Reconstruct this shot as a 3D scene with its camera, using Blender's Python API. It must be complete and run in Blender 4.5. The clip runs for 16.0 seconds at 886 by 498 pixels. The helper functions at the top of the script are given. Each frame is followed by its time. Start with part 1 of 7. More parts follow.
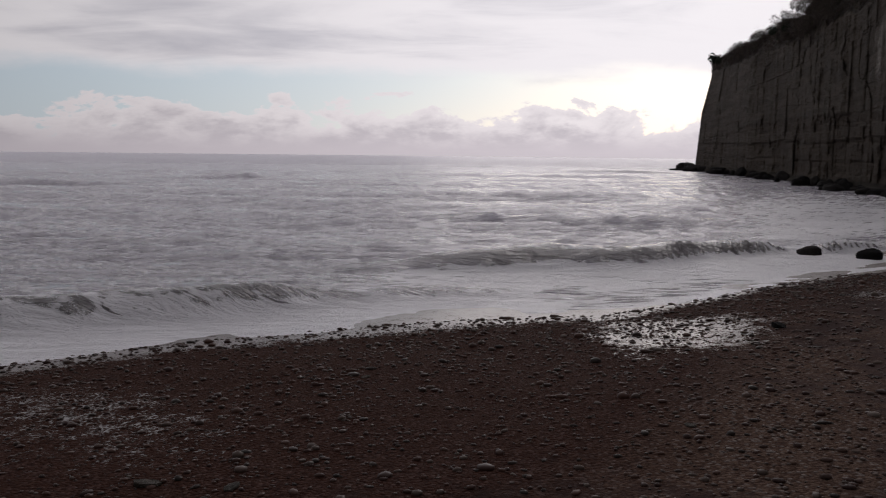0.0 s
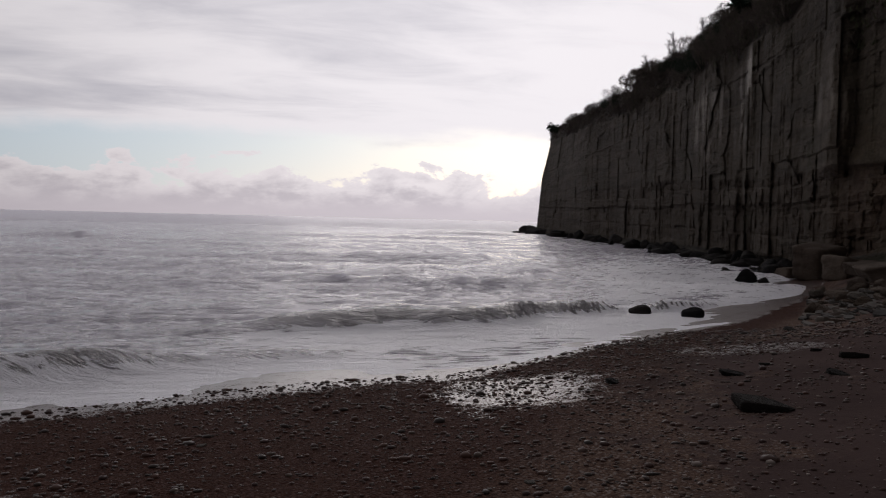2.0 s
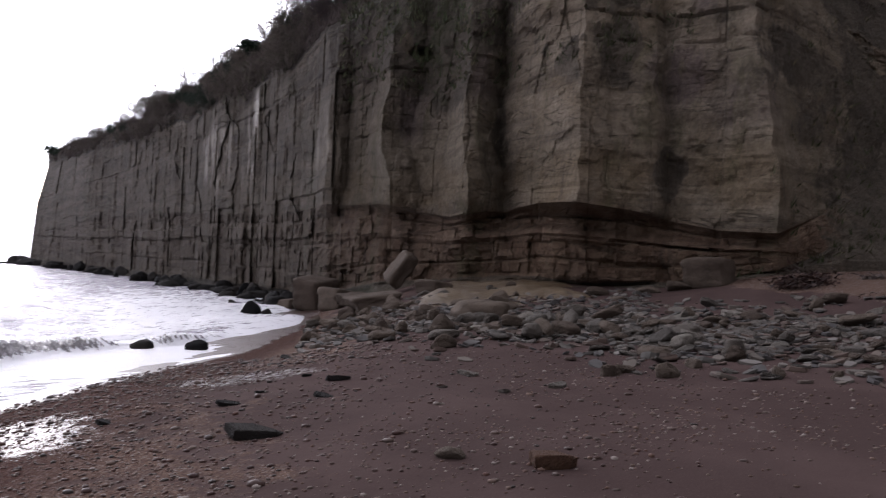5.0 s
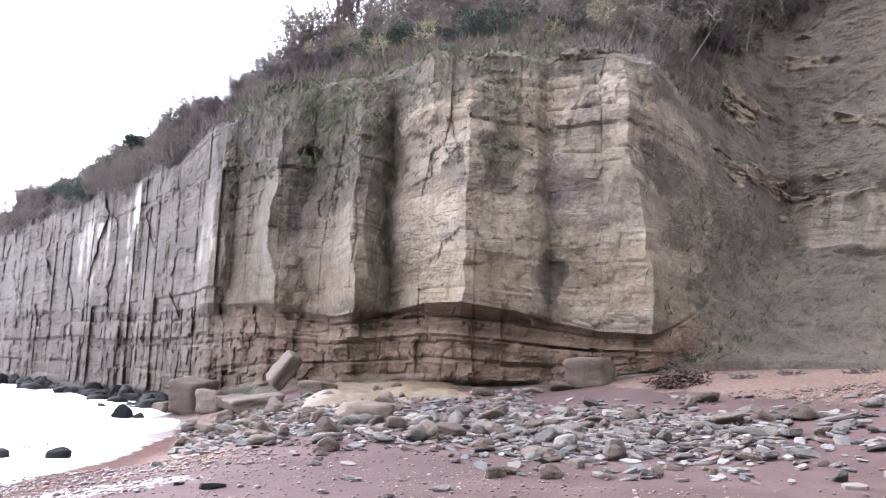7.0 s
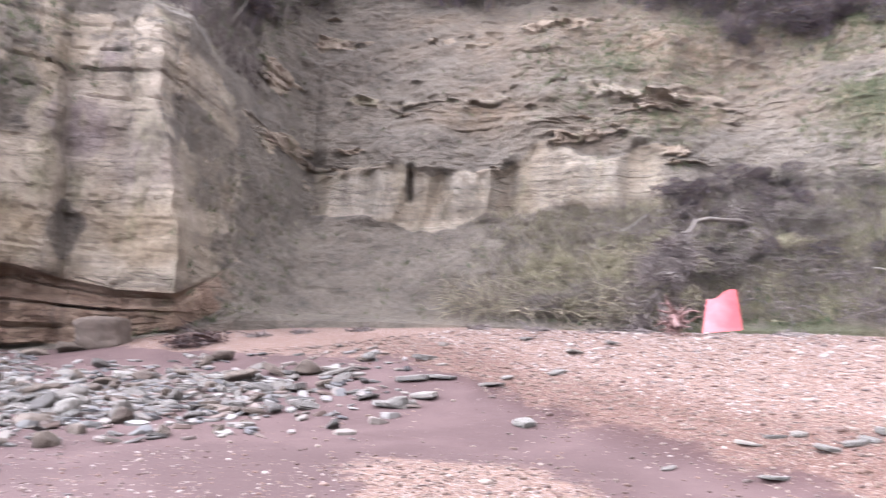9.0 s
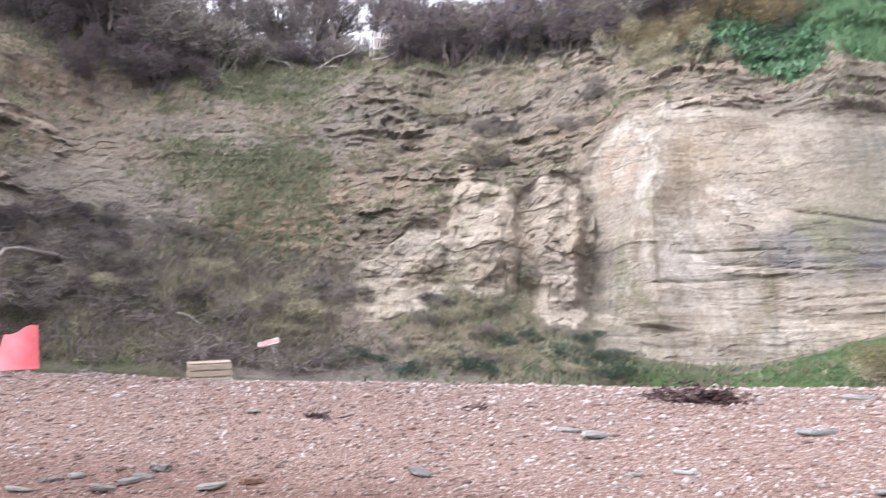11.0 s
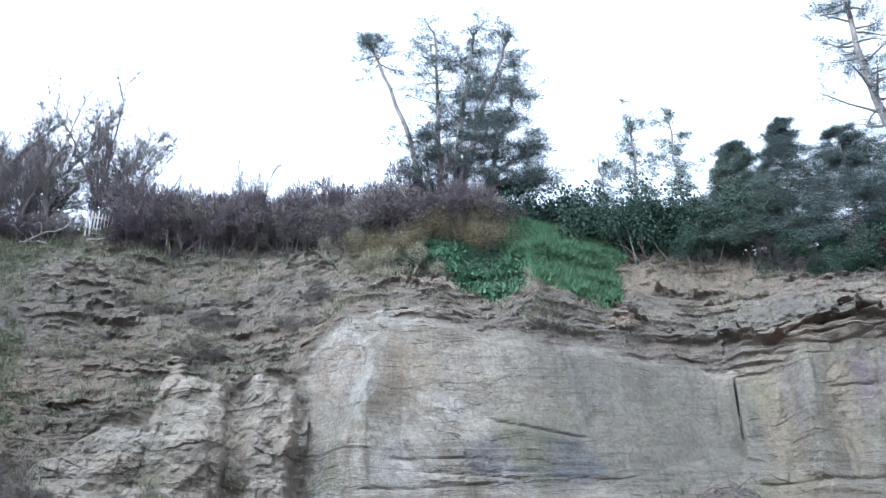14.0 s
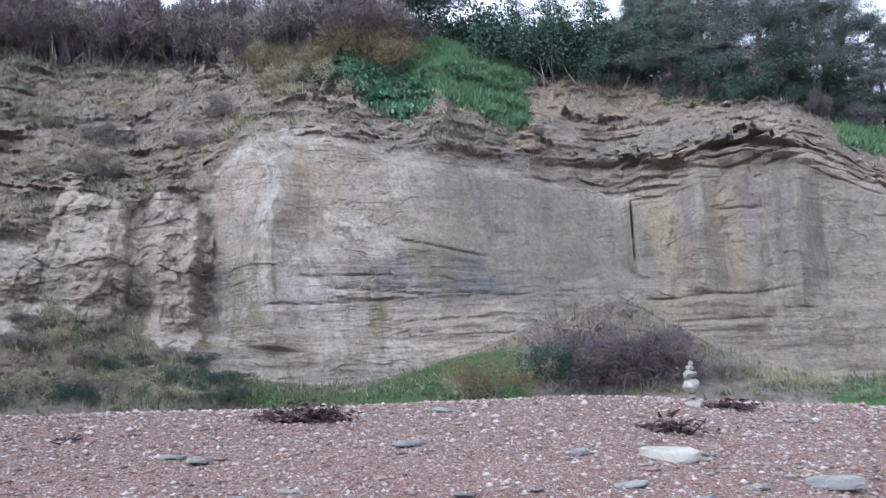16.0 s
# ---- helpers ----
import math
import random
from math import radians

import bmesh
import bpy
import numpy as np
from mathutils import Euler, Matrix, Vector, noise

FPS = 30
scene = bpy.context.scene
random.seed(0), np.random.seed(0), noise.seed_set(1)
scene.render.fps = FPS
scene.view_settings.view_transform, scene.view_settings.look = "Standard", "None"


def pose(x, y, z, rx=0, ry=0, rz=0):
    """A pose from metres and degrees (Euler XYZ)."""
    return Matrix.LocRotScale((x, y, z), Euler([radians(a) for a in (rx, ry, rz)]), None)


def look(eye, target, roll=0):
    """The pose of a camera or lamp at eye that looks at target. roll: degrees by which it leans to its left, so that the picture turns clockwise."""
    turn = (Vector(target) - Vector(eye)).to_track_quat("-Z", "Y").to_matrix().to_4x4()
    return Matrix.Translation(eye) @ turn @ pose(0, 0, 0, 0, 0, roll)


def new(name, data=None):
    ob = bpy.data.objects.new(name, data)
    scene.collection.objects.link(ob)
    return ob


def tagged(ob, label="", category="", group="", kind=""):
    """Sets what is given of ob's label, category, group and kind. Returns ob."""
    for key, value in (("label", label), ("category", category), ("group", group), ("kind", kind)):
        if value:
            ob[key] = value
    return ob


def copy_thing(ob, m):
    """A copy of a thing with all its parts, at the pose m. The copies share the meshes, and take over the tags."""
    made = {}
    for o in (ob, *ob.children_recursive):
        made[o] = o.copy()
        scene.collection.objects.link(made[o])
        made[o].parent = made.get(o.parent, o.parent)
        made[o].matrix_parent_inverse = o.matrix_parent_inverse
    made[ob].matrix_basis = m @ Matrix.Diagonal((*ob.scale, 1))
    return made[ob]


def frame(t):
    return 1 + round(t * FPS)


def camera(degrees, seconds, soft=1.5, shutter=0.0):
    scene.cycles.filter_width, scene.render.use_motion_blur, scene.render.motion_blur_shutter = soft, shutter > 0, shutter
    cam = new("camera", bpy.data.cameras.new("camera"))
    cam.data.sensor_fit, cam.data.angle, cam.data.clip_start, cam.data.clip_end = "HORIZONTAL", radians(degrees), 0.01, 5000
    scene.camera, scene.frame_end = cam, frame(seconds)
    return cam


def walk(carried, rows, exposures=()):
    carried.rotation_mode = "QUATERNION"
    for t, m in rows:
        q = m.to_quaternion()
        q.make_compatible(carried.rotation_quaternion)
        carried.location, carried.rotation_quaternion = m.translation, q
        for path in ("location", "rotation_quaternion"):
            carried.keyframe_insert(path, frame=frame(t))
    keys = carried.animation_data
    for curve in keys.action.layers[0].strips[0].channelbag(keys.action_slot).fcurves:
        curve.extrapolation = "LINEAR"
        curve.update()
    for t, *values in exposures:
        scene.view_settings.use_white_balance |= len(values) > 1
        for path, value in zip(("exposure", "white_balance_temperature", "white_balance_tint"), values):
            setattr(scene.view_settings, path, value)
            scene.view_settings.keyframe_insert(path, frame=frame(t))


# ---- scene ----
# camera: one turn on the spot, the lens a forearm ahead of the body
cam = camera(56.26, 16.0, 1.1, 0.35)
EYE_Z = 2.2
ARM = 0.24
ROWS = [  # seconds, yaw, pitch, roll
    (0.0, 0.00, -6.42, -0.61),
    (0.5, -3.29, -5.90, -1.41),
    (1.0, -6.10, -4.71, -1.69),
    (1.5, -8.20, -3.22, -1.54),
    (2.0, -10.38, -2.04, -1.37),
    (2.5, -13.94, -1.62, -1.45),
    (3.0, -18.93, -1.56, -1.60),
    (3.5, -25.42, -1.71, -1.81),
    (4.0, -32.19, -1.27, -1.88),
    (4.5, -38.00, -0.35, -2.09),
    (5.0, -43.29, 1.28, -2.22),
    (5.2, -44.66, 2.17, -2.33),
    (7.3, -52.99, 9.17, -1.92),
    (7.5, -55.00, 9.14, -1.90),
    (8.0, -61.66, 8.64, -1.78),
    (8.5, -71.12, 7.73, -1.61),
    (9.0, -82.92, 6.68, -1.36),
    (9.5, -95.40, 5.81, -1.10),
    (10.0, -108.34, 5.13, -0.67),
    (10.2, -113.32, 5.13, -0.48),
    (12.3, -141.11, 18.95, 0.12),
    (12.5, -141.76, 20.63, 0.12),
    (13.0, -143.39, 24.03, 0.09),
    (13.5, -145.20, 25.42, 0.15),
    (14.0, -147.33, 24.44, 0.56),
    (14.5, -149.15, 21.97, 1.01),
    (15.0, -150.59, 18.41, 1.37),
    (15.5, -151.87, 14.89, 1.66),
    (16.0, -153.63, 11.96, 1.66),
]
EXPOSURES = [  # seconds, stops, kelvin, tint
    (0.0, -0.17, 6300, 17), (3.0, -0.2, 6300, 17), (3.5, -0.25, 6300, 17), (4.0, -0.2, 6200, 16), (4.5, 0.55, 6050, 18), (5.0, 1.82, 5900, 19), (7.5, 4.72, 5500, 16),
    (9.0, 4.9, 5550, 18), (9.5, 4.78, 5700, 18), (10.2, 4.42, 5850, 18), (12.5, 4.05, 4870, 8), (14.5, 3.35, 4800, 6), (15.0, 3.22, 4800, 7), (15.5, 3.3, 4920, 11), (16.0, 3.42, 4970, 12),
]
walk(cam, [(t, pose(-ARM * math.sin(radians(y)), ARM * (math.cos(radians(y)) - 1), EYE_Z, 90 + p, r, y)) for t, y, p, r in ROWS], EXPOSURES)

# ---- node helpers ----
class Nodes:
    """Short forms for building a node tree."""

    def __init__(self, tree):
        self.tree, self.n, self.l = tree, tree.nodes, tree.links

    def put(self, sock, value):
        if isinstance(value, bpy.types.NodeSocket):
            self.l.new(value, sock)
        elif value is not None:
            if sock.type == "RGBA" and not isinstance(value, (int, float)) and len(value) == 3:
                value = (*value, 1)
            sock.default_value = value

    def math(self, op, a, b=None, c=None, clamp=False):
        n = self.n.new("ShaderNodeMath")
        n.operation, n.use_clamp = op, clamp
        for i, v in enumerate((a, b, c)):
            if v is not None:
                self.put(n.inputs[i], v)
        return n.outputs[0]

    def vmath(self, op, a, b=None):
        n = self.n.new("ShaderNodeVectorMath")
        n.operation = op
        self.put(n.inputs[0], a)
        if b is not None:
            self.put(n.inputs[1], b)
        return n.outputs["Value"] if op in ("DOT_PRODUCT", "LENGTH") else n.outputs[0]

    def mix(self, f, a, b, mode="MIX"):
        n = self.n.new("ShaderNodeMix")
        n.data_type, n.blend_type = "RGBA", mode
        self.put(n.inputs[0], f), self.put(n.inputs[6], a), self.put(n.inputs[7], b)
        return n.outputs[2]

    def ramp(self, f, a, b, lo=0.0, hi=1.0, smooth=True):
        n = self.n.new("ShaderNodeMapRange")
        n.interpolation_type = "SMOOTHSTEP" if smooth else "LINEAR"
        for i, v in enumerate((f, a, b, lo, hi)):
            self.put(n.inputs[i], v)
        return n.outputs[0]

    def noise(self, vec, scale, detail=4.0, rough=0.55, warp=0.0):
        n = self.n.new("ShaderNodeTexNoise")
        self.put(n.inputs["Vector"], vec)
        n.inputs["Scale"].default_value, n.inputs["Detail"].default_value = scale, detail
        n.inputs["Roughness"].default_value, n.inputs["Distortion"].default_value = rough, warp
        return n.outputs["Fac"]

    def cells(self, vec, scale, feature="F1", out="Distance"):
        n = self.n.new("ShaderNodeTexVoronoi")
        n.feature = feature
        self.put(n.inputs["Vector"], vec)
        n.inputs["Scale"].default_value = scale
        return n.outputs[out]

    def scaled(self, vec, s):
        return self.vmath("MULTIPLY", vec, s)

    def place(self):
        return self.n.new("ShaderNodeNewGeometry").outputs["Position"]

    def object_place(self):
        return self.n.new("ShaderNodeTexCoord").outputs["Object"]

    def attr(self, name):
        n = self.n.new("ShaderNodeAttribute")
        n.attribute_name = name
        return n.outputs["Fac"]

    def bump(self, height, strength=0.5, dist=0.02, normal=None):
        n = self.n.new("ShaderNodeBump")
        n.inputs["Strength"].default_value, n.inputs["Distance"].default_value = strength, dist
        self.put(n.inputs["Height"], height)
        if normal:
            self.put(n.inputs["Normal"], normal)
        return n.outputs[0]


# ---- sky and sun ----
SUN_BEARING, SUN_HEIGHT = 18.0, 15.0
sun_way = Vector((math.sin(radians(SUN_BEARING)) * math.cos(radians(SUN_HEIGHT)),
                  math.cos(radians(SUN_BEARING)) * math.cos(radians(SUN_HEIGHT)), math.sin(radians(SUN_HEIGHT))))
world = bpy.data.worlds.new("world")
scene.world = world
world.use_nodes = True
k = Nodes(world.node_tree)
k.n.clear()
sky = k.n.new("ShaderNodeTexSky")
sky.sky_type, sky.sun_disc = "NISHITA", False
sky.sun_elevation, sky.sun_rotation = radians(SUN_HEIGHT), radians(SUN_BEARING)
way = k.vmath("NORMALIZE", k.n.new("ShaderNodeTexCoord").outputs["Generated"])
sep = k.n.new("ShaderNodeSeparateXYZ")
k.put(sep.inputs[0], way)
up = sep.outputs[2]
flat = k.math("ADD", k.math("MAXIMUM", up, 0.0), 0.13)
comb = k.n.new("ShaderNodeCombineXYZ")
k.put(comb.inputs[0], k.math("DIVIDE", sep.outputs[0], flat)), k.put(comb.inputs[1], k.math("DIVIDE", sep.outputs[1], flat))
deck = comb.outputs[0]
# how near to the veiled sun
near = k.vmath("DOT_PRODUCT", way, tuple(sun_way))
glow = k.math("POWER", k.ramp(near, -1.0, 1.0, 0.0, 1.0, False), 3.7)
halo = k.math("POWER", k.ramp(near, 0.80, 1.0, 0.0, 1.0, False), 2.0)
level = k.math("ADD", k.math("ADD", 0.16, k.math("MULTIPLY", glow, 0.86)), k.math("MULTIPLY", halo, 0.01))
level = k.math("MULTIPLY", level, k.ramp(up, 0.3, 0.95, 1.0, 0.9))
# high sheet of cloud, grey bellies and bright thin parts
sheet = k.noise(k.scaled(deck, (0.34, 0.55, 1.0)), 1.0, 6.0, 0.5, 0.5)
fine = k.noise(k.scaled(deck, (0.9, 1.7, 1.0)), 1.5, 7.0, 0.58, 0.5)
thick = k.ramp(k.math("ADD", k.math("MULTIPLY", sheet, 0.7), k.math("MULTIPLY", fine, 0.3)), 0.46, 0.65)
high = k.mix(k.math("MULTIPLY", thick, k.ramp(near, 0.0, 0.75, 0.25, 1.0)), k.mix(k.ramp(near, 0.0, 0.75), (1.12, 1.06, 1.02), (1.0, 0.975, 0.945)), (0.63, 0.625, 0.645))
clear = k.mix(0.82, k.scaled(sky.outputs[0], (0.10, 0.10, 0.10)), (0.70, 0.83, 0.89))
# a slit of clear sky under the sheet
edge = k.math("ADD", up, k.math("MULTIPLY", k.math("SUBTRACT", k.noise(k.scaled(way, (3.0, 3.0, 9.0)), 2.0, 5.0, 0.6), 0.5), 0.05))
open_sky = k.ramp(edge, 0.108, 0.082)
colour = k.mix(open_sky, high, clear)
# low heaped clouds along the horizon
heap = k.noise(k.scaled(way, (1.0, 1.0, 2.0)), 11.0, 8.0, 0.62, 0.3)
top = k.math("SUBTRACT", k.math("ADD", 0.052, k.math("MULTIPLY", k.math("SUBTRACT", heap, 0.5), 0.15)), up)
heaped = k.ramp(top, -0.003, 0.003)
rim = k.ramp(top, -0.004, 0.04)
puff = k.noise(k.scaled(way, (1.0, 1.0, 2.5)), 22.0, 6.0, 0.6)
low = k.mix(k.math("MULTIPLY", rim, k.ramp(puff, 0.3, 0.6)), (0.97, 0.92, 0.885), (0.63, 0.59, 0.595))
low = k.mix(k.ramp(up, 0.04, 0.0), low, (0.72, 0.665, 0.67))
colour = k.mix(heaped, colour, low)
colour = k.scaled(colour, k.n.new("ShaderNodeCombineXYZ").outputs[0])
grey = colour.node.inputs[1].links[0].from_node
for i in range(3):
    k.put(grey.inputs[i], level)
back = k.n.new("ShaderNodeBackground")
k.put(back.inputs[0], colour)
back.inputs[1].default_value = 1.0
k.l.new(back.outputs[0], k.n.new("ShaderNodeOutputWorld").inputs[0])

sun = new("sun", bpy.data.lights.new("sun", "SUN"))
sun.data.energy, sun.data.angle, sun.data.color = 0.35, radians(40), (1.0, 0.93, 0.85)
sun.matrix_world = look(tuple(sun_way * 100), (0, 0, 0))

# ---- materials ----
def material(name):
    m = bpy.data.materials.new(name)
    m.use_nodes = True
    k = Nodes(m.node_tree)
    return m, k, k.n["Principled BSDF"].inputs


def cliff_material():
    m, k, b = material("cliff_rock")
    p = k.place()
    beds = k.noise(k.scaled(p, (0.10, 0.10, 1.3)), 1.0, 5.0, 0.6, 0.5)
    thin = k.noise(k.scaled(p, (0.30, 0.30, 6.0)), 1.0, 5.0, 0.65, 0.4)
    streak = k.noise(k.scaled(p, (1.1, 1.1, 0.13)), 1.0, 6.0, 0.65, 0.8)
    blot = k.noise(p, 0.45, 7.0, 0.65, 0.6)
    mid = k.noise(p, 1.7, 7.0, 0.68, 0.4)
    grain = k.noise(p, 8.0, 6.0, 0.7)
    stone = k.mix(k.ramp(beds, 0.32, 0.68), (0.185, 0.155, 0.12), (0.36, 0.305, 0.235))
    stone = k.mix(k.math("MULTIPLY", k.ramp(blot, 0.42, 0.66), 0.65), stone, (0.215, 0.165, 0.11))
    stone = k.mix(k.math("MULTIPLY", k.ramp(thin, 0.56, 0.70), 0.45), stone, (0.07, 0.062, 0.055))
    warm = k.mix(k.ramp(mid, 0.35, 0.65), (0.17, 0.108, 0.075), (0.265, 0.19, 0.135))
    stone = k.mix(k.math("MULTIPLY", k.attr("warm"), 0.92), stone, warm)
    pale = k.mix(k.ramp(streak, 0.38, 0.66), k.mix(k.attr("cream"), (0.30, 0.275, 0.235), (0.33, 0.28, 0.22)), k.mix(k.attr("cream"), (0.25, 0.22, 0.18), (0.28, 0.235, 0.175)))
    pale = k.mix(k.math("MULTIPLY", k.ramp(blot, 0.46, 0.60), 0.75), pale, (0.265, 0.235, 0.175))
    ledge = k.noise(k.scaled(p, (0.45, 0.45, 2.6)), 1.0, 6.0, 0.68, 0.6)
    pale = k.mix(k.math("MULTIPLY", k.math("MULTIPLY", k.ramp(ledge, 0.45, 0.60), 0.75), k.attr("strat")), pale, (0.20, 0.185, 0.165))
    pale = k.mix(k.ramp(mid, 0.50, 0.75), pale, (0.25, 0.205, 0.15))
    pale = k.mix(k.math("MULTIPLY", k.attr("strat"), 0.04), pale, (0.10, 0.09, 0.07))
    # the broad face: smooth grey-tan, whitish bloom, thin bedding cracks
    plane = k.noise(k.scaled(p, (0.22, 0.22, 0.9)), 1.0, 5.0, 0.55, 0.6)
    broad = k.mix(k.ramp(plane, 0.36, 0.64), (0.145, 0.118, 0.085), (0.215, 0.185, 0.142))
    bloom = k.noise(k.scaled(p, (0.8, 0.8, 0.45)), 1.0, 8.0, 0.72, 0.9)
    broad = k.mix(k.math("MULTIPLY", k.ramp(bloom, 0.42, 0.55), k.math("MULTIPLY", k.attr("white"), 0.75)), broad, (0.42, 0.385, 0.33))
    broad = k.mix(k.math("MULTIPLY", k.ramp(mid, 0.52, 0.70), 0.35), broad, (0.15, 0.125, 0.09))
    pale = k.mix(k.math("MULTIPLY", k.attr("face"), 0.9), pale, broad)
    # shards: short fractures in a warped net, here and there
    bent = k.n.new("ShaderNodeTexNoise")
    k.put(bent.inputs["Vector"], p)
    bent.inputs["Scale"].default_value, bent.inputs["Detail"].default_value = 1.1, 5.0
    net = k.cells(k.vmath("ADD", k.scaled(p, (0.9, 0.9, 1.5)), k.scaled(bent.outputs["Color"], (1.3, 1.3, 1.0))), 1.1, "DISTANCE_TO_EDGE")
    shard = k.math("MULTIPLY", k.ramp(net, 0.0, 0.035, 1.0, 0.0), k.ramp(k.noise(p, 0.35, 3.0, 0.6), 0.48, 0.6))
    split = k.noise(k.scaled(p, (0.16, 0.16, 1.5)), 1.0, 4.0, 0.5, 0.8)
    crack = k.ramp(k.math("ABSOLUTE", k.math("SUBTRACT", split, 0.5)), 0.0, 0.006, 1.0, 0.0)
    stone = k.mix(k.math("MULTIPLY", k.attr("pale"), k.ramp(mid, 0.25, 0.55, 0.35, 1.0)), stone, pale)
    stone = k.mix(k.math("MULTIPLY", k.attr("olive"), 0.8), stone, k.mix(k.ramp(streak, 0.35, 0.65), (0.142, 0.127, 0.096), (0.108, 0.098, 0.077)))
    stone = k.mix(k.math("MULTIPLY", k.attr("slate"), k.ramp(ledge, 0.35, 0.55, 1.0, 0.45)), stone, (0.088, 0.086, 0.088))
    stone = k.mix(k.math("MULTIPLY", k.attr("ochre"), k.ramp(mid, 0.35, 0.6)), stone, (0.27, 0.205, 0.15))
    stone = k.mix(k.math("MULTIPLY", k.attr("tan"), k.ramp(plane, 0.3, 0.6, 0.35, 0.9)), stone, (0.225, 0.17, 0.105))
    stone = k.mix(k.math("MULTIPLY", k.attr("violet"), k.ramp(streak, 0.35, 0.6, 0.9, 0.25)), stone, (0.165, 0.13, 0.125))
    crack = k.math("MULTIPLY", k.math("MAXIMUM", crack, k.math("MULTIPLY", shard, 0.35)), k.math("SUBTRACT", 1.0, k.math("MULTIPLY", k.attr("olive"), 0.8)))
    stone = k.mix(k.math("MULTIPLY", k.math("MULTIPLY", crack, k.attr("rock")), 0.45), stone, (0.06, 0.052, 0.045))
    stone = k.mix(k.math("MULTIPLY", k.ramp(streak, 0.55, 0.75), 0.5), stone, (0.055, 0.052, 0.05))
    algae = k.noise(k.scaled(p, (0.5, 0.5, 0.20)), 1.0, 6.0, 0.7, 0.6)
    stone = k.mix(k.math("MULTIPLY", k.ramp(algae, 0.53, 0.68), 0.55), stone, (0.135, 0.13, 0.07))
    soil = k.mix(k.ramp(blot, 0.35, 0.65), (0.12, 0.102, 0.082), (0.17, 0.145, 0.114))
    soil = k.mix(k.math("MULTIPLY", k.ramp(mid, 0.52, 0.7), 0.7), soil, (0.06, 0.053, 0.045))
    soil = k.mix(k.ramp(k.math("ADD", k.attr("grown"), k.math("MULTIPLY", k.math("SUBTRACT", mid, 0.5), 1.2)), 0.45, 0.8), soil, (0.075, 0.075, 0.042))
    soil = k.mix(k.math("MULTIPLY", k.attr("rust"), k.ramp(mid, 0.3, 0.6)), soil, (0.205, 0.153, 0.104))
    cover = k.math("ADD", k.attr("soil"), k.math("MULTIPLY", k.math("SUBTRACT", mid, 0.5), 1.0))
    colour = k.mix(k.ramp(cover, 0.36, 0.62), stone, soil)
    green = k.math("ADD", k.attr("green"), k.math("MULTIPLY", k.math("SUBTRACT", mid, 0.5), 0.8))
    colour = k.mix(k.ramp(green, 0.4, 0.6), colour, (0.055, 0.10, 0.03))
    colour = k.mix(k.ramp(k.attr("rock"), 0.0, 1.0, 0.34, 0.34), colour, k.mix(k.ramp(grain, 0.3, 0.7), (0.22, 0.22, 0.22), (0.78, 0.78, 0.78)), "OVERLAY")
    colour = k.mix(k.ramp(k.attr("rock"), 0.0, 1.0, 0.28, 0.24), colour, k.mix(k.ramp(k.noise(p, 3.2, 8.0, 0.75, 0.5), 0.35, 0.65), (0.22, 0.22, 0.22), (0.78, 0.78, 0.78)), "OVERLAY")
    # shade of the backlit sea cliff, painted into the colour
    colour = k.mix(k.math("MULTIPLY", k.attr("sea_shade"), 0.9), colour, k.scaled(colour, (0.265, 0.265, 0.27)))
    k.put(b["Base Color"], k.scaled(colour, (0.68, 0.67, 0.66)))
    k.put(b["Roughness"], k.ramp(k.attr("sheen"), 0.0, 1.0, 0.95, 0.5))
    k.put(b["Specular IOR Level"], k.ramp(k.attr("sheen"), 0.0, 1.0, 0.2, 0.6))
    h = k.math("ADD", k.math("MULTIPLY", thin, 0.7), k.math("ADD", k.math("MULTIPLY", grain, 0.6), k.math("MULTIPLY", k.noise(p, 28.0, 4.0, 0.7), 0.5)))
    h = k.math("ADD", h, k.math("MULTIPLY", mid, 1.6))
    h = k.math("ADD", h, k.math("MULTIPLY", k.math("MULTIPLY", k.math("ABSOLUTE", k.math("SUBTRACT", ledge, 0.5)), 3.0), k.attr("strat")))
    h = k.math("SUBTRACT", h, k.math("MULTIPLY", k.math("MULTIPLY", crack, 1.2), k.attr("rock")))
    relief = k.bump(h, 1.0, 0.16)
    k.put(relief.node.inputs["Distance"], k.ramp(k.attr("rock"), 0.0, 1.0, 0.13, 0.10, False))
    k.put(b["Normal"], relief)
    return m


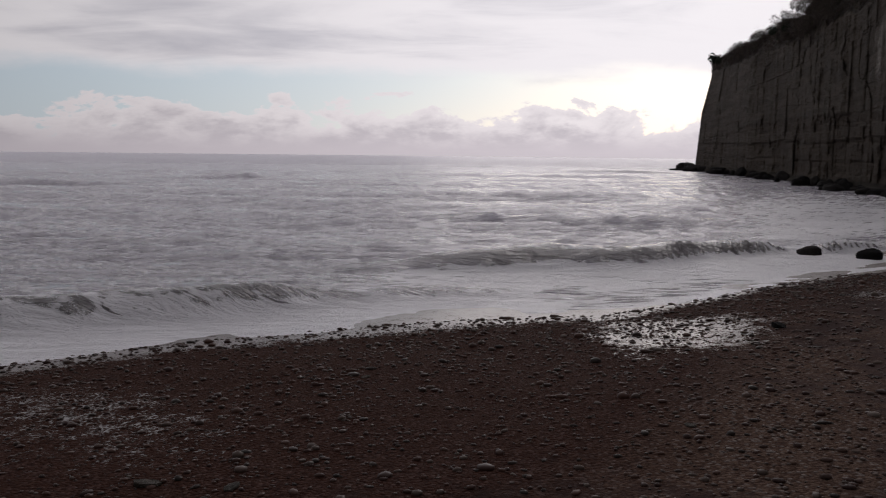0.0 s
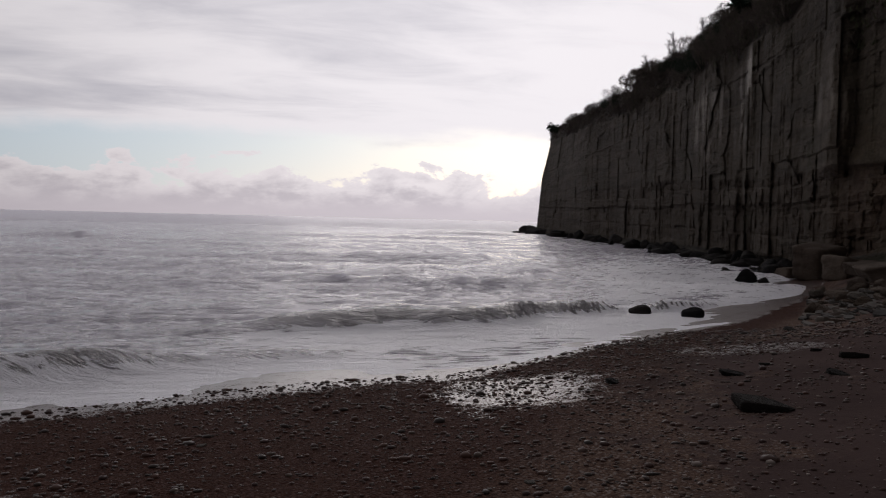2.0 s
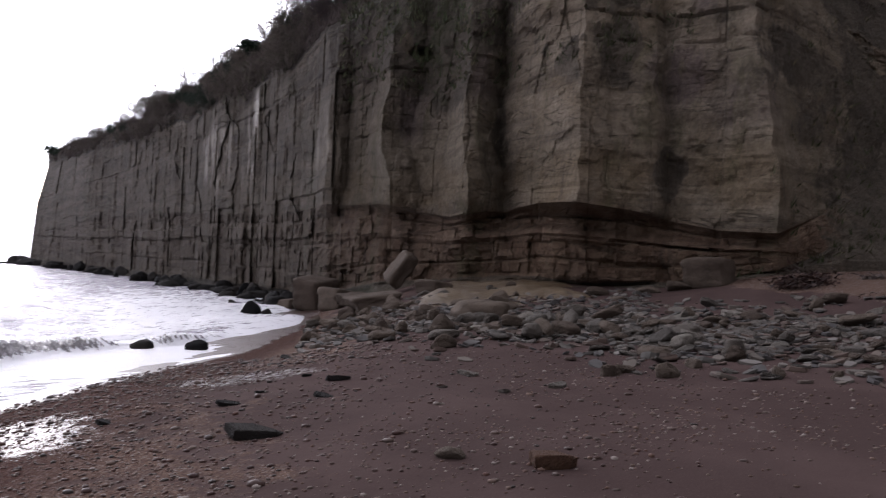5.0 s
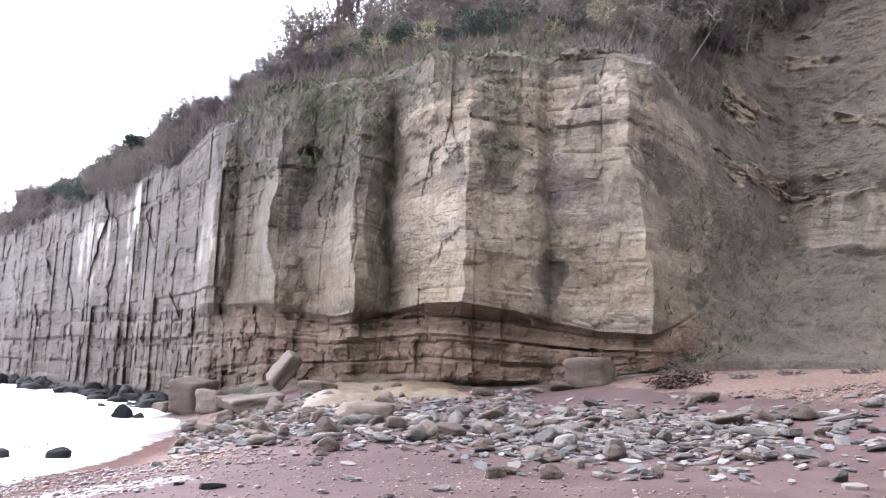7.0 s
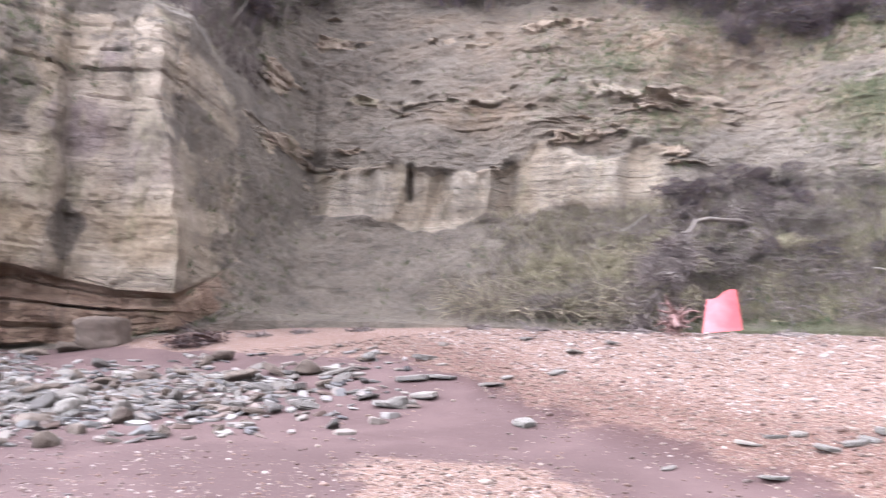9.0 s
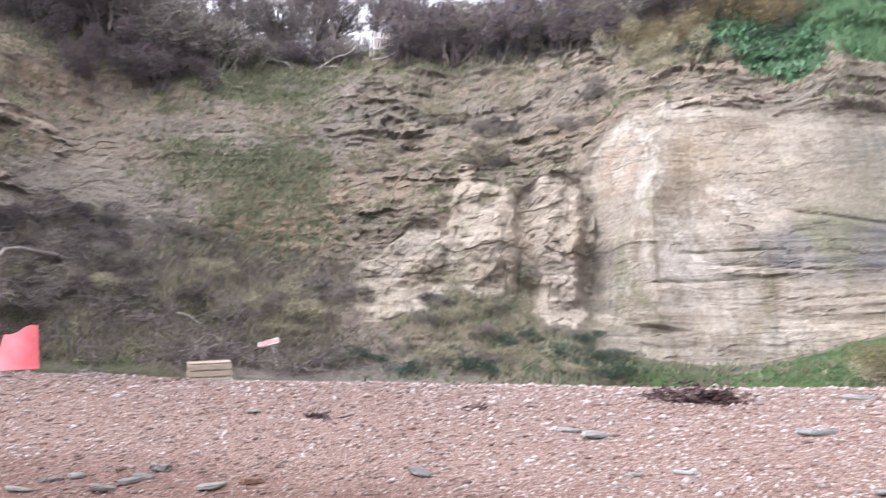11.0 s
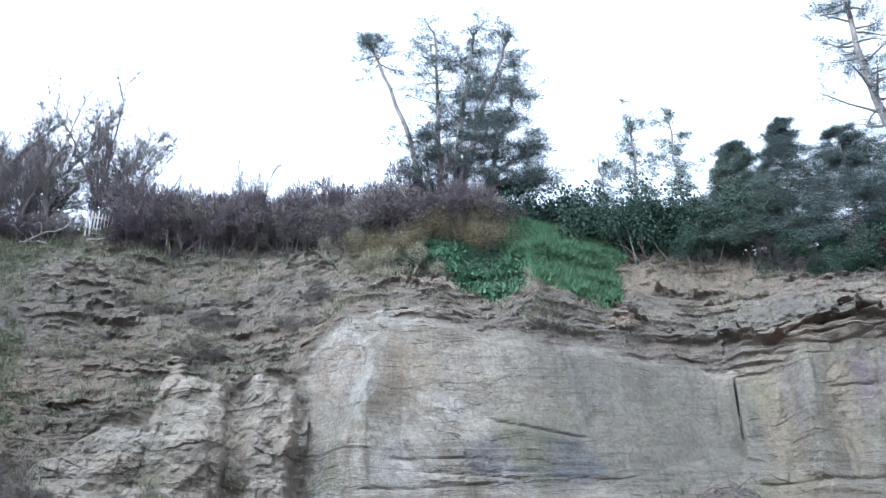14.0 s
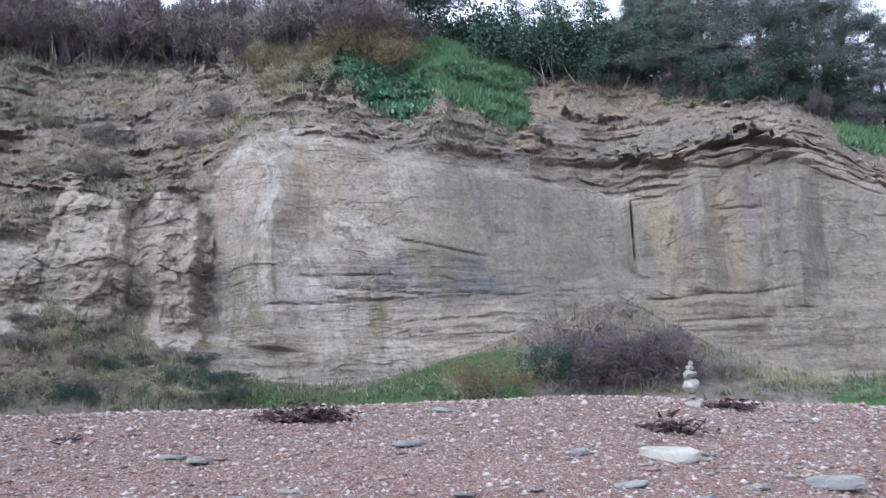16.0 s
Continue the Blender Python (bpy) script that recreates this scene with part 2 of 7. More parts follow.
def beach_material():
    m, k, b = material("beach")
    p = k.place()
    wet = k.attr("wet")
    shingle = k.attr("shingle")
    big = k.noise(p, 0.5, 5.0, 0.6, 0.3)
    grain = k.noise(p, 55.0, 4.0, 0.7)
    sand = k.mix(k.ramp(big, 0.35, 0.65), (0.048, 0.032, 0.030), (0.065, 0.044, 0.041))
    sand = k.mix(k.math("MULTIPLY", k.ramp(grain, 0.5, 0.75), 0.4), sand, (0.11, 0.08, 0.072))
    c1 = k.n.new("ShaderNodeTexVoronoi")
    k.put(c1.inputs["Vector"], p)
    c1.inputs["Scale"].default_value = 44.0
    sepc = k.n.new("ShaderNodeSeparateColor")
    k.put(sepc.inputs[0], c1.outputs["Color"])
    peb = k.mix(k.ramp(sepc.outputs[0], 0.1, 0.9), (0.09, 0.055, 0.042), (0.145, 0.10, 0.078))
    peb = k.mix(k.ramp(sepc.outputs[1], 0.80, 0.9), peb, (0.21, 0.18, 0.165))
    peb = k.mix(k.ramp(c1.outputs["Distance"], 0.5, 0.85), peb, (0.065, 0.042, 0.035))
    mask = k.ramp(k.math("ADD", shingle, k.math("MULTIPLY", k.math("SUBTRACT", k.noise(p, 1.4, 8.0, 0.75), 0.5), 1.6)), 0.35, 0.65)
    colour = k.mix(mask, sand, peb)
    colour = k.mix(wet, colour, k.scaled(colour, (0.41, 0.275, 0.255)))
    k.put(b["Base Color"], colour)
    pool = k.ramp(k.math("ADD", k.attr("pool"), k.math("ADD", k.math("MULTIPLY", k.math("SUBTRACT", k.noise(p, 5.0, 8.0, 0.8), 0.5), 2.2), k.math("MULTIPLY", k.math("SUBTRACT", c1.outputs["Distance"], 0.45), 0.8))), 0.60, 0.82)
    rough = k.math("SUBTRACT", 0.95, k.math("MULTIPLY", wet, 0.10))
    k.put(b["Roughness"], k.math("MULTIPLY", rough, k.ramp(pool, 0.0, 1.0, 1.0, 0.36)))
    k.put(b["Specular IOR Level"], k.ramp(pool, 0.0, 1.0, 0.03, 0.5))
    hs = k.math("MULTIPLY", k.math("SUBTRACT", 1.0, c1.outputs["Distance"]), k.math("ADD", k.math("MULTIPLY", mask, 0.8), 0.12))
    h = k.math("ADD", k.math("ADD", hs, k.math("MULTIPLY", grain, 0.12)), k.math("MULTIPLY", k.noise(p, 6.0, 5.0, 0.6), 0.8))
    h = k.math("MULTIPLY", h, k.ramp(pool, 0.0, 1.0, 1.0, 0.06))
    k.put(b["Normal"], k.bump(h, 0.7, 0.03))
    return m


def sea_material():
    m, k, b = material("sea_water")
    p = k.place()
    shore = k.attr("shore")  # metres from the water's edge
    a = k.noise(k.scaled(p, (0.45, 1.1, 1.0)), 1.0, 7.0, 0.66, 0.5)
    c = k.noise(k.scaled(p, (1.1, 4.5, 1.0)), 1.0, 6.0, 0.7, 0.4)
    froth = k.noise(k.scaled(p, (0.6, 2.4, 1.0)), 2.0, 8.0, 0.76, 1.0)
    lace = k.cells(k.scaled(p, (1.2, 3.0, 1.0)), 1.0, "DISTANCE_TO_EDGE")
    run = k.math("ADD", froth, k.math("ADD", k.ramp(shore, 0.0, 8.0, 0.10, 0.0, False), k.ramp(shore, 0.2, 1.6, 0.14, 0.0, False)))
    run = k.math("ADD", run, k.ramp(lace, 0.0, 0.15, 0.07, -0.03, False))
    run = k.math("SUBTRACT", run, k.ramp(shore, 12.0, 120.0, 0.0, 0.05, False))
    run = k.math("ADD", run, k.math("MULTIPLY", k.attr("crest"), 0.25))
    foam = k.ramp(run, 0.55, 0.62)
    # pale lilac body colour stands in for the sky's reflection, less near shore
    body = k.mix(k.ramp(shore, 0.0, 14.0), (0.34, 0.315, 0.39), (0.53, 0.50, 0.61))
    # dark streaks in the colour imitate shaded wave faces
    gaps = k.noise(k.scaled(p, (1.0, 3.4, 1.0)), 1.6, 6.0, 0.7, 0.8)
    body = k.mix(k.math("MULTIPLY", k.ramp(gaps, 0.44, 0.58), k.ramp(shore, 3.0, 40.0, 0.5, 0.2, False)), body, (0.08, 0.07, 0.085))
    # shaded fronts of the breakers, darkened in the base colour
    body = k.mix(k.math("MULTIPLY", k.attr("face_shade"), 0.9), body, (0.06, 0.048, 0.046))
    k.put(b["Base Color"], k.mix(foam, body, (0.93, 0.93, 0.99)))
    k.put(b["Roughness"], k.math("ADD", k.ramp(shore, 15.0, 250.0, 0.07, 0.36), k.ramp(foam, 0.0, 1.0, 0.0, 0.3)))
    b["IOR"].default_value = 1.5
    b["Specular IOR Level"].default_value = 1.0
    c2 = k.noise(k.scaled(p, (6.0, 12.0, 1.0)), 1.0, 4.0, 0.7, 0.3)
    h = k.math("ADD", k.math("MULTIPLY", a, 0.8), k.math("ADD", k.math("MULTIPLY", k.math("ABSOLUTE", k.math("SUBTRACT", c, 0.5)), -2.0), k.math("MULTIPLY", c2, 0.22)))
    h = k.math("ADD", h, k.math("MULTIPLY", foam, 0.12))
    k.put(b["Normal"], k.bump(h, 1.0, 0.12))
    return m


def stone_material(name, a, b2, speck=0.35, rough=0.8, spec=0.25):
    """Weathered stone; each stone has its own tone."""
    m, k, b = material(name)
    p = k.object_place()
    rnd = k.n.new("ShaderNodeObjectInfo").outputs["Random"]
    own = k.vmath("ADD", p, k.scaled(k.n.new("ShaderNodeObjectInfo").outputs["Location"], (3.1, 1.7, 2.3)))
    n1, n2 = k.noise(own, 2.5, 6.0, 0.65, 0.3), k.noise(own, 22.0, 5.0, 0.7)
    c = k.mix(rnd, a, b2)
    c = k.mix(k.math("MULTIPLY", k.ramp(n1, 0.45, 0.65), 0.6), c, k.scaled(c, (0.55, 0.54, 0.52)))
    c = k.mix(k.math("MULTIPLY", k.ramp(n2, 0.5, 0.75), speck), c, k.scaled(c, (1.6, 1.55, 1.5)))
    k.put(b["Base Color"], c)
    b["Roughness"].default_value = rough
    b["Specular IOR Level"].default_value = spec
    k.put(b["Normal"], k.bump(k.math("ADD", k.math("MULTIPLY", n1, 2.0), n2), 1.0, 0.05))
    return m


def island_material(name, tones, rough=0.8, bump=0.0, spec=0.2):
    """Many small pieces in one mesh, each with its own tone."""
    m, k, b = material(name)
    rnd = k.n.new("ShaderNodeNewGeometry").outputs["Random Per Island"]
    c = tones[0]
    for i, t in enumerate(tones[1:]):
        at_ = (i + 1) / len(tones)
        c = k.mix(k.ramp(rnd, at_ - 0.08, at_ + 0.08), c, t)
    c = k.mix(k.math("MULTIPLY", k.noise(k.place(), 0.8, 4.0, 0.6), 0.55), c, k.scaled(c, (0.5, 0.5, 0.5)) if not isinstance(c, tuple) else tuple(x * 0.5 for x in c))
    k.put(b["Base Color"], c)
    b["Roughness"].default_value = rough
    b["Specular IOR Level"].default_value = spec
    return m


def plain_material(name, a, b2, scale=3.0, rough=0.8, stretch=(1, 1, 1), bump=0.01):
    m, k, b = material(name)
    p = k.scaled(k.object_place(), stretch)
    n1, n2 = k.noise(p, scale, 5.0, 0.6, 0.3), k.noise(p, scale * 8, 4.0, 0.7)
    c = k.mix(k.ramp(n1, 0.35, 0.65), a, b2)
    c = k.mix(k.math("MULTIPLY", k.ramp(n2, 0.5, 0.8), 0.4), c, tuple(x * 0.6 for x in a))
    k.put(b["Base Color"], c)
    b["Roughness"].default_value = rough
    k.put(b["Normal"], k.bump(k.math("ADD", n1, n2), 0.6, bump))
    return m


MAT_CLIFF, MAT_BEACH, MAT_SEA = cliff_material(), beach_material(), sea_material()
MAT_SLAB = stone_material("grey_slate_stone", (0.06, 0.053, 0.047), (0.105, 0.091, 0.077))
MAT_PALE_SLAB = stone_material("pale_stone", (0.10, 0.091, 0.08), (0.15, 0.133, 0.114))
MAT_BANK_SLAB = stone_material("bank_slab_stone", (0.115, 0.106, 0.095), (0.165, 0.147, 0.125))
MAT_CREAM = stone_material("pale_cream_stone", (0.25, 0.225, 0.185), (0.31, 0.285, 0.24))
MAT_LIGHT_SLAB = stone_material("light_grey_stone", (0.165, 0.16, 0.15), (0.225, 0.212, 0.19))
MAT_DARK_STONE = stone_material("wet_dark_stone", (0.014, 0.014, 0.015), (0.03, 0.027, 0.025), 0.25, 0.8, 0.06)
MAT_BOULDER = stone_material("brown_sandstone", (0.066, 0.05, 0.04), (0.12, 0.096, 0.077), 0.35, 0.85, 0.12)
MAT_IRON = stone_material("iron_stained_stone", (0.085, 0.046, 0.03), (0.11, 0.06, 0.038), 0.35, 0.8, 0.15)
MAT_PEBBLE = island_material("bank_pebbles", [(0.06, 0.035, 0.029), (0.12, 0.072, 0.055), (0.16, 0.108, 0.086), (0.09, 0.068, 0.061), (0.17, 0.13, 0.111), (0.26, 0.222, 0.2)], 0.75)
MAT_PALE_PEBBLE = island_material("pale_bank_pebbles", [(0.075, 0.044, 0.036), (0.14, 0.086, 0.068), (0.19, 0.132, 0.108), (0.11, 0.084, 0.075), (0.20, 0.155, 0.133), (0.27, 0.232, 0.207)], 0.7)
MAT_DAMP_PEBBLE = island_material("damp_bank_pebbles", [(0.042, 0.022, 0.016), (0.072, 0.04, 0.027), (0.088, 0.054, 0.038), (0.052, 0.036, 0.03), (0.10, 0.066, 0.049), (0.16, 0.125, 0.10)], 0.6, spec=0.25)
MAT_WET_PEBBLE = island_material("wet_pebbles", [(0.039, 0.017, 0.014), (0.063, 0.03, 0.023), (0.03, 0.022, 0.019), (0.088, 0.042, 0.031), (0.10, 0.073, 0.062)], 0.5, spec=0.25)
MAT_RUBBLE = island_material("rubble_stone", [(0.076, 0.071, 0.065), (0.12, 0.103, 0.088), (0.095, 0.068, 0.056), (0.155, 0.142, 0.13), (0.062, 0.058, 0.057)], 0.8)
MAT_TWIG = island_material("bare_twigs", [(0.08, 0.064, 0.058), (0.13, 0.106, 0.094), (0.095, 0.076, 0.076), (0.16, 0.135, 0.115)], 0.9)
MAT_PURPLE = island_material("purple_twigs", [(0.055, 0.042, 0.05), (0.085, 0.064, 0.074), (0.046, 0.036, 0.041), (0.105, 0.07, 0.05), (0.046, 0.05, 0.034)], 0.9)
MAT_BRUSH = island_material("dark_brush", [(0.09, 0.073, 0.066), (0.14, 0.115, 0.098), (0.10, 0.078, 0.08), (0.17, 0.147, 0.118), (0.085, 0.09, 0.055)], 0.9)
MAT_STRAW = island_material("dry_grass", [(0.17, 0.145, 0.09), (0.255, 0.225, 0.15), (0.12, 0.112, 0.06), (0.21, 0.183, 0.12)], 0.9)
MAT_GRASS = island_material("slope_grass", [(0.07, 0.085, 0.04), (0.10, 0.105, 0.058), (0.13, 0.12, 0.075), (0.055, 0.074, 0.036)], 0.85)
MAT_TURF = island_material("bright_grass", [(0.05, 0.105, 0.045), (0.075, 0.14, 0.062), (0.038, 0.08, 0.034), (0.10, 0.135, 0.06)], 0.7)
MAT_IVY = island_material("dark_leaves", [(0.014, 0.026, 0.017), (0.022, 0.038, 0.023), (0.032, 0.047, 0.028)], 0.7, spec=0.15)
MAT_BROW_IVY = island_material("brow_ivy_leaves", [(0.035, 0.085, 0.035), (0.05, 0.11, 0.045), (0.07, 0.12, 0.055), (0.03, 0.06, 0.028)], 0.6, spec=0.3)
MAT_GORSE = island_material("gorse_leaves", [(0.075, 0.062, 0.03), (0.10, 0.076, 0.038), (0.062, 0.064, 0.028), (0.11, 0.07, 0.045)], 0.8)
MAT_BLOOM = island_material("gorse_flowers", [(0.32, 0.24, 0.03), (0.26, 0.19, 0.025)], 0.7)
MAT_NEEDLE = island_material("conifer_needles", [(0.018, 0.03, 0.026), (0.03, 0.046, 0.037), (0.045, 0.058, 0.046), (0.055, 0.047, 0.038)], 0.7)
MAT_FIR = island_material("grey_green_needles", [(0.038, 0.05, 0.037), (0.052, 0.066, 0.048), (0.07, 0.078, 0.058)], 0.75)
MAT_BARK = plain_material("tree_bark", (0.075, 0.06, 0.05), (0.125, 0.105, 0.088), 4.0, 0.95, (1, 1, 0.3), 0.03)
MAT_PALE_BARK = plain_material("pale_pine_bark", (0.085, 0.072, 0.062), (0.135, 0.115, 0.10), 4.0, 0.9, (1, 1, 0.3), 0.03)
MAT_DEADWOOD = plain_material("bleached_wood", (0.15, 0.13, 0.112), (0.22, 0.195, 0.17), 5.0, 0.85, (1, 1, 1), 0.01)
MAT_STEM = island_material("pale_dry_stems", [(0.21, 0.175, 0.12), (0.28, 0.24, 0.17), (0.16, 0.135, 0.095), (0.13, 0.105, 0.085)], 0.85)
MAT_WEED = island_material("red_brown_seaweed", [(0.03, 0.016, 0.014), (0.05, 0.025, 0.021), (0.022, 0.013, 0.012), (0.06, 0.036, 0.028)], 0.6)


# ---- number noise ----
def lattice(i, j, l, seed):
    h = (i * 374761393 + j * 668265263 + l * 2147483647 + seed * 1274126177) & 0xFFFFFFFF
    h = ((h ^ (h >> 13)) * 1274126177) & 0xFFFFFFFF
    return ((h ^ (h >> 16)) & 0xFFFFFF) / float(0xFFFFFF)


def value(x, y, z=0.0, seed=0):
    """Smooth noise from 0 to 1 at arrays of places."""
    x, y, z = np.broadcast_arrays(np.asarray(x, float), np.asarray(y, float), np.asarray(z, float))
    i, j, l = (np.floor(a).astype(np.int64) for a in (x, y, z))
    u, v, w = x - i, y - j, z - l
    u, v, w = (a * a * (3 - 2 * a) for a in (u, v, w))
    out = 0.0
    for a in (0, 1):
        for b in (0, 1):
            for c in (0, 1):
                out = out + lattice(i + a, j + b, l + c, seed) * (u if a else 1 - u) * (v if b else 1 - v) * (w if c else 1 - w)
    return out


def fbm(x, y, z=0.0, octaves=4, seed=0, gain=0.5):
    total, amp, norm = 0.0, 1.0, 0.0
    x, y, z = np.asarray(x, float), np.asarray(y, float), np.asarray(z, float)
    for o in range(octaves):
        total = total + amp * (value(x * 2 ** o, y * 2 ** o, z * 2 ** o, seed + o) * 2 - 1)
        norm += amp
        amp *= gain
    return total / norm


def step(a, b, x):
    t = np.clip((np.asarray(x, float) - a) / (b - a), 0, 1)
    return t * t * (3 - 2 * t)


def grid_mesh(name, X, Y, Z, mat, attrs=None, wrap=False, flip=False, smooth=True):
    """A sheet from 2D arrays of places, with named values at its corners."""
    rows, cols = X.shape
    co = np.stack([X, Y, Z], -1).reshape(-1, 3)
    i = np.arange(rows - 1)[:, None] * cols
    j = np.arange(cols if wrap else cols - 1)[None, :]
    j2 = (j + 1) % cols
    q = np.stack([i + j, i + j2, i + cols + j2, i + cols + j], -1).reshape(-1, 4)
    if flip:
        q = q[:, ::-1]
    return array_mesh(name, co, q, mat, attrs, smooth)


def array_mesh(name, co, faces, mat, attrs=None, smooth=True):
    """A mesh from arrays: places (n, 3) and faces (m, 3 or 4)."""
    me = bpy.data.meshes.new(name)
    n, (m, s) = len(co), faces.shape
    me.vertices.add(n)
    me.vertices.foreach_set("co", np.ascontiguousarray(co, np.float32).ravel())
    me.loops.add(m * s)
    me.loops.foreach_set("vertex_index", np.ascontiguousarray(faces, np.int32).ravel())
    me.polygons.add(m)
    me.polygons.foreach_set("loop_start", np.arange(0, m * s, s, dtype=np.int32))
    me.polygons.foreach_set("use_smooth", np.full(m, smooth))
    for key, v in (attrs or {}).items():
        a = me.attributes.new(key, "FLOAT", "POINT")
        a.data.foreach_set("value", np.ascontiguousarray(v, np.float32).ravel())
    me.update(calc_edges=True)
    me.validate()
    me.materials.append(mat)
    return new(name, me)


# ---- the lie of the beach ----
BEACH = {  # bearing: (distance, height) pairs
    -180: [(0, .55), (8, .75), (14, 1.4), (20, 2.3), (40, 2.6)],
    -120: [(0, .55), (10, .55), (20, .5), (40, .1)],
    -60: [(0, .55), (5, .45), (10.5, .1), (16, -.5), (40, -2)],
    -28: [(0, .55), (5, .42), (9.2, .1), (14, -.5), (40, -2)],
    0: [(0, .55), (5, .45), (10.6, .1), (18, -.6), (40, -2)],
    11: [(0, .55), (6, .45), (11.3, .1), (20, -.6), (40, -1.6)],
    15: [(0, .55), (6, .47), (12.0, .1), (22, -.6), (40, -1.4)],
    20: [(0, .55), (7, .48), (13.7, .1), (24, -.5), (45, -1.0)],
    25: [(0, .55), (8, .5), (16.0, .1), (28, -.4), (50, -.6)],
    31: [(0, .55), (10, .52), (19.8, .1), (30, -.12), (50, -.3)],
    34: [(0, .55), (12, .55), (25.5, .1), (32, .0), (50, .1)],
    37: [(0, .55), (12, .6), (26, .38), (34, .4), (50, .4)],
    42: [(0, .55), (15, .72), (24, 1.1), (32, 1.7), (50, 1.8)],
    50: [(0, .55), (15, .8), (24, 1.3), (29, 1.9), (50, 2.0)],
    58: [(0, .55), (15, .85), (22, 1.4), (28, 1.75), (50, 2.0)],
    65: [(0, .55), (14, .9), (20, 1.5), (27, 2.4), (50, 2.5)],
    75: [(0, .55), (14, .95), (18, 1.45), (24, 2.48), (30, 2.8), (50, 3.0)],
    85: [(0, .55), (12, .85), (16, 1.5), (22, 2.7), (30, 2.85), (50, 3.0)],
    100: [(0, .55), (10.5, .75), (14, 1.4), (20, 2.62), (30, 2.8), (50, 3.0)],
    120: [(0, .55), (8, .75), (12, 1.45), (18, 2.56), (30, 2.7), (50, 2.9)],
    140: [(0, .55), (7, .8), (12, 1.6), (18, 2.62), (30, 2.7), (50, 2.9)],
    165: [(0, .55), (7, .8), (12, 1.75), (18, 2.72), (30, 2.75), (50, 2.9)],
    180: [(0, .55), (8, .75), (14, 1.4), (20, 2.3), (40, 2.6)],
}
SHORE_AT = [-180, -120, -90, -60, -28, -15, 0, 11, 15, 20, 25, 31, 34, 35.5, 37, 180]
SHORE_R = [400, 45, 18, 10.3, 9.0, 9.4, 10.1, 10.9, 11.8, 13.7, 16.0, 19.8, 25.5, 36, 60, 400]
_known = np.array(sorted(BEACH), float)
_r = np.arange(0, 61, 1.0)
_z = np.array([np.interp(_r, *zip(*BEACH[a])) for a in sorted(BEACH)])
_z = np.stack([np.convolve(np.pad(row, 2, "edge"), [.1, .2, .4, .2, .1], "valid") for row in _z])
_at = np.arange(-180, 181, 1.0)
_z = np.stack([np.interp(_at, _known, col) for col in _z.T], 1)
_z = np.stack([np.convolve(np.pad(col, 4, "edge"), [.04, .08, .12, .16, .2, .16, .12, .08, .04], "valid") for col in _z.T], 1)


def bearing(x, y):
    return np.degrees(np.arctan2(x, y))


def shore_distance(az):
    return np.interp(az, SHORE_AT, SHORE_R)


def beach_height(x, y, rough=True):
    x, y = np.asarray(x, float), np.asarray(y, float)
    az, r = bearing(x, y), np.clip(np.hypot(x, y), 0, 59.9)
    f = np.interp(az, _at, np.arange(len(_at)))
    i = np.clip(f.astype(int), 0, len(_at) - 2)
    u, j = f - i, r.astype(int)
    v = r - j
    z = (_z[i, j] * (1 - v) + _z[i, j + 1] * v) * (1 - u) + (_z[i + 1, j] * (1 - v) + _z[i + 1, j + 1] * v) * u
    if rough:
        z = z + 0.05 * fbm(x * 0.35, y * 0.35, 0, 3, 11) + 0.012 * fbm(x * 2.2, y * 2.2, 0, 3, 15)
    return z


def at(az, r, lift=0.0):
    """A place on the beach by bearing and distance."""
    x, y = r * math.sin(radians(az)), r * math.cos(radians(az))
    return Vector((x, y, float(beach_height(x, y)) + lift))


# shingle: pebbly foreshore and the bank; sand between
SAND_EDGE_AT = [40, 60, 66, 72, 80, 90, 103, 115, 122, 140, 180]
SAND_EDGE_R = [60, 27, 23, 21.5, 19.5, 14.0, 10.6, 9.2, 8.2, 7.0, 6.5]


def shingle_mask(x, y):
    az, r = bearing(x, y), np.hypot(x, y)
    wob = fbm(x * 0.5, y * 0.5, 0, 4, 31)
    bank = step(-1.8, 1.8, r - np.interp(az, SAND_EDGE_AT, SAND_EDGE_R) + 1.3 * wob) * step(45, 60, az)
    tongue = step(1.3, 0.3, np.hypot((az - 85) / 11, (r - 9.5) / 1.5) + 0.5 * wob)
    fore = step(46, 16, az + 9 * wob) * step(2.0, 5.0, r) * 0.75 + 0.35 * step(60, 35, az) * step(11, 16, r)
    return np.clip(np.maximum(np.maximum(bank, tongue * 0.9), np.where(az < 62, fore, 0)), 0, 1)


def wet_mask(x, y):
    az, r = bearing(x, y), np.hypot(x, y)
    gap = shore_distance(az) - r
    near = step(9, 2, gap + 2.5 * fbm(x * 0.3, y * 0.3, 0, 3, 41)) * step(70, 45, az)
    lower = 0.5 * step(4.2, 1.5, r - np.interp(az, SAND_EDGE_AT, SAND_EDGE_R) + fbm(x * 0.5, y * 0.5, 0, 3, 22)) * step(-1.5, 0.5, r - np.interp(az, SAND_EDGE_AT, SAND_EDGE_R)) * step(70, 85, az)
    return np.clip(near + lower + step(4.2, -3.2, x + 0.8 * fbm(x * 0.3, y * 0.3, 0, 3, 35)) * step(-9, -3, y), 0, 1)


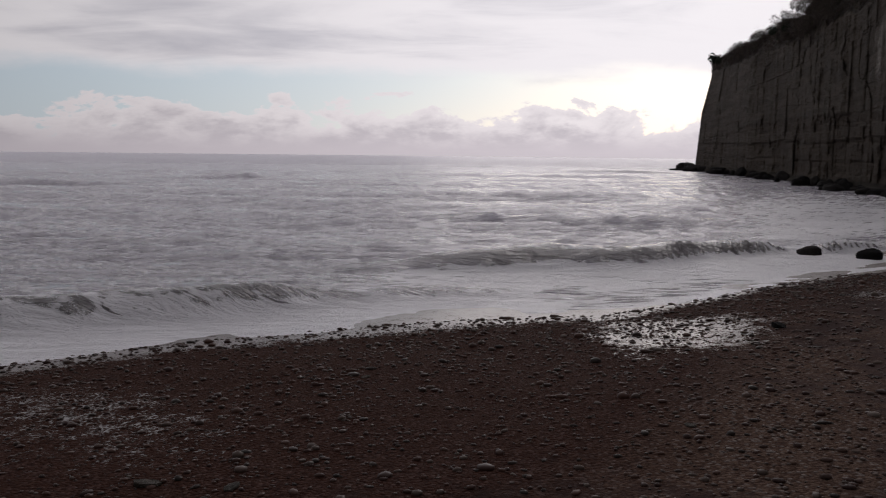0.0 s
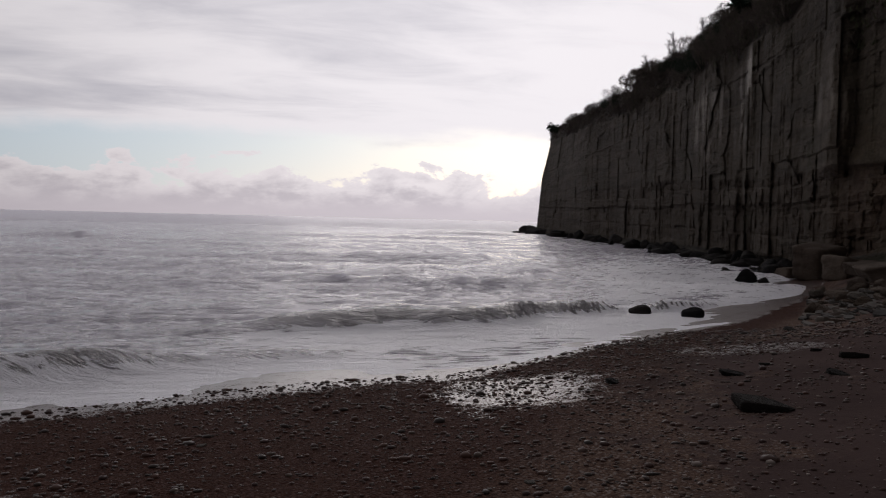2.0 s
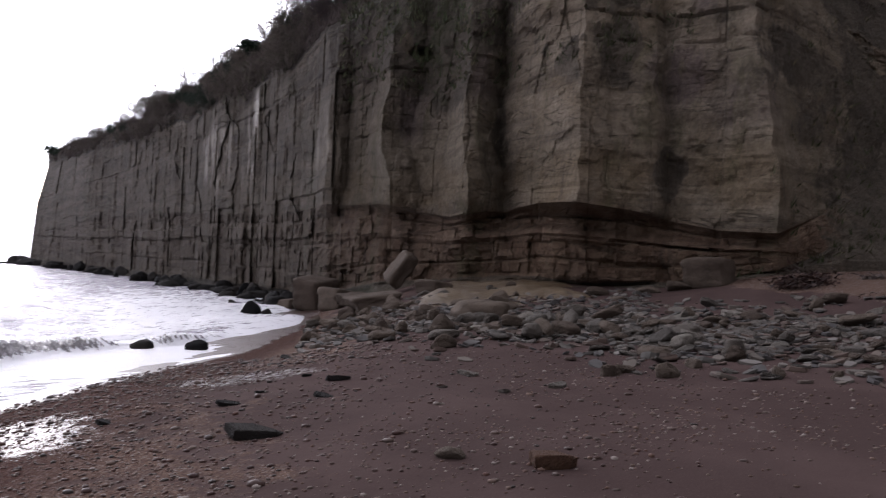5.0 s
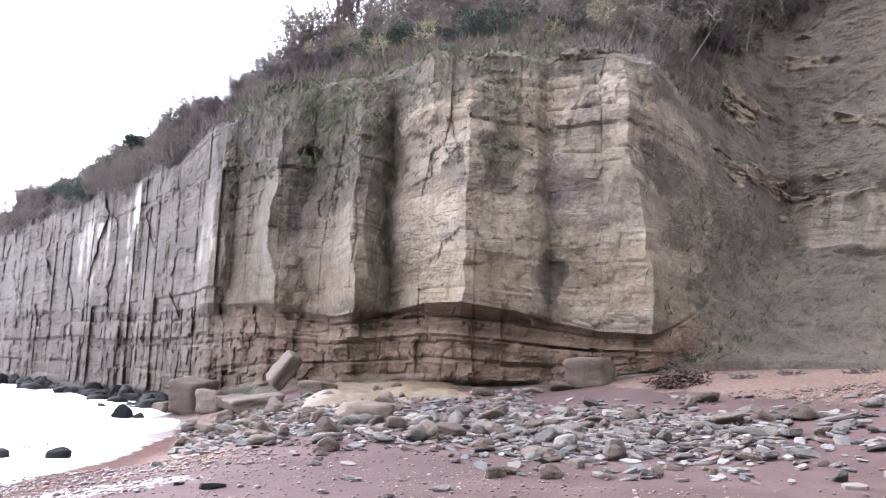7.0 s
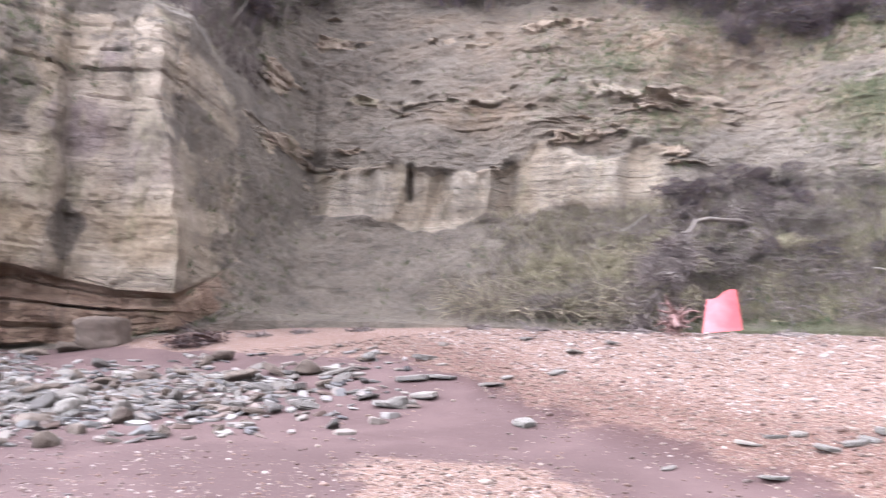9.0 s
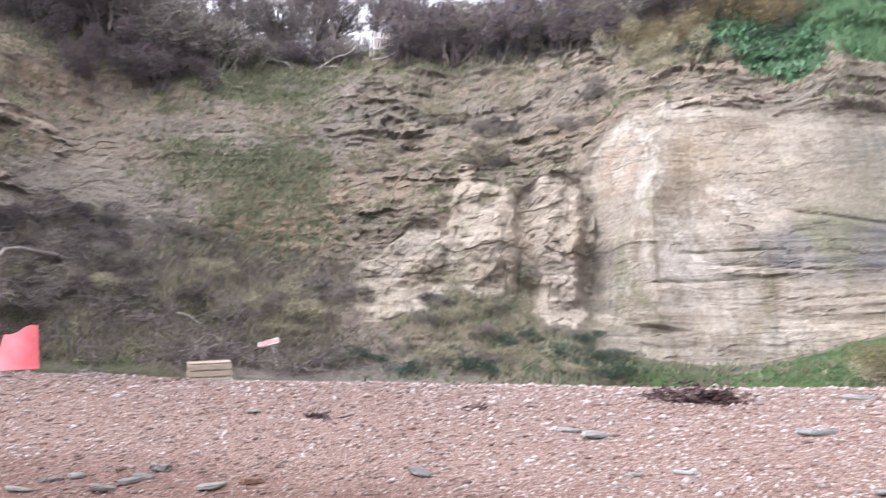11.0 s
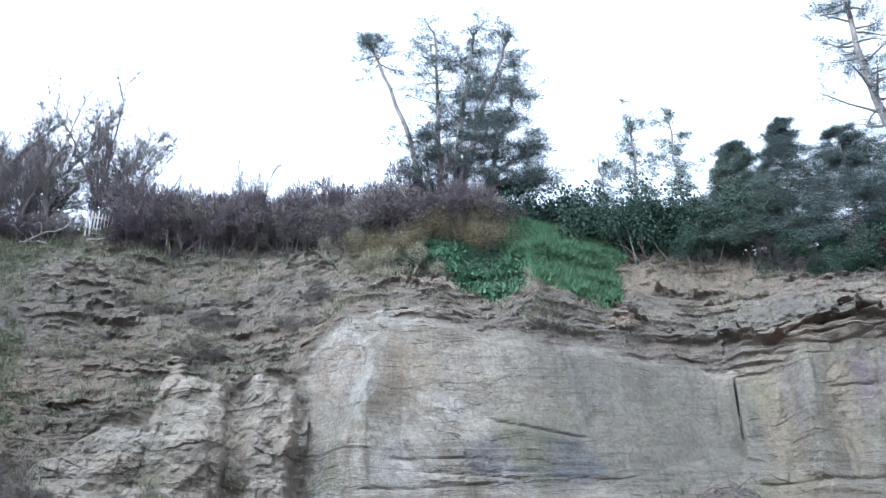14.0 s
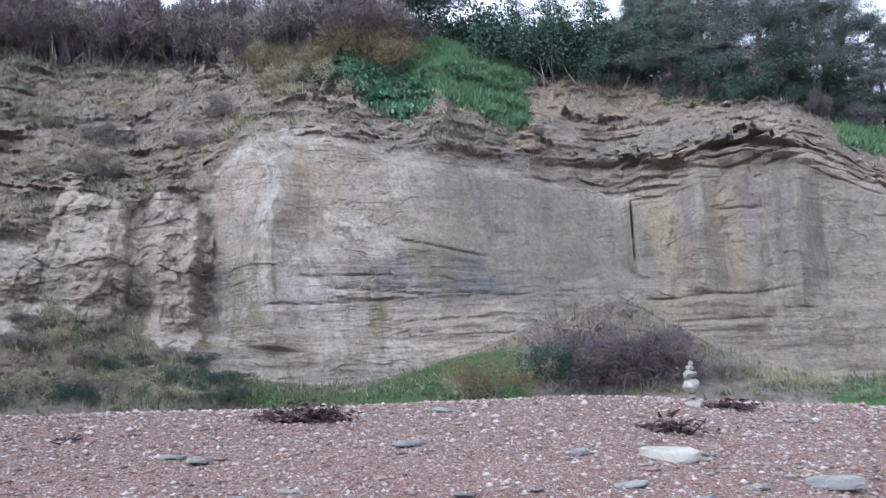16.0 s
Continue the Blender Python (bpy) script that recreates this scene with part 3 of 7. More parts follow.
def pool_mask(x, y):
    az, r = bearing(x, y), np.hypot(x, y)
    wob = 0.35 * fbm(x * 0.8, y * 0.8, 0, 4, 51)
    a = 0.80 * step(1.2, 0.4, np.hypot((az - 16.5) / 9, (r - 9.4) / 1.9) + 1.2 * wob)
    b = 0.5 * step(1.2, 0.4, np.hypot((az + 24) / 12, (r - 6.2) / 2.0) + 1.4 * wob)
    c = step(1.1, 0.6, np.hypot((az - 31) / 6, (r - 13) / 1.0) + wob) * 0.6
    edge = step(1.1, 0.1, shore_distance(az) - r + 0.6 * wob)
    return np.clip(np.maximum.reduce([a, b, c, edge * (az < 36) * (az > -100)]), 0, 1)


def make_beach():
    az = np.radians(np.concatenate([np.arange(-180, -34, 4.0), np.arange(-34, 188, 0.6)]))
    az = az[az < np.radians(180)]
    r = np.concatenate([[0.05, 1.0, 2.0, 2.8], np.geomspace(3.3, 58, 250)])
    R, A = np.meshgrid(r, az, indexing="ij")
    X, Y = R * np.sin(A), R * np.cos(A)
    Z = beach_height(X, Y)
    ob = grid_mesh("ground", X, Y, Z, MAT_BEACH, {"shingle": shingle_mask(X, Y), "wet": wet_mask(X, Y), "pool": pool_mask(X, Y)}, wrap=True, flip=True)
    return tagged(ob, "dark damp sand and reddish shingle beach rising to a bank", "beach", kind="structure")


make_beach()


# ---- the sea ----
def make_sea():
    az = np.radians(np.concatenate([np.arange(-150, -36, 3.0), np.arange(-36, 38.01, 0.32), np.arange(41, 60, 4.0)]))
    r = np.concatenate([np.geomspace(8.0, 700, 430), np.geomspace(740, 4700, 20)])
    R, A = np.meshgrid(r, az, indexing="ij")
    X, Y = R * np.sin(A), R * np.cos(A)
    deg = np.degrees(A)
    off = np.where(deg > 33, (R - shore_distance(deg)), R - shore_distance(np.minimum(deg, 33.0)))
    # swell runs in along the line of the shore
    t = X * 0.20 + Y * 0.98 + 2.2 * fbm(X * 0.03, Y * 0.03, 0, 3, 61)
    amp = step(0.5, 9, off) * step(650, 120, R)
    swell = 0.15 * np.sin(t * 0.78 + 1.5 * fbm(X * 0.07, Y * 0.07, 0, 2, 63)) * (0.4 + 0.9 * value(X * 0.06, Y * 0.10, 0, 64))
    chop = 0.13 * (0.5 - np.abs(fbm(X * 0.2, Y * 1.25, 0, 5, 65, 0.6)) * 1.6) + 0.07 * fbm(X * 0.7, Y * 2.6, 0, 3, 54) + 0.20 * np.maximum(0, fbm(X * 0.11, Y * 0.28, 0, 3, 66)) ** 1.5
    Z = amp * (swell + chop * step(350, 60, R))
    # single steeper waves farther out: bearing, distance, half length, height
    for wa, wr, wl, wh in ((-13.5, 74, 4.5, .62), (-2, 47, 8, .36), (9, 44, 7, .36), (2, 29, 6, .30), (10, 27, 8, .30), (7, 20, 3.5, .20), (-20, 35, 5, .32), (16, 33, 4, .26), (-24, 60, 8, .42),
                           (-8, 100, 10, .5), (6, 90, 12, .5), (-18, 24, 3, .2), (-3, 130, 14, .6), (12, 120, 14, .6)):
        cx, cy = wr * math.sin(radians(wa)), wr * math.cos(radians(wa))
        along_, over_ = (X - cx) * 0.98 - (Y - cy) * 0.20, (X - cx) * 0.20 + (Y - cy) * 0.98 + 0.5 * fbm(X * 0.4, Y * 0.2, 0, 3, 39)
        Z = Z + 0.6 * wh * np.exp(-(along_ / wl) ** 2) * np.where(over_ > 0, np.exp(-(over_ / (1.4 * wh + 0.3)) ** 2), np.exp(-(over_ / (0.7 * wh + 0.08)) ** 2)) * (1 + 0.4 * fbm(X * 0.9, Y * 0.5, 0, 3, 38))
    # one small breaker along the shore
    line = off - 6.2 - 1.0 * fbm(deg * 0.07, 0.5, 0, 3, 67)
    power = 0.31 * step(-10, 8, deg) * step(32, 25, deg) * (0.5 + 0.7 * value(deg * 0.3, 2.0, 0, 68))
    ridge = power * np.where(line > 0, np.exp(-(line / 1.2) ** 2), np.exp(-(line / 0.36) ** 2)) * (1 + 0.35 * fbm(X * 0.35, Y * 0.9, 0, 3, 58))
    line2 = off - 2.6 - 0.8 * fbm(deg * 0.09, 3.5, 0, 3, 69)
    p2 = 0.13 * step(14, -4, deg) + 0.22 * step(-5, -14, deg)
    ridge2 = p2 * np.where(line2 > 0, np.exp(-(line2 / 0.9) ** 2), np.exp(-(line2 / 0.3) ** 2))
    Z = Z + ridge + ridge2 + 0.10 * step(2.0, -0.2, off) - 0.25 * step(0.2, -2.0, off) + 0.015 * fbm(X * 1.6, Y * 1.6, 0, 3, 70)
    face = np.clip(power / 0.31, 0, 1)
    crest = face * (0.55 * np.exp(-((line - 0.12) / 0.14) ** 2) + 1.2 * step(-4.5, -0.9, line) * step(-0.25, -0.7, line) - 1.0 * step(-0.5, -0.3, line) * step(3.5, 1.5, line) * (np.abs(line - 0.12) > 0.15))
    crest = np.clip(crest + 0.3 * ridge2 / 0.12 * (line2 > 0.3) + 1.2 * step(14, -4, deg) * step(-2.4, -1.0, line2) * step(-0.2, -0.5, line2) + 0.7 * step(17, 23, deg) * step(75, 30, R), -1, 1)
    # where the breakers' steep fronts get their painted shade
    face_shade = np.clip(face * step(-0.75, -0.3, line) * step(1.4, 0.1, line) + 0.9 * step(-5, -14, deg) * step(-0.6, -0.25, line2) * step(0.9, 0.1, line2), 0, 1)
    ob = grid_mesh("water", X, Y, Z, MAT_SEA, {"shore": np.maximum(off, 0), "crest": crest, "face_shade": face_shade}, flip=True)
    return tagged(ob, "grey choppy sea with foam along the shore", "sea", kind="structure")


make_sea()

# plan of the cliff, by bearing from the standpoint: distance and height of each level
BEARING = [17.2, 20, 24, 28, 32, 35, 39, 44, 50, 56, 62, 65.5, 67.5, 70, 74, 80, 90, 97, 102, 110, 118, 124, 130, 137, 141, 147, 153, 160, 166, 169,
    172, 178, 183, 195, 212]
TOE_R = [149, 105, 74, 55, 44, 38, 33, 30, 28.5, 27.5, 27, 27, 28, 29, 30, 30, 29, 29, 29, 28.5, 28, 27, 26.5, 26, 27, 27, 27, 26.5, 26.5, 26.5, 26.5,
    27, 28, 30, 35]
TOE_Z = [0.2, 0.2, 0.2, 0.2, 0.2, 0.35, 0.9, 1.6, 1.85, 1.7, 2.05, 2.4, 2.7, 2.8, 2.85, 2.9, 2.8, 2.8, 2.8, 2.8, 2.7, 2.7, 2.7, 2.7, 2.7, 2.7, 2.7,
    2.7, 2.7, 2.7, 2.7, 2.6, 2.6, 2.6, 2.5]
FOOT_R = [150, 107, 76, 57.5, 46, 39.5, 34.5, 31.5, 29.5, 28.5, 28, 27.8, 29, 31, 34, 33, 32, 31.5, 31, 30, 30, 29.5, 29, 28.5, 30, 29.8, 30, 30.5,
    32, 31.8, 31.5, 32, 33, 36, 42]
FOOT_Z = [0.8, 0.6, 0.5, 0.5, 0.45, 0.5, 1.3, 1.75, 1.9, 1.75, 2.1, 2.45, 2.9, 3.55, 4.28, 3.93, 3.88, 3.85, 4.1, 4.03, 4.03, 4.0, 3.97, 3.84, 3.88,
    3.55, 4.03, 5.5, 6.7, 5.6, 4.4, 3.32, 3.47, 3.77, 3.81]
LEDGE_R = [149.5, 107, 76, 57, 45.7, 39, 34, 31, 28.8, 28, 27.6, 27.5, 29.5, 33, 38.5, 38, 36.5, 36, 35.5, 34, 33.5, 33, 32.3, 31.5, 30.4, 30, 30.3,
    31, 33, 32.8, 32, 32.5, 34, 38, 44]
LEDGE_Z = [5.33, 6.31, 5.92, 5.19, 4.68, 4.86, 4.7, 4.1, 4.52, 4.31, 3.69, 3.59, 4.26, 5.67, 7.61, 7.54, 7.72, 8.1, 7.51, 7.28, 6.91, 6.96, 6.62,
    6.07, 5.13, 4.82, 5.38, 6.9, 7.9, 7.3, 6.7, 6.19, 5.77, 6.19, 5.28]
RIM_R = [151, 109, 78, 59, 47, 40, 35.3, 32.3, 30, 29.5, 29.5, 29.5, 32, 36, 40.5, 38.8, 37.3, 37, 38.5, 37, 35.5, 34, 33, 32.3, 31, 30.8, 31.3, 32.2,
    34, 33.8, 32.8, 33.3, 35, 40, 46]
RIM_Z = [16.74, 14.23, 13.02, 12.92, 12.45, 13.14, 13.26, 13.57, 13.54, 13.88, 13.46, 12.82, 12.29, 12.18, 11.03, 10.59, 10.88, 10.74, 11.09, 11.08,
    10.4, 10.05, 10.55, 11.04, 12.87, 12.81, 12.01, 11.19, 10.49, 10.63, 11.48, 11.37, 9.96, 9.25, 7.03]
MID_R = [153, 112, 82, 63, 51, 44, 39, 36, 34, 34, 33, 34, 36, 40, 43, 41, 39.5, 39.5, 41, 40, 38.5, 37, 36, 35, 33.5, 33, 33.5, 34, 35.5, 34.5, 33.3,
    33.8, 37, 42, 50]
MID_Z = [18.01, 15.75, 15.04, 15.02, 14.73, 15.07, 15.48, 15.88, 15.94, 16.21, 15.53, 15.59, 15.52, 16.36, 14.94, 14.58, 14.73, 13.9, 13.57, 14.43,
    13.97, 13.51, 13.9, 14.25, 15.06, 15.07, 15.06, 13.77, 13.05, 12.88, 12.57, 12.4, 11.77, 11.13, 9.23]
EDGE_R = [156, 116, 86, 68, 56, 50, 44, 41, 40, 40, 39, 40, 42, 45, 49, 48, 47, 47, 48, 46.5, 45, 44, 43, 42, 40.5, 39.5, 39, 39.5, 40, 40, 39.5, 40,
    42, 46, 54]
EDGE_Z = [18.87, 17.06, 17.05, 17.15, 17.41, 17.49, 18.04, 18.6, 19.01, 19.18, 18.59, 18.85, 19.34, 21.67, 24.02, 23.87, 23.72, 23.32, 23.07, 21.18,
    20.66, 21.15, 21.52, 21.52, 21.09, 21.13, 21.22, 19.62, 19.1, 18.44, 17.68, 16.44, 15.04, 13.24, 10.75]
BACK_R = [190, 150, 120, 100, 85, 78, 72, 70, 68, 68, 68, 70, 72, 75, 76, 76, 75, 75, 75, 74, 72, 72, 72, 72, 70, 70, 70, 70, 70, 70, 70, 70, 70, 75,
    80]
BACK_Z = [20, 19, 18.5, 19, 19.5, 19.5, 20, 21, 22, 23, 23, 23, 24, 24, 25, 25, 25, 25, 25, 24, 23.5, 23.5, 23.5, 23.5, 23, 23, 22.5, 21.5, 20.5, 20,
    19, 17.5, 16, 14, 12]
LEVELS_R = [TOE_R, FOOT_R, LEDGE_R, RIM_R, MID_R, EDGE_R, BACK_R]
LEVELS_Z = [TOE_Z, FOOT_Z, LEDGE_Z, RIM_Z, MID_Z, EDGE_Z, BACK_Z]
# buttresses (towards the beach) and clefts of the rock face: bearing, metres
BUTTRESS = [(32, 0), (34.6, .2), (35.3, -.7), (36, -.6), (36.8, .2), (38.5, .3), (39.4, -.6), (40.2, -.3), (41.5, .4), (43.6, .3), (44.8, -.7),
            (45.8, -.4), (46.6, .2), (47.3, .9), (48.3, .2), (50.5, -.3), (52.9, -1.1), (55, -.5), (58, -.1), (58.8, .35), (60, 0), (63, -.3),
            (65.3, -.6), (66.2, .2), (67.2, .5), (70, 0), (121, 0), (123, -.3), (127, -.9), (129, -.5), (131.5, -1.0), (132.9, -.2), (133.2, .8),
            (134.4, 1.0), (135.2, -.6), (137, -.9), (137.8, .2), (138.3, .35), (139.2, .1), (142.5, -.4), (145, 0), (166, .1), (166.9, .25), (167.4, -.2),
            (170, .1), (171.5, -.3), (173, .3), (175, .4), (177.5, -.2), (179, .5), (184, 0)]
ROWS_PER_LEVEL = [10, 32, 92, 46, 66, 10]


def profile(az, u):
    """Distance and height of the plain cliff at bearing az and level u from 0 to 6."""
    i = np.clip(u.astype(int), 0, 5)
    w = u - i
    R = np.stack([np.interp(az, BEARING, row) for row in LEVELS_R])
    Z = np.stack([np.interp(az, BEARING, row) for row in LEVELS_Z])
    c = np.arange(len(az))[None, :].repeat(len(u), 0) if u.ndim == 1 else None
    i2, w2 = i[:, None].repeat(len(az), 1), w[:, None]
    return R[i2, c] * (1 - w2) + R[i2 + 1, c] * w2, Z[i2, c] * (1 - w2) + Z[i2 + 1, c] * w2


def facets(s, z, w, h, seed):
    """Jointed blocks on a face: each cell's own shift and tilt, and how near its edge is."""
    a, b = s / w, z / h
    ia, ib = np.floor(a).astype(np.int64), np.floor(b).astype(np.int64)
    best, second = np.full(a.shape, 9.0), np.full(a.shape, 9.0)
    shift = np.zeros(a.shape)
    for di in (-1, 0, 1):
        for dj in (-1, 0, 1):
            i, j = ia + di, ib + dj
            px, py = i + 0.1 + 0.8 * lattice(i, j, np.int64(0), seed), j + 0.1 + 0.8 * lattice(i, j, np.int64(1), seed)
            d = np.maximum(np.abs(a - px), np.abs(b - py)) * 0.75 + 0.25 * np.hypot(a - px, b - py)
            v = (lattice(i, j, np.int64(2), seed) - 0.5) + (a - px) * (lattice(i, j, np.int64(3), seed) - 0.5) * 1.5 + (b - py) * (lattice(i, j, np.int64(4), seed) - 0.5) * 0.8
            closer = d < best
            second = np.where(closer, best, np.minimum(second, d))
            shift = np.where(closer, v, shift)
            best = np.where(closer, d, best)
    return shift, second - best


STRETCH = {}


def cliff_stretch(name, lo, hi, count, label, end=0):
    az = np.linspace(lo, hi, count)
    u = np.concatenate([np.arange(n) / n + i for i, n in enumerate(ROWS_PER_LEVEL)] + [[6.0]])
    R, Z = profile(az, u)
    A = az[None, :].repeat(len(u), 0)
    U = u[:, None].repeat(len(az), 1)
    # length along the foot, one scale for the whole cliff
    dense = np.arange(17.0, 215, 0.1)
    rr = np.interp(dense, BEARING, FOOT_R)
    length = np.concatenate([[0], np.cumsum(np.hypot(np.diff(rr), rr[1:] * radians(0.1)))])
    S = np.interp(A, dense, length)
    # uneven brow and foot of the rock
    brow = np.clip(1 - np.abs(U - 3.0) / 0.8, 0, 1)
    Z = Z + brow * np.interp(A, [17, 34, 40, 66, 72, 190], [.3, .5, .9, .9, 1.1, .7]) * fbm(S * 0.22, 0.7, 0, 4, 70, 0.6)
    Z = Z + np.clip(1 - np.abs(U - 4.0) / 0.9, 0, 1) * 0.8 * fbm(S * 0.16, 4.7, 0, 3, 69)
    low_edge = 2.0 + np.interp(A, [70, 74, 120, 124, 138, 140], [0, .25, .25, .4, .4, 0]) * fbm(S * 0.35, 2.2, 0, 4, 68, 0.6)
    face = step(1.0, 1.1, U) * step(3.45, 2.9, U + 0.35 * fbm(S * 0.35, Z * 0.2, 0, 4, 67, 0.6))
    # the foot of the broad face reaches farther along than its brow
    AF = A + np.interp(Z, [3.5, 5.0, 7.5, 10, 12], [-1.2, 1.0, 1.9, .6, 0]) * step(130, 134, A) + 0.7 * fbm(S * 0.4, Z * 0.4, 3.0, 3, 30) * step(130, 134, A)
    bankish = np.interp(AF, [64, 68, 72, 120, 123, 137, 139, 190], [0, .4, 1, 1, 1, 1, 0, 0])  # slumped, soft ground
    lower = step(1.0, 1.05, U) * step(2.02, 1.97, U)
    bared = step(0, 0.2, U - low_edge + 0.12 * fbm(S * 0.7, Z * 0.5, 2.0, 3, 52)) * step(3.1, 2.85, U + 0.35 * fbm(S * 0.5, Z * 0.3, 6.0, 4, 66, 0.6))
    lumps = fbm(S * 0.30, Z * 0.34, 6.0, 4, 57, 0.6)
    knoll = np.zeros_like(R)
    for ka, kz, wa, wz in ((130.4, 8.7, 2.5, 2.5), (126.2, 7.4, 3.0, 1.9), (136.2, 9.0, 2.5, 3.0), (136.6, 6.2, 2.6, 1.7), (132.9, 8.2, .55, 1.8), (123.4, 6.6, 1.6, 1.2)):
        knoll = np.maximum(knoll, 1.15 - np.hypot((A - ka) / wa, (Z - kz) / wz) + 1.0 * lumps)
    bared = np.where((A > 120) & (AF < 138.6), step(0.0, 0.18, knoll), bared)
    band = bared * np.interp(AF, [72, 76, 97, 99, 121.5, 123, 138, 139], [0, 1, 1, 0, 0, 1, 1, 0])
    rock = np.clip(face * (1 - bankish) + bankish * band, 0, 1)
    big = np.interp(A, [17, 26, 33, 36, 66, 72, 138, 141, 165, 168], [1.0, 1.0, .9, .75, .75, .6, .6, .22, .22, .6])
    calm = np.interp(A, [68, 74, 137, 139, 141, 165, 168], [1, .5, .5, .8, .35, .35, .8])  # the broad face is smoother
    D = np.zeros_like(R)
    X0, Y0 = R * np.sin(np.radians(A)), R * np.cos(np.radians(A))
    keys = np.interp(A + np.interp(A, [34, 36, 68, 70], [.35, .9, .9, .35]) * fbm(Z * 0.4, S * 0.2, 0, 4, 65) + 0.24 * (Z - 5) * np.interp(A, [57, 61, 69, 72], [0, 1, 1, 0]), *zip(*BUTTRESS))
    keys = keys * np.interp(A, [119, 121, 137, 138], [1, .3, .3, 1])
    D += 1.65 * keys * step(3.2, 2.5, U) * face * step(1.85, 2.05, U) * np.interp(A, [17, 33, 35, 190], [0, .6, 1, 1])
    D += 0.35 * keys * lower
    D -= 0.7 * np.exp(-((A - 30.3 - 0.05 * (Z - 9)) / 0.35) ** 2) * face * step(2.1, 2.4, U)
    # the soft bed under the ledge is worn back
    D += 0.9 * np.interp(A, [33, 36, 46, 49, 57, 60, 66, 68], [.2, .6, .7, 1.1, .9, .5, .5, 0]) * step(1.62, 1.78, U) * step(2.0, 1.95, U)
    warp = 0.6 * fbm(S * 0.3, Z * 0.3, 3.0, 3, 71)
    lean = 0.08 * fbm(S * 0.25, Z * 0.12, 7.0, 2, 62)
    # upright ribs, then jointed blocks at three sizes
    rib = np.abs(fbm((S + warp) * 0.28, Z * 0.035, 0, 3, 72)) * 1.5 - 0.35
    ridge1 = 1 - 2.2 * np.sqrt(fbm((S + lean) * 0.33, Z * 0.03, 4.0, 2, 60) ** 2 + 0.012)
    ridge2 = 1 - 2.2 * np.sqrt(fbm((S + lean) * 0.95, Z * 0.10, 9.0, 3, 59) ** 2 + 0.03)
    f4, _ = facets(S + lean, Z + warp, 4.5, 4.0, 104)
    D += rock * np.interp(A, [17, 33, 36], [.7, .4, 0]) * f4
    D += rock * big * (0.30 * np.interp(A, [17, 35, 42], [.1, .2, 1]) * rib - 0.34 * np.interp(A, [17, 35, 42], [.15, .2, 1]) * ridge1 * (1 - 0.5 * lower)) - rock * 0.10 * np.interp(A, [17, 35, 42], [.2, .3, 1]) * np.minimum(big, 1.4) * ridge2
    f1, e1 = facets(S + lean, Z, 1.9, 8.5, 101)
    f2, e2 = facets(S + lean, Z + 0.2 * warp, 1.9, 1.0, 102)
    f3, e3 = facets(S + 0.4 * lean, Z, 0.60, 0.36, 103)
    D += rock * (big * 0.22 * np.interp(A, [17, 34, 42], [0, .1, 1])) * (A < 138.5) * f1
    D += rock * np.minimum(big, 1.3) * 0.15 * calm * f2 * np.clip(0.6 + 1.6 * fbm(S * 0.2, Z * 0.2, 1.0, 2, 61), 0.1, 1.3)
    D += rock * step(37, 31, A) * (0.5 * fbm(X0 * 0.35, Y0 * 0.35, Z * 0.3, 5, 15, 0.62) + 0.45 * fbm(S * 0.8, Z * 0.04, 3.0, 3, 41, 0.6) + 0.25 * fbm(S * 0.4, Z * 1.6, 3.0, 3, 40, 0.6))
    # upright columns of the headland, each a little fore or aft of the next
    for wide_, deep in ((3.4, 0.55), (1.5, 0.32), (0.7, 0.18)):
        post = np.floor((S + 0.5 * lean) / wide_ + 0.3 * np.floor(Z / 5.5))
        D += rock * step(40, 35, A) * deep * (lattice(post.astype(np.int64), np.floor(Z / 5.5).astype(np.int64), np.int64(7), 23) - 0.5)
    D += rock * calm * (0.07 + 0.10 * lower) * f3
    # upright piers beyond the broad face
    for pa, pw, deep in ((168.9, 0.9, 0.14), (171.3, 0.5, 0.08), (174.3, 1.0, 0.22), (176.0, 0.4, 0.1), (179.0, 1.1, 0.15)):
        side = np.abs(A - pa - 0.10 * warp - 0.04 * (Z - 8)) / pw + 0.9 * fbm(S * 0.9, Z * 0.7, 2.0, 3, 19)
        D -= rock * deep * step(1.3, 0.7, side) * step(1.3, 1.7, U)
    # open joints between the blocks
    D += rock * (A < 70) * step(30, 40, A) * (0.09 * step(0.06, 0.0, e1) * step(-0.1, 0.3, fbm(S * 0.3, Z * 0.35, 5.0, 3, 47)) + 0.03 * step(0.10, 0.0, e2))
    # beds of uneven thickness that come and go along the face
    zb = Z + 0.012 * S + 0.35 * fbm(S * 0.10, 0.3, 0, 3, 73)
    bed = zb * 1.15 + 0.9 * value(zb * 0.8, 0.0, 0, 74)
    bi = np.floor(bed)
    thick = np.abs(bed - bi - 0.5) * 2
    here = lattice(bi.astype(np.int64), np.int64(3), np.int64(5), 75) - 0.5
    come = np.clip(0.35 + 1.6 * fbm(S * 0.09, bi * 1.7, 0, 2, 76), 0, 1)
    blk = (S + warp * 0.6) / 1.5 + 7.3 * here
    blkv = lattice(np.floor(blk).astype(np.int64), bi.astype(np.int64), np.int64(1), 77) - 0.5
    joint = step(0.82, 0.98, thick) * come
    come = np.where(A > 138, np.clip(come * 1.3 + 0.25, 0, 1) * step(10.6, 7.0, Z + 0.15 * (A - 150) + 1.5 * warp), come)
    beds_w = rock * np.clip(come + lower, 0, 1) * (1 - 0.8 * bankish)
    plain = (A < 138.5)
    D += beds_w * (np.interp(A, [17, 34, 42], [1.0, .6, .24]) * here + 0.12 * joint * plain + (0.10 + 0.22 * lower) * blkv * plain)
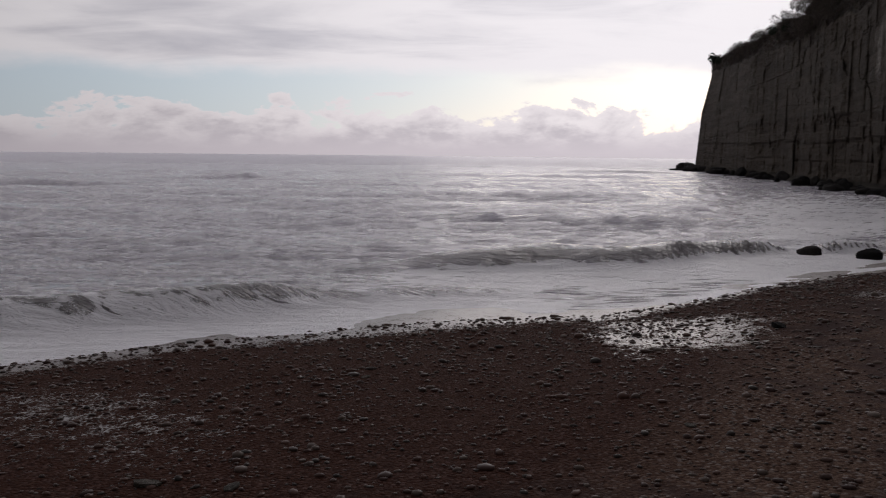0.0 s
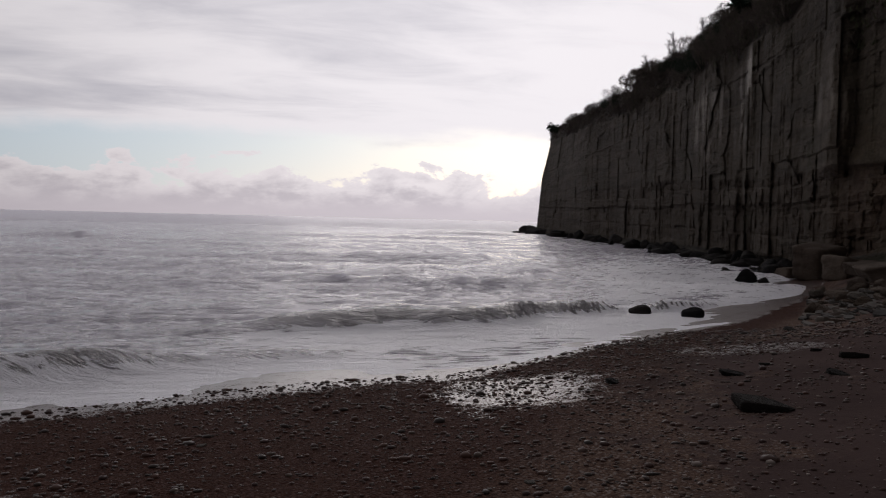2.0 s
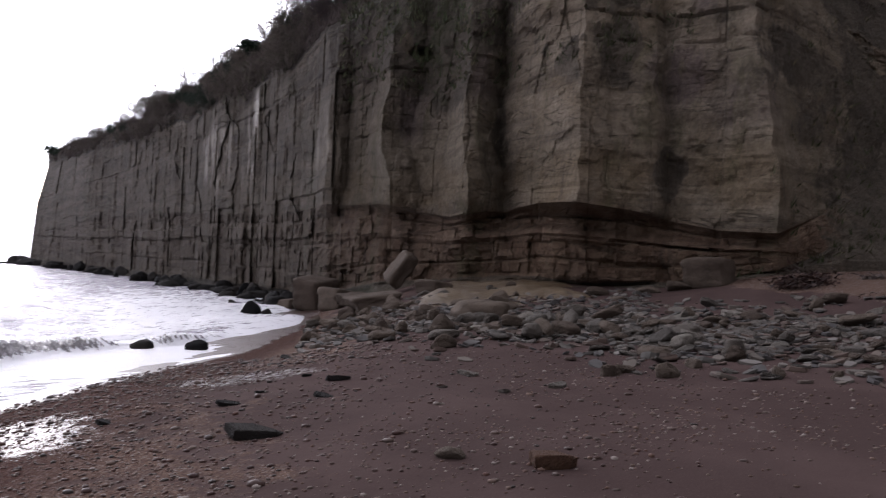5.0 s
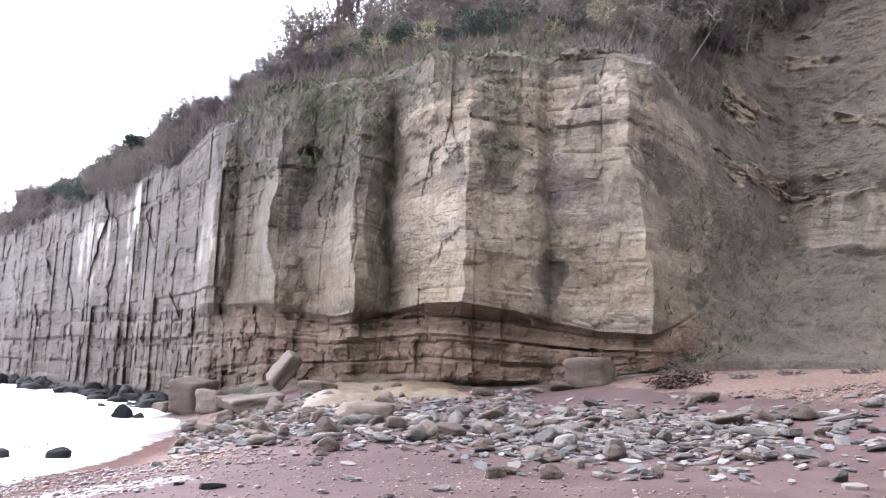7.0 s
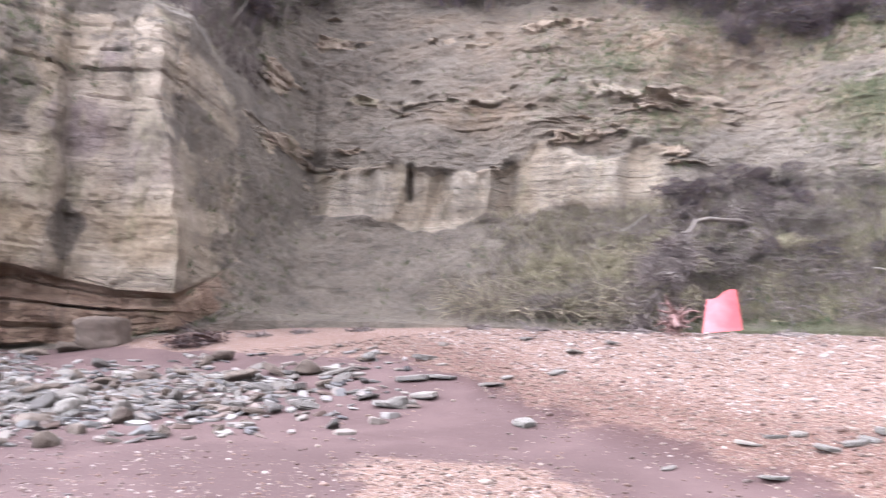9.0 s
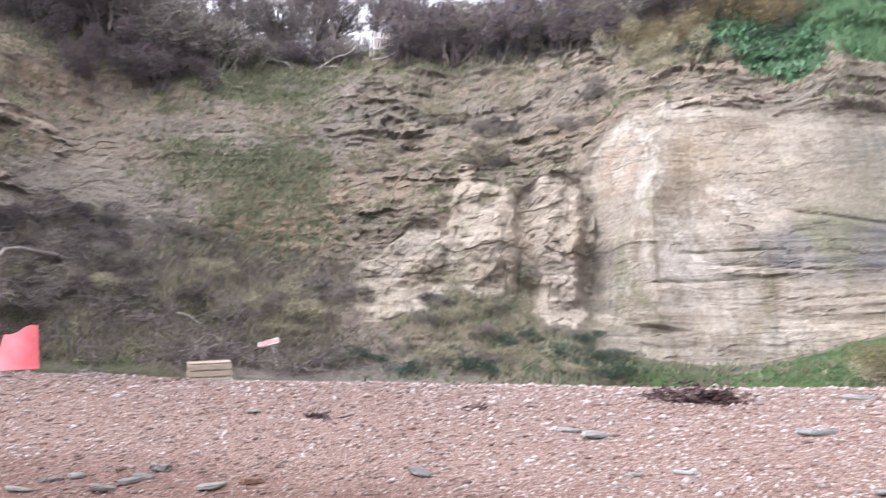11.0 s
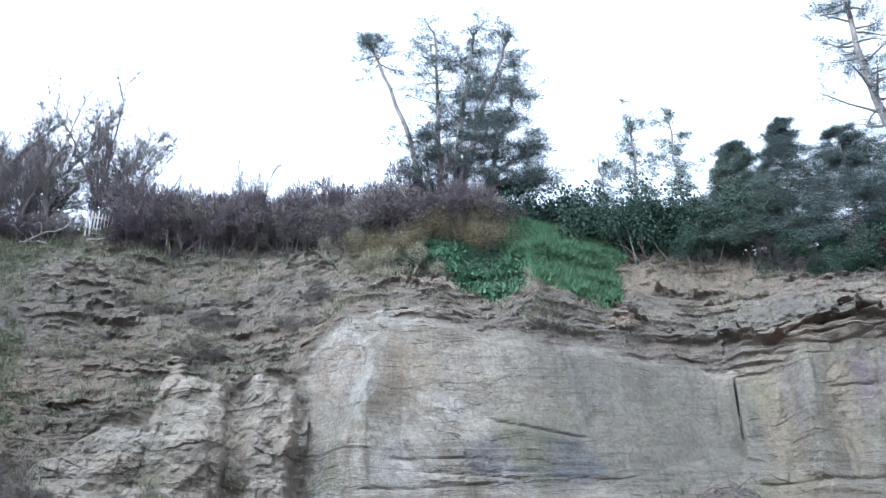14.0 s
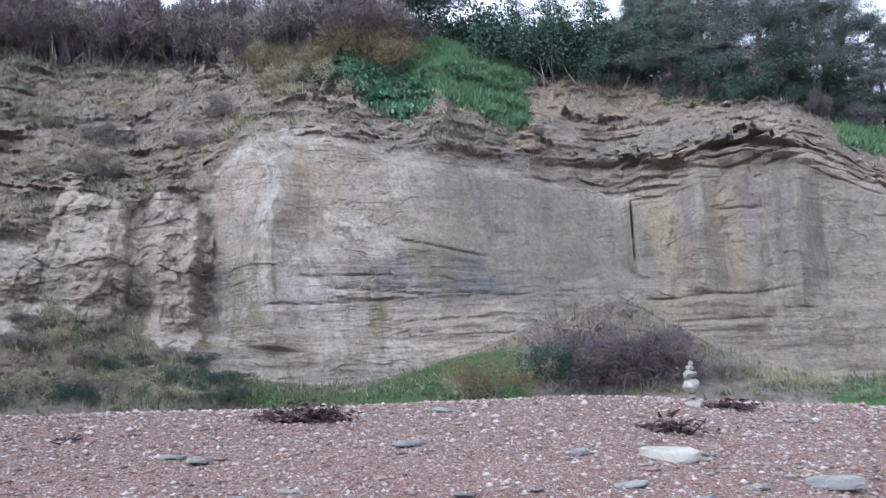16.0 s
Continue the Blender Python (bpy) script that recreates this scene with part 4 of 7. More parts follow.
    course = (U - 1.0) * 3.4 + 0.12 * fbm(S * 0.2, 3.1, 0, 3, 46)
    ci = np.floor(course)
    D += rock * lower * (A < 70) * np.interp(A, [60, 65], [1, .15]) * (0.2 * step(0.80, 0.97, np.abs(course - ci - 0.5) * 2) + 0.36 * (lattice(ci.astype(np.int64), np.floor(S / 6.5).astype(np.int64), np.int64(2), 45) - 0.5))
    strata = 1 - 2.4 * np.abs(fbm(S * 0.16, zb * 1.15, 4.0, 4, 53, 0.6))
    D -= rock * (A > 138) * np.clip(come + lower, 0, 1) * (0.13 * strata + 0.12 * f3)
    D += rock * lower * plain * np.interp(A, [20, 30, 37.5, 39], [.2, .32, .32, .08]) * step(-0.3, 0.3, fbm(S * 0.25, Z * 0.5, 3.0, 3, 32)) * step(0.85, 1.0, np.abs(blk - np.floor(blk) - 0.5) * 2)
    D += rock * np.interp(A, [34, 37, 66, 69], [0, 1, 1, 0]) * 0.75 * fbm(X0 * 0.3, Y0 * 0.3, Z * 0.26, 4, 16, 0.55)
    # the foot of the buttress flares out beside the deep joint
    D -= 0.9 * np.exp(-((A - 45.0 - 0.25 * (Z - 6)) / 1.3) ** 2) * step(9.0, 5.0, Z) * step(1.98, 2.1, U) * rock
    D += rock * (0.20 * (0.4 + 0.6 * calm) * fbm(X0 * 0.6, Y0 * 0.6, Z * 0.6, 6, 79, 0.55))
    # fluted pale band, rounded pale knolls
    D += band * bankish * (A < 120) * (1.2 * np.abs(fbm((S + 0.5 * warp) * 0.5, Z * 0.05, 2.0, 3, 80)) * 2 - 0.25)
    D -= 0.6 * np.interp(A, [121.5, 123, 137, 138.5], [0, 1, 1, 0]) * bared * np.clip(fbm(S * 0.45, Z * 0.40, 5.0, 3, 64) + 0.15, -0.3, 0.6)
    D -= step(0, 0.3, knoll) * (A < 138.6) * (0.35 * np.clip(knoll, 0, 0.6) + 1.0 * fbm(X0 * 0.6, Y0 * 0.6, Z * 0.5, 6, 44, 0.58) + 0.2 * f2 + 0.14 * f3 - 0.10 * step(0.05, 0.0, np.abs(fbm(S * 0.5, Z * 0.4, 3.0, 4, 43))))
    # soft slopes: gullies, hummocks, short broken ledges
    soft = step(0.0, 0.3, U) * (1 - rock) * step(5.6, 4.8, U)
    gully = np.abs(fbm((S + warp) * 0.13, Z * 0.06, 1.0, 4, 81)) * 1.9 - 0.5
    D += soft * (1.3 * gully * step(0.6, 1.6, U) + 1.1 * fbm(X0 * 0.28, Y0 * 0.28, Z * 0.28, 7, 82, 0.62))
    D += soft * step(1.5, 2.5, U) * np.interp(A, [66, 72, 78, 84], [.10, .10, .14, .18]) * (np.abs(fbm(S * 0.25, zb * 1.3, 3.0, 4, 56, 0.6)) * 2 - 0.4)
    D -= soft * step(118, 122, A) * step(2.2, 2.6, U) * (np.interp(A, [138, 141], [.18, .16]) * f3 + 0.16 * f2 + np.interp(A, [138, 141], [.4, .12]) * (0.35 - np.abs(fbm(S * 0.55, zb * 1.1, 8.0, 5, 51, 0.62))) + np.interp(A, [136, 141], [.08, .30]) * step(4.6, 4.0, U) * strata)
    outcrop = step(0.14, 0.34, fbm(S * 0.30, zb * 0.7, 0, 5, 83, 0.65)) * soft * step(2.3, 2.8, U) * step(4.95, 4.7, U)
    outcrop = outcrop * np.interp(A, [66, 70, 100, 104, 118, 121, 140, 145], [1, 1, 1, .3, .3, .5, .55, .8])
    outcrop = outcrop * np.interp(A, [156, 160], [1, 1.5])
    D -= outcrop * (0.20 + 0.45 * here + 0.55 * f3 + 0.35 * blkv - 0.30 * joint)
    # thin broken beds in the earth above the broad face: each lip stands out over the hollow below
    lay = (zb + 0.35 * fbm(S * 0.35, Z * 0.2, 6.0, 3, 21)) / 0.8
    lip = (1 - (lay - np.floor(lay))) ** 2.5
    some = step(0.10, 0.32, fbm(S * 0.22, np.floor(lay) * 1.7, 4.0, 3, 20, 0.6)) * np.clip(0.7 + 1.2 * blkv + 0.5 * f3, 0, 1.6)
    D -= soft * 0.32 * some * lip * step(117, 122, A) * step(2.3, 2.7, U) * step(4.9, 4.75, U)
    D -= soft * 0.14 * some * lip * step(68, 72, A) * step(100, 96, A) * step(3.0, 3.2, U) * step(4.7, 4.5, U)
    # the hard ledge half way up the slumped part, and the overhang beyond the broad face
    hard = np.exp(-((U - 4.0 - 0.10 * fbm(S * 0.3, 1.5, 0, 4, 84)) / 0.055) ** 2) * np.interp(A, [75, 77, 98, 100, 168, 171, 178, 181], [0, 1, 1, 0, 0, 0, 0, 0])
    hard = hard * np.clip(0.85 + 1.5 * fbm(S * 0.30, 8.5, 0, 3, 63), 0.2, 1.2)
    D -= hard * np.where(A < 120, 0.28 + 0.75 * f3 + 0.45 * blkv, 0.5 + 0.6 * f3 + 0.5 * blkv)
    # the overhang beyond the broad face, with curved thin beds worn back beneath it
    brim = np.interp(A, [163, 166, 177.6, 179], [0, 1, 1, 0])
    over = U - 3.84 + 0.16 * np.cos((A - 170) * 0.75) * step(166, 168, A) - 0.06 * fbm(S * 0.6, 1.5, 0, 3, 29)
    D -= brim * np.interp(A, [163, 168, 170, 178], [.3, .4, .7, .7]) * (1 + 0.9 * f3 + 0.5 * blkv) * step(-0.02, 0.02, over) * step(0.45, 0.08, over)
    D += brim * np.interp(A, [163, 168, 170, 178], [.1, .15, .18, .18]) * step(0.0, -0.06, over) * step(-0.95, -0.5, over)
    curved = Z + 0.35 * np.cos((A - 173.5) * 0.62) + 0.2 * fbm(S * 0.3, 5.5, 0, 3, 28)
    thinb = np.abs(curved / 0.42 - np.floor(curved / 0.42) - 0.5) * 2
    D += 0.20 * np.interp(A, [166, 169, 180, 183], [0, 1, 1, .5]) * step(2.95, 3.05, U) * step(4.0, 3.9, U) * (step(0.5, 0.9, thinb) - 0.4)
    # the leaning edge where the broad face turns
    turn_at = np.interp(Z, [4, 8, 10.7, 13.8], [138.6, 140.2, 142.0, 143.1]) + 0.7 * fbm(Z * 0.5, S * 0.1, 0, 3, 18)
    D += 0.6 * step(0.5, -0.5, A - turn_at) * step(134, 137, A) * rock
    # long bedding cracks of the broad face, worn back over the dark patch
    for ca, cz, cw, tilt in ((154, 8.75, 3.4, -0.10), (147, 7.6, 3.5, 0.0), (146, 6.6, 4.5, 0.02), (150, 7.0, 4, -0.03), (153, 6.0, 5, 0.02), (173, 6.6, 5, 0.02), (174, 9.9, 1.8, 0.0), (171, 5.6, 5, 0.0)):
        gap = Z - cz - tilt * (A - ca) - 0.14 * fbm(S * 0.5, cz, 0, 3, 27)
        win = step(1.0, 0.7, np.abs(A - ca) / cw + 0.3 * fbm(S * 0.7, cz, 1.0, 2, 26)) * rock
        D += win * (0.13 * np.exp(-(gap / 0.05) ** 2) - 0.07 * np.exp(-((gap + 0.22) / 0.16) ** 2))
    # a small cave high in the buttress and a slot in the pale band
    D += 1.5 * np.exp(-(((A - 41.6) / 0.75) ** 2 + ((Z - 10.9) / 0.25) ** 2) ** 2)
    D += 1.2 * np.exp(-((A - 80.7) / 0.22) ** 2) * step(2.35, 2.6, U) * step(3.1, 2.9, U)
    D += 0.5 * np.exp(-((A - 167.2 + 0.25 * warp) / 0.07) ** 2) * step(2.1, 2.3, U) * step(3.1, 2.9, U)
    # the gully between rock and slump
    D += 1.5 * np.exp(-((A - 73.6 + 0.25 * (U - 2)) / 1.1) ** 2) * step(1.6, 2.2, U) * step(4.6, 3.6, U)
    R = R + D
    Z = Z + soft * 0.30 * fbm(X0 * 0.5, Y0 * 0.5, Z * 0.5, 4, 85) + step(4.9, 5.0, U) * 0.8 * fbm(X0 * 0.1, Y0 * 0.1, 0, 3, 86)
    if end:  # the far point turns its back
        k = np.arange(end, 0, -1)
        R = np.concatenate([R[:, :1] + 2.5 * k[None, :], R], 1)
        A = np.concatenate([A[:, :1] + 0.06 * k[None, :], A], 1)
        Z, S, U, rock, soft, lower, outcrop, bankish, band, hard = (np.concatenate([a[:, :1].repeat(end, 1), a], 1) for a in (Z, S, U, rock, soft, lower, outcrop, bankish, band, hard))
    A = A + 0.026 * np.clip(Z, 0, 18) * np.clip(1 - (A - 17.2) / 2.5, 0, 1) * (A < 20)
    A = A - 0.38 * np.clip((16 - Z) / 6, 0, 1) * np.clip(1 - (A - 17.2) / 2.5, 0, 1) * (A < 20)
    X, Y = R * np.sin(np.radians(A)), R * np.cos(np.radians(A))
    Z[0] -= 0.6
    patch = fbm(S * 0.22, Z * 0.35, 0, 4, 87, 0.6)
    soil = np.clip(1.0 - rock - outcrop * 0.9, 0, 1)
    soil = soil * (1 - 0.75 * np.interp(A, [166, 169, 180, 182], [0, 1, 1, 0]) * step(2.95, 3.05, U) * step(4.02, 3.9, U))
    earthy = step(2.35, 2.95, U + 0.7 * patch) * np.interp(A, [30, 38, 66, 70, 72], [0, .85, .85, .6, 0]) * step(5, 4, U)
    soil = np.maximum(soil, earthy)
    for mz, ma, sz, sa in ((9.6, 54.5, 1.3, 3.0), (9.4, 42.2, 0.5, 1.6), (9.7, 37.3, 0.5, 1.4), (8.2, 47.2, 2.5, 0.7), (5.6, 58.6, 1.6, 1.0)):
        soil = np.maximum(soil, 0.7 * step(1.25, 0.2, np.hypot((A - ma) / sa, (Z - mz) / sz) + 1.9 * fbm(S * 0.9, Z * 0.7, 0, 4, 42, 0.6)))
    pale = rock * np.where(A < 120, np.clip(0.9 + 2.2 * fbm(S * 0.9, Z * 0.12, 3.0, 3, 24, 0.6), 0, 1), 1.0) * np.interp(A, [74, 76, 98, 100, 121, 123, 138, 140, 144, 154, 165, 168, 182], [0, .75, .75, 0, 0, .38, .42, .95, .85, .6, .25, .12, .15])
    ribs = 0.45 * step(0.12, 0.35, fbm(S * 0.55, Z * 0.07, 7.0, 3, 37)) * np.interp(A, [24, 27, 36, 38], [0, 1, 1, 0]) * step(2.15, 2.4, U + 0.3 * patch) * step(3.0, 2.7, U + 0.3 * patch)
    ribs = np.maximum(ribs, np.exp(-((A - 30.3 - 0.05 * (Z - 9)) / 0.28) ** 2) * step(2.2, 2.5, U) * step(3.05, 2.9, U))
    ribs = ribs * step(0.3, 0.7, value(S * 2.6, Z * 0.45, 0, 34) + 0.25 * fbm(S * 6, Z * 2, 0, 2, 33))
    pale = np.maximum(pale, 1.0 * rock * ribs)
    pale = np.maximum(pale, 1.0 * rock * step(2.02, 2.06, U) * step(2.85, 2.4, U) * np.interp(A, [34, 36, 66, 67], [0, .55, .6, 0]))
    pale = np.clip(pale * np.clip(0.85 + 1.3 * patch, 0.25, 1.2), 0, 1)
    pale = np.where((A > 70) & (A < 120), pale * np.interp(U + 0.25 * patch, [2.05, 2.6], [.2, 1]), pale)
    pale = np.maximum(pale, 0.3 * hard * (A < 120))
    soil = soil * (1 - 0.8 * np.clip(hard, 0, 1))
    def blot(*spots):
        """Stains with a ragged edge: bearing, height, half widths."""
        out = np.zeros_like(A)
        for ba, bz, wa, wz in spots:
            out = np.maximum(out, step(1.25, 0.55, np.hypot((A - ba) / wa, (Z - bz) / wz) + 0.7 * fbm(S * 0.8, Z * 0.5, 2.0, 4, 25, 0.6)))
        return out
    white = np.maximum(0.4 * (A > 139) * step(155, 151, A), blot((142.2, 10.6, 1.0, 2.4), (144, 7.0, 5.5, 2.2), (150, 5.6, 6, 1.8), (147.5, 9.3, 1.8, .8), (152, 7.0, 4, 1.2), (140.5, 11.6, 1.2, 1.6), (171.6, 8.0, 1.0, 2.6), (175.6, 9.0, .8, 1.4), (172, 5.0, 3.5, 1.0), (177, 5.4, 3, 1.2)))
    tan = blot((144.4, 10.8, 1.0, 1.9), (146.4, 10.2, .8, 1.4), (169.2, 8.8, 1.5, 2.4), (173.5, 8.6, 1.2, 1.8), (170, 6, 3, 1)) * rock * 0.5
    tan = np.maximum(tan, 0.7 * blot((53, 5.3, 5.5, 1.0), (63.5, 5.3, 3.2, 1.2), (42, 5.2, 3.5, .9), (37, 5.6, 1.6, 1.0)) * rock)
    violet = blot((41.5, 9.2, 2.6, 1.8), (38.2, 11.2, 2.2, 1.0), (45.5, 9.8, 1.0, 1.6), (61, 11.6, 1.3, .8), (59.5, 9.0, 2.4, 1.4), (63, 7.6, 2.5, .8), (170.6, 9.6, .6, 1.6), (174.8, 9.6, .6, 1.5), (176.5, 9.8, .8, 1.0)) * rock
    rust = np.clip(1.6 * fbm(S * 0.12, Z * 0.22, 12.0, 4, 55, 0.6) - 0.05 + np.interp(A, [70, 84, 116, 124, 158, 163], [-.2, .0, .1, .3, .9, 1.0]) * step(2.2, 3.0, U) + 0.35 * np.interp(A, [66, 70, 84, 90], [0, 1, 1, 0]) * step(2.2, 1.7, U), 0, 1) * soil
    warm = lower * np.interp(A, [17, 34, 37, 68, 70], [.3, .5, 1, 1, 0]) + outcrop * 0.4
    # bright grass hanging over the brow, and turf at the foot
    low_turf = np.interp(A, [151.6, 152.4, 153.5, 156, 158.5, 159.6, 160.4, 161], [5.0, 4.5, 4.35, 4.18, 4.08, 4.05, 4.12, 4.9])
    turf = step(-0.08, 0.08, U - low_turf + 0.18 * patch) * step(5.05, 4.95, U) * np.interp(A + 0.8 * fbm(S * 0.9, Z * 0.9, 0, 3, 31), [151.8, 152.8, 160.2, 161.0], [0, 1, 1, 0])
    low_ivy = np.interp(A, [143, 144.5, 148, 151.6, 152.8, 154, 155], [4.9, 4.7, 4.3, 3.86, 3.95, 4.35, 4.75])
    ivied = step(-0.06, 0.08, U - low_ivy + 0.25 * patch) * step(4.95, 4.8, U) * np.interp(A, [143.4, 144.4, 154, 155], [0, 1, 1, 0])
    turf = turf + 0.85 * step(1.02, 0.7, U + 0.3 * patch) * np.interp(A, [138, 143, 157, 162, 176, 180], [0, 1, 1, .25, .25, .8])
    turf = turf + step(4.1, 4.35, U + 0.2 * patch) * step(5.0, 4.9, U) * np.interp(A, [180.4, 181.4, 187, 190], [0, 1, 1, 0])
    # living plants on soft ground: where tufts may grow
    grown = np.clip(soil, 0, 1) * np.clip(0.5 + 1.8 * fbm(S * 0.15, Z * 0.2, 2.0, 4, 88, 0.6), 0, 1) * np.interp(A, [30, 36, 66, 74, 86, 96, 102, 119, 123, 190], [.3, .8, .6, .06, .2, .7, 1, 1, .7, .6]) * np.where(A > 120, np.interp(U, [2.2, 3.0, 4.6, 5.0], [1, .5, .5, 1]), 1)
    STRETCH[name] = (A, U, X, Y, Z, soil, grown, turf, ivied)
    # the painted cliff shade deepens from bearing 50 down to 33, less on pale ribs
    ob = grid_mesh(name, X, Y, Z, MAT_CLIFF, {"soil": soil, "pale": pale, "warm": np.clip(warm, 0, 1), "green": np.clip(turf, 0, 1), "grown": grown, "rust": np.clip(rust, 0, 1), "strat": (A > 139) * rock * np.maximum(step(9.0, 6.5, Z + 2.2 * patch), 0.15), "cream": 1.0 * (A < 69), "rock": np.clip(rock * (1 - soil), 0, 1), "white": white, "tan": tan, "violet": violet, "face": (A > 139) * rock * np.interp(A, [139, 152, 158, 167, 170], [1, 1, .35, .3, .5]), "sheen": np.clip(0.8 * ribs + 0.2 * rock * (A < 36), 0, 1) * step(38, 34, A), "sea_shade": np.clip((50 - A) / 17, 0, 1) * (1 - 0.75 * ribs), "olive": np.interp(A + 4 * patch, [151, 156, 166, 168, 184], [0, 1, 1, .85, .85]) * np.maximum(step(5.5, 7.0, Z + 2 * patch), 0.8 * (A > 167)) * rock, "slate": rock * step(1.2, 0.7, np.hypot((A - 154 - 0.8 * (8 - Z)) / 4.5, (Z - 7.8) / 1.2) + 0.9 * patch), "ochre": 0.5 * np.interp(A, [166, 169, 180, 182], [0, 1, 1, 0]) * step(2.9, 3.05, U) * step(4.0, 3.85, U) + 0.7 * rock * step(1.2, 0.6, np.hypot((A - 140.2) / 1.7, (Z - 11.2) / 1.6) + 0.6 * patch)}, smooth=False)
    return tagged(ob, label, "cliff", kind="structure")


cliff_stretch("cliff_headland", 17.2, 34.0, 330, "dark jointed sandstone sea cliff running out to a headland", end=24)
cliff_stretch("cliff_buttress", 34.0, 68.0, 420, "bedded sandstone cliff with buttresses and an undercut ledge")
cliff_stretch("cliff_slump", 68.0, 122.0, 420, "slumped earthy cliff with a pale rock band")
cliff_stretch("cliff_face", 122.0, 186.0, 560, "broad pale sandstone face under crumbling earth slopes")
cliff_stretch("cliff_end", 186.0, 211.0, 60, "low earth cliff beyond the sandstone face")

# ---- stones ----
def part(name, co, faces, mat, parent=None, label="", smooth=False):
    """One mesh object, under a thing or a part if one is given."""
    ob = array_mesh(name, np.asarray(co, float), np.asarray(faces), mat, None, smooth)
    if parent:
        ob.parent = parent
    if label:
        ob["label"] = label
    return ob


def bm_arrays(bm):
    bmesh.ops.triangulate(bm, faces=bm.faces[:])
    bm.verts.index_update()
    co = np.array([v.co[:] for v in bm.verts])
    fa = np.array([[v.index for v in f.verts] for f in bm.faces])
    bm.free()
    return co, fa


def slab_mesh(seed, thick=0.28):
    """A flat broken stone, one metre long: a rough polygon with chipped upper and lower edges."""
    rng = np.random.default_rng(seed)
    n = rng.integers(7, 10)
    ang = np.sort((np.arange(n) + rng.uniform(-0.3, 0.3, n)) / n * 2 * math.pi)
    rad = rng.uniform(0.38, 0.54, n)
    ring = np.stack([np.cos(ang) * rad, np.sin(ang) * rad * rng.uniform(0.5, 0.75)], 1)
    tilt = rng.uniform(-0.08, 0.08, 2)
    rings = []
    for h, g in ((-0.5, 0.90), (-0.2, 1.0), (0.32, 0.98), (0.5, 0.93)):
        jit = 1 + rng.uniform(-0.05, 0.05, (n, 1))
        z = h * thick + ring @ tilt * (1 if h > 0 else 0.3) + rng.uniform(-0.02, 0.02, n)
        rings.append(np.concatenate([ring * g * jit, z[:, None]], 1))
    co = np.concatenate(rings + [[[0, 0, 0.54 * thick]], [[0, 0, -0.5 * thick]]])
    fa = []
    for k2 in range(3):
        for i in range(n):
            a, b, c, d = k2 * n + i, k2 * n + (i + 1) % n, (k2 + 1) * n + (i + 1) % n, (k2 + 1) * n + i
            fa += [(a, b, c), (a, c, d)]
    for i in range(n):
        fa += [(3 * n + i, 3 * n + (i + 1) % n, 4 * n), ((i + 1) % n, i, 4 * n + 1)]
    return co, np.array(fa)


def boulder_mesh(seed, flat=0.65, planes=15, squared=False):
    """A broken boulder, one metre long: flat faces that meet in worn edges, pitted all over; a squared one is cut along joints."""
    rng = np.random.default_rng(seed)
    bm = bmesh.new()
    bmesh.ops.create_icosphere(bm, subdivisions=4, radius=1.0)
    v, fa = bm_arrays(bm)
    n = rng.normal(size=(planes, 3))
    n /= np.linalg.norm(n, axis=1, keepdims=True)
    far = rng.uniform(0.62, 1.0, planes)
    if squared:
        axes = np.concatenate([np.eye(3), -np.eye(3)]) + rng.uniform(-0.16, 0.16, (6, 3))
        n[:6] = axes / np.linalg.norm(axes, axis=1, keepdims=True)
        far[:6], far[6:] = rng.uniform(0.52, 0.62, 6), rng.uniform(0.75, 0.9, planes - 6)
    facing = np.maximum(v @ n.T, 0) / far
    r = ((facing ** 14).sum(1) + 0.12) ** (-1 / 14)
    co = v * np.minimum(r, 1.35)[:, None]
    co = co / np.abs(co).max(0) * (0.5, 0.5 * rng.uniform(0.6, 0.85), 0.5 * flat)
    co = co * (1 + 0.20 * fbm(co[:, 0] * 3.2 + seed, co[:, 1] * 3.2, co[:, 2] * 5, 6, seed, 0.62)[:, None])
    return co, fa


def mesh_only(name, co, fa, mat, smooth=False):
    ob = array_mesh(name, np.asarray(co, float), fa, mat, None, smooth)
    me = ob.data
    bpy.data.objects.remove(ob)
    return me


SLABS = [slab_mesh(200 + i, t) for i, t in enumerate((0.10, 0.13, 0.17, 0.12, 0.2, 0.15, 0.24, 0.09, 0.16, 0.13))]
BLOCKS = [boulder_mesh(340 + i, f, 9, True) for i, f in enumerate((0.5, 0.7, 0.45, 0.8))]
ROUNDS = [boulder_mesh(300 + i, f) for i, f in enumerate((0.6, 0.75, 0.5, 0.68, 0.55, 0.8))]
SHAPES = {}


def stone(name, kind, i, mat, az, r, size, label, category, group="", sink=0.3, turn=None, tilt=(0, 0), z=None, tall=1.0):
    """A single stone bedded in the beach."""
    key = (kind, i, mat.name)
    pool = {"slab": SLABS, "round": ROUNDS, "block": BLOCKS}[kind]
    if key not in SHAPES:
        SHAPES[key] = mesh_only(name, *pool[i % len(pool)], mat, kind != "slab")
    ob = new(name, SHAPES[key])
    half = -pool[i % len(pool)][0][:, 2].min() * size * tall
    p = at(az, r)
    if z is not None:
        p.z = z
    turn = random.uniform(0, 360) if turn is None else turn
    ob.matrix_basis = pose(p.x, p.y, p.z + half * (1 - 2 * sink), tilt[0], tilt[1], turn) @ Matrix.Diagonal((size, size, size * tall, 1))
    return tagged(ob, label, category, group)


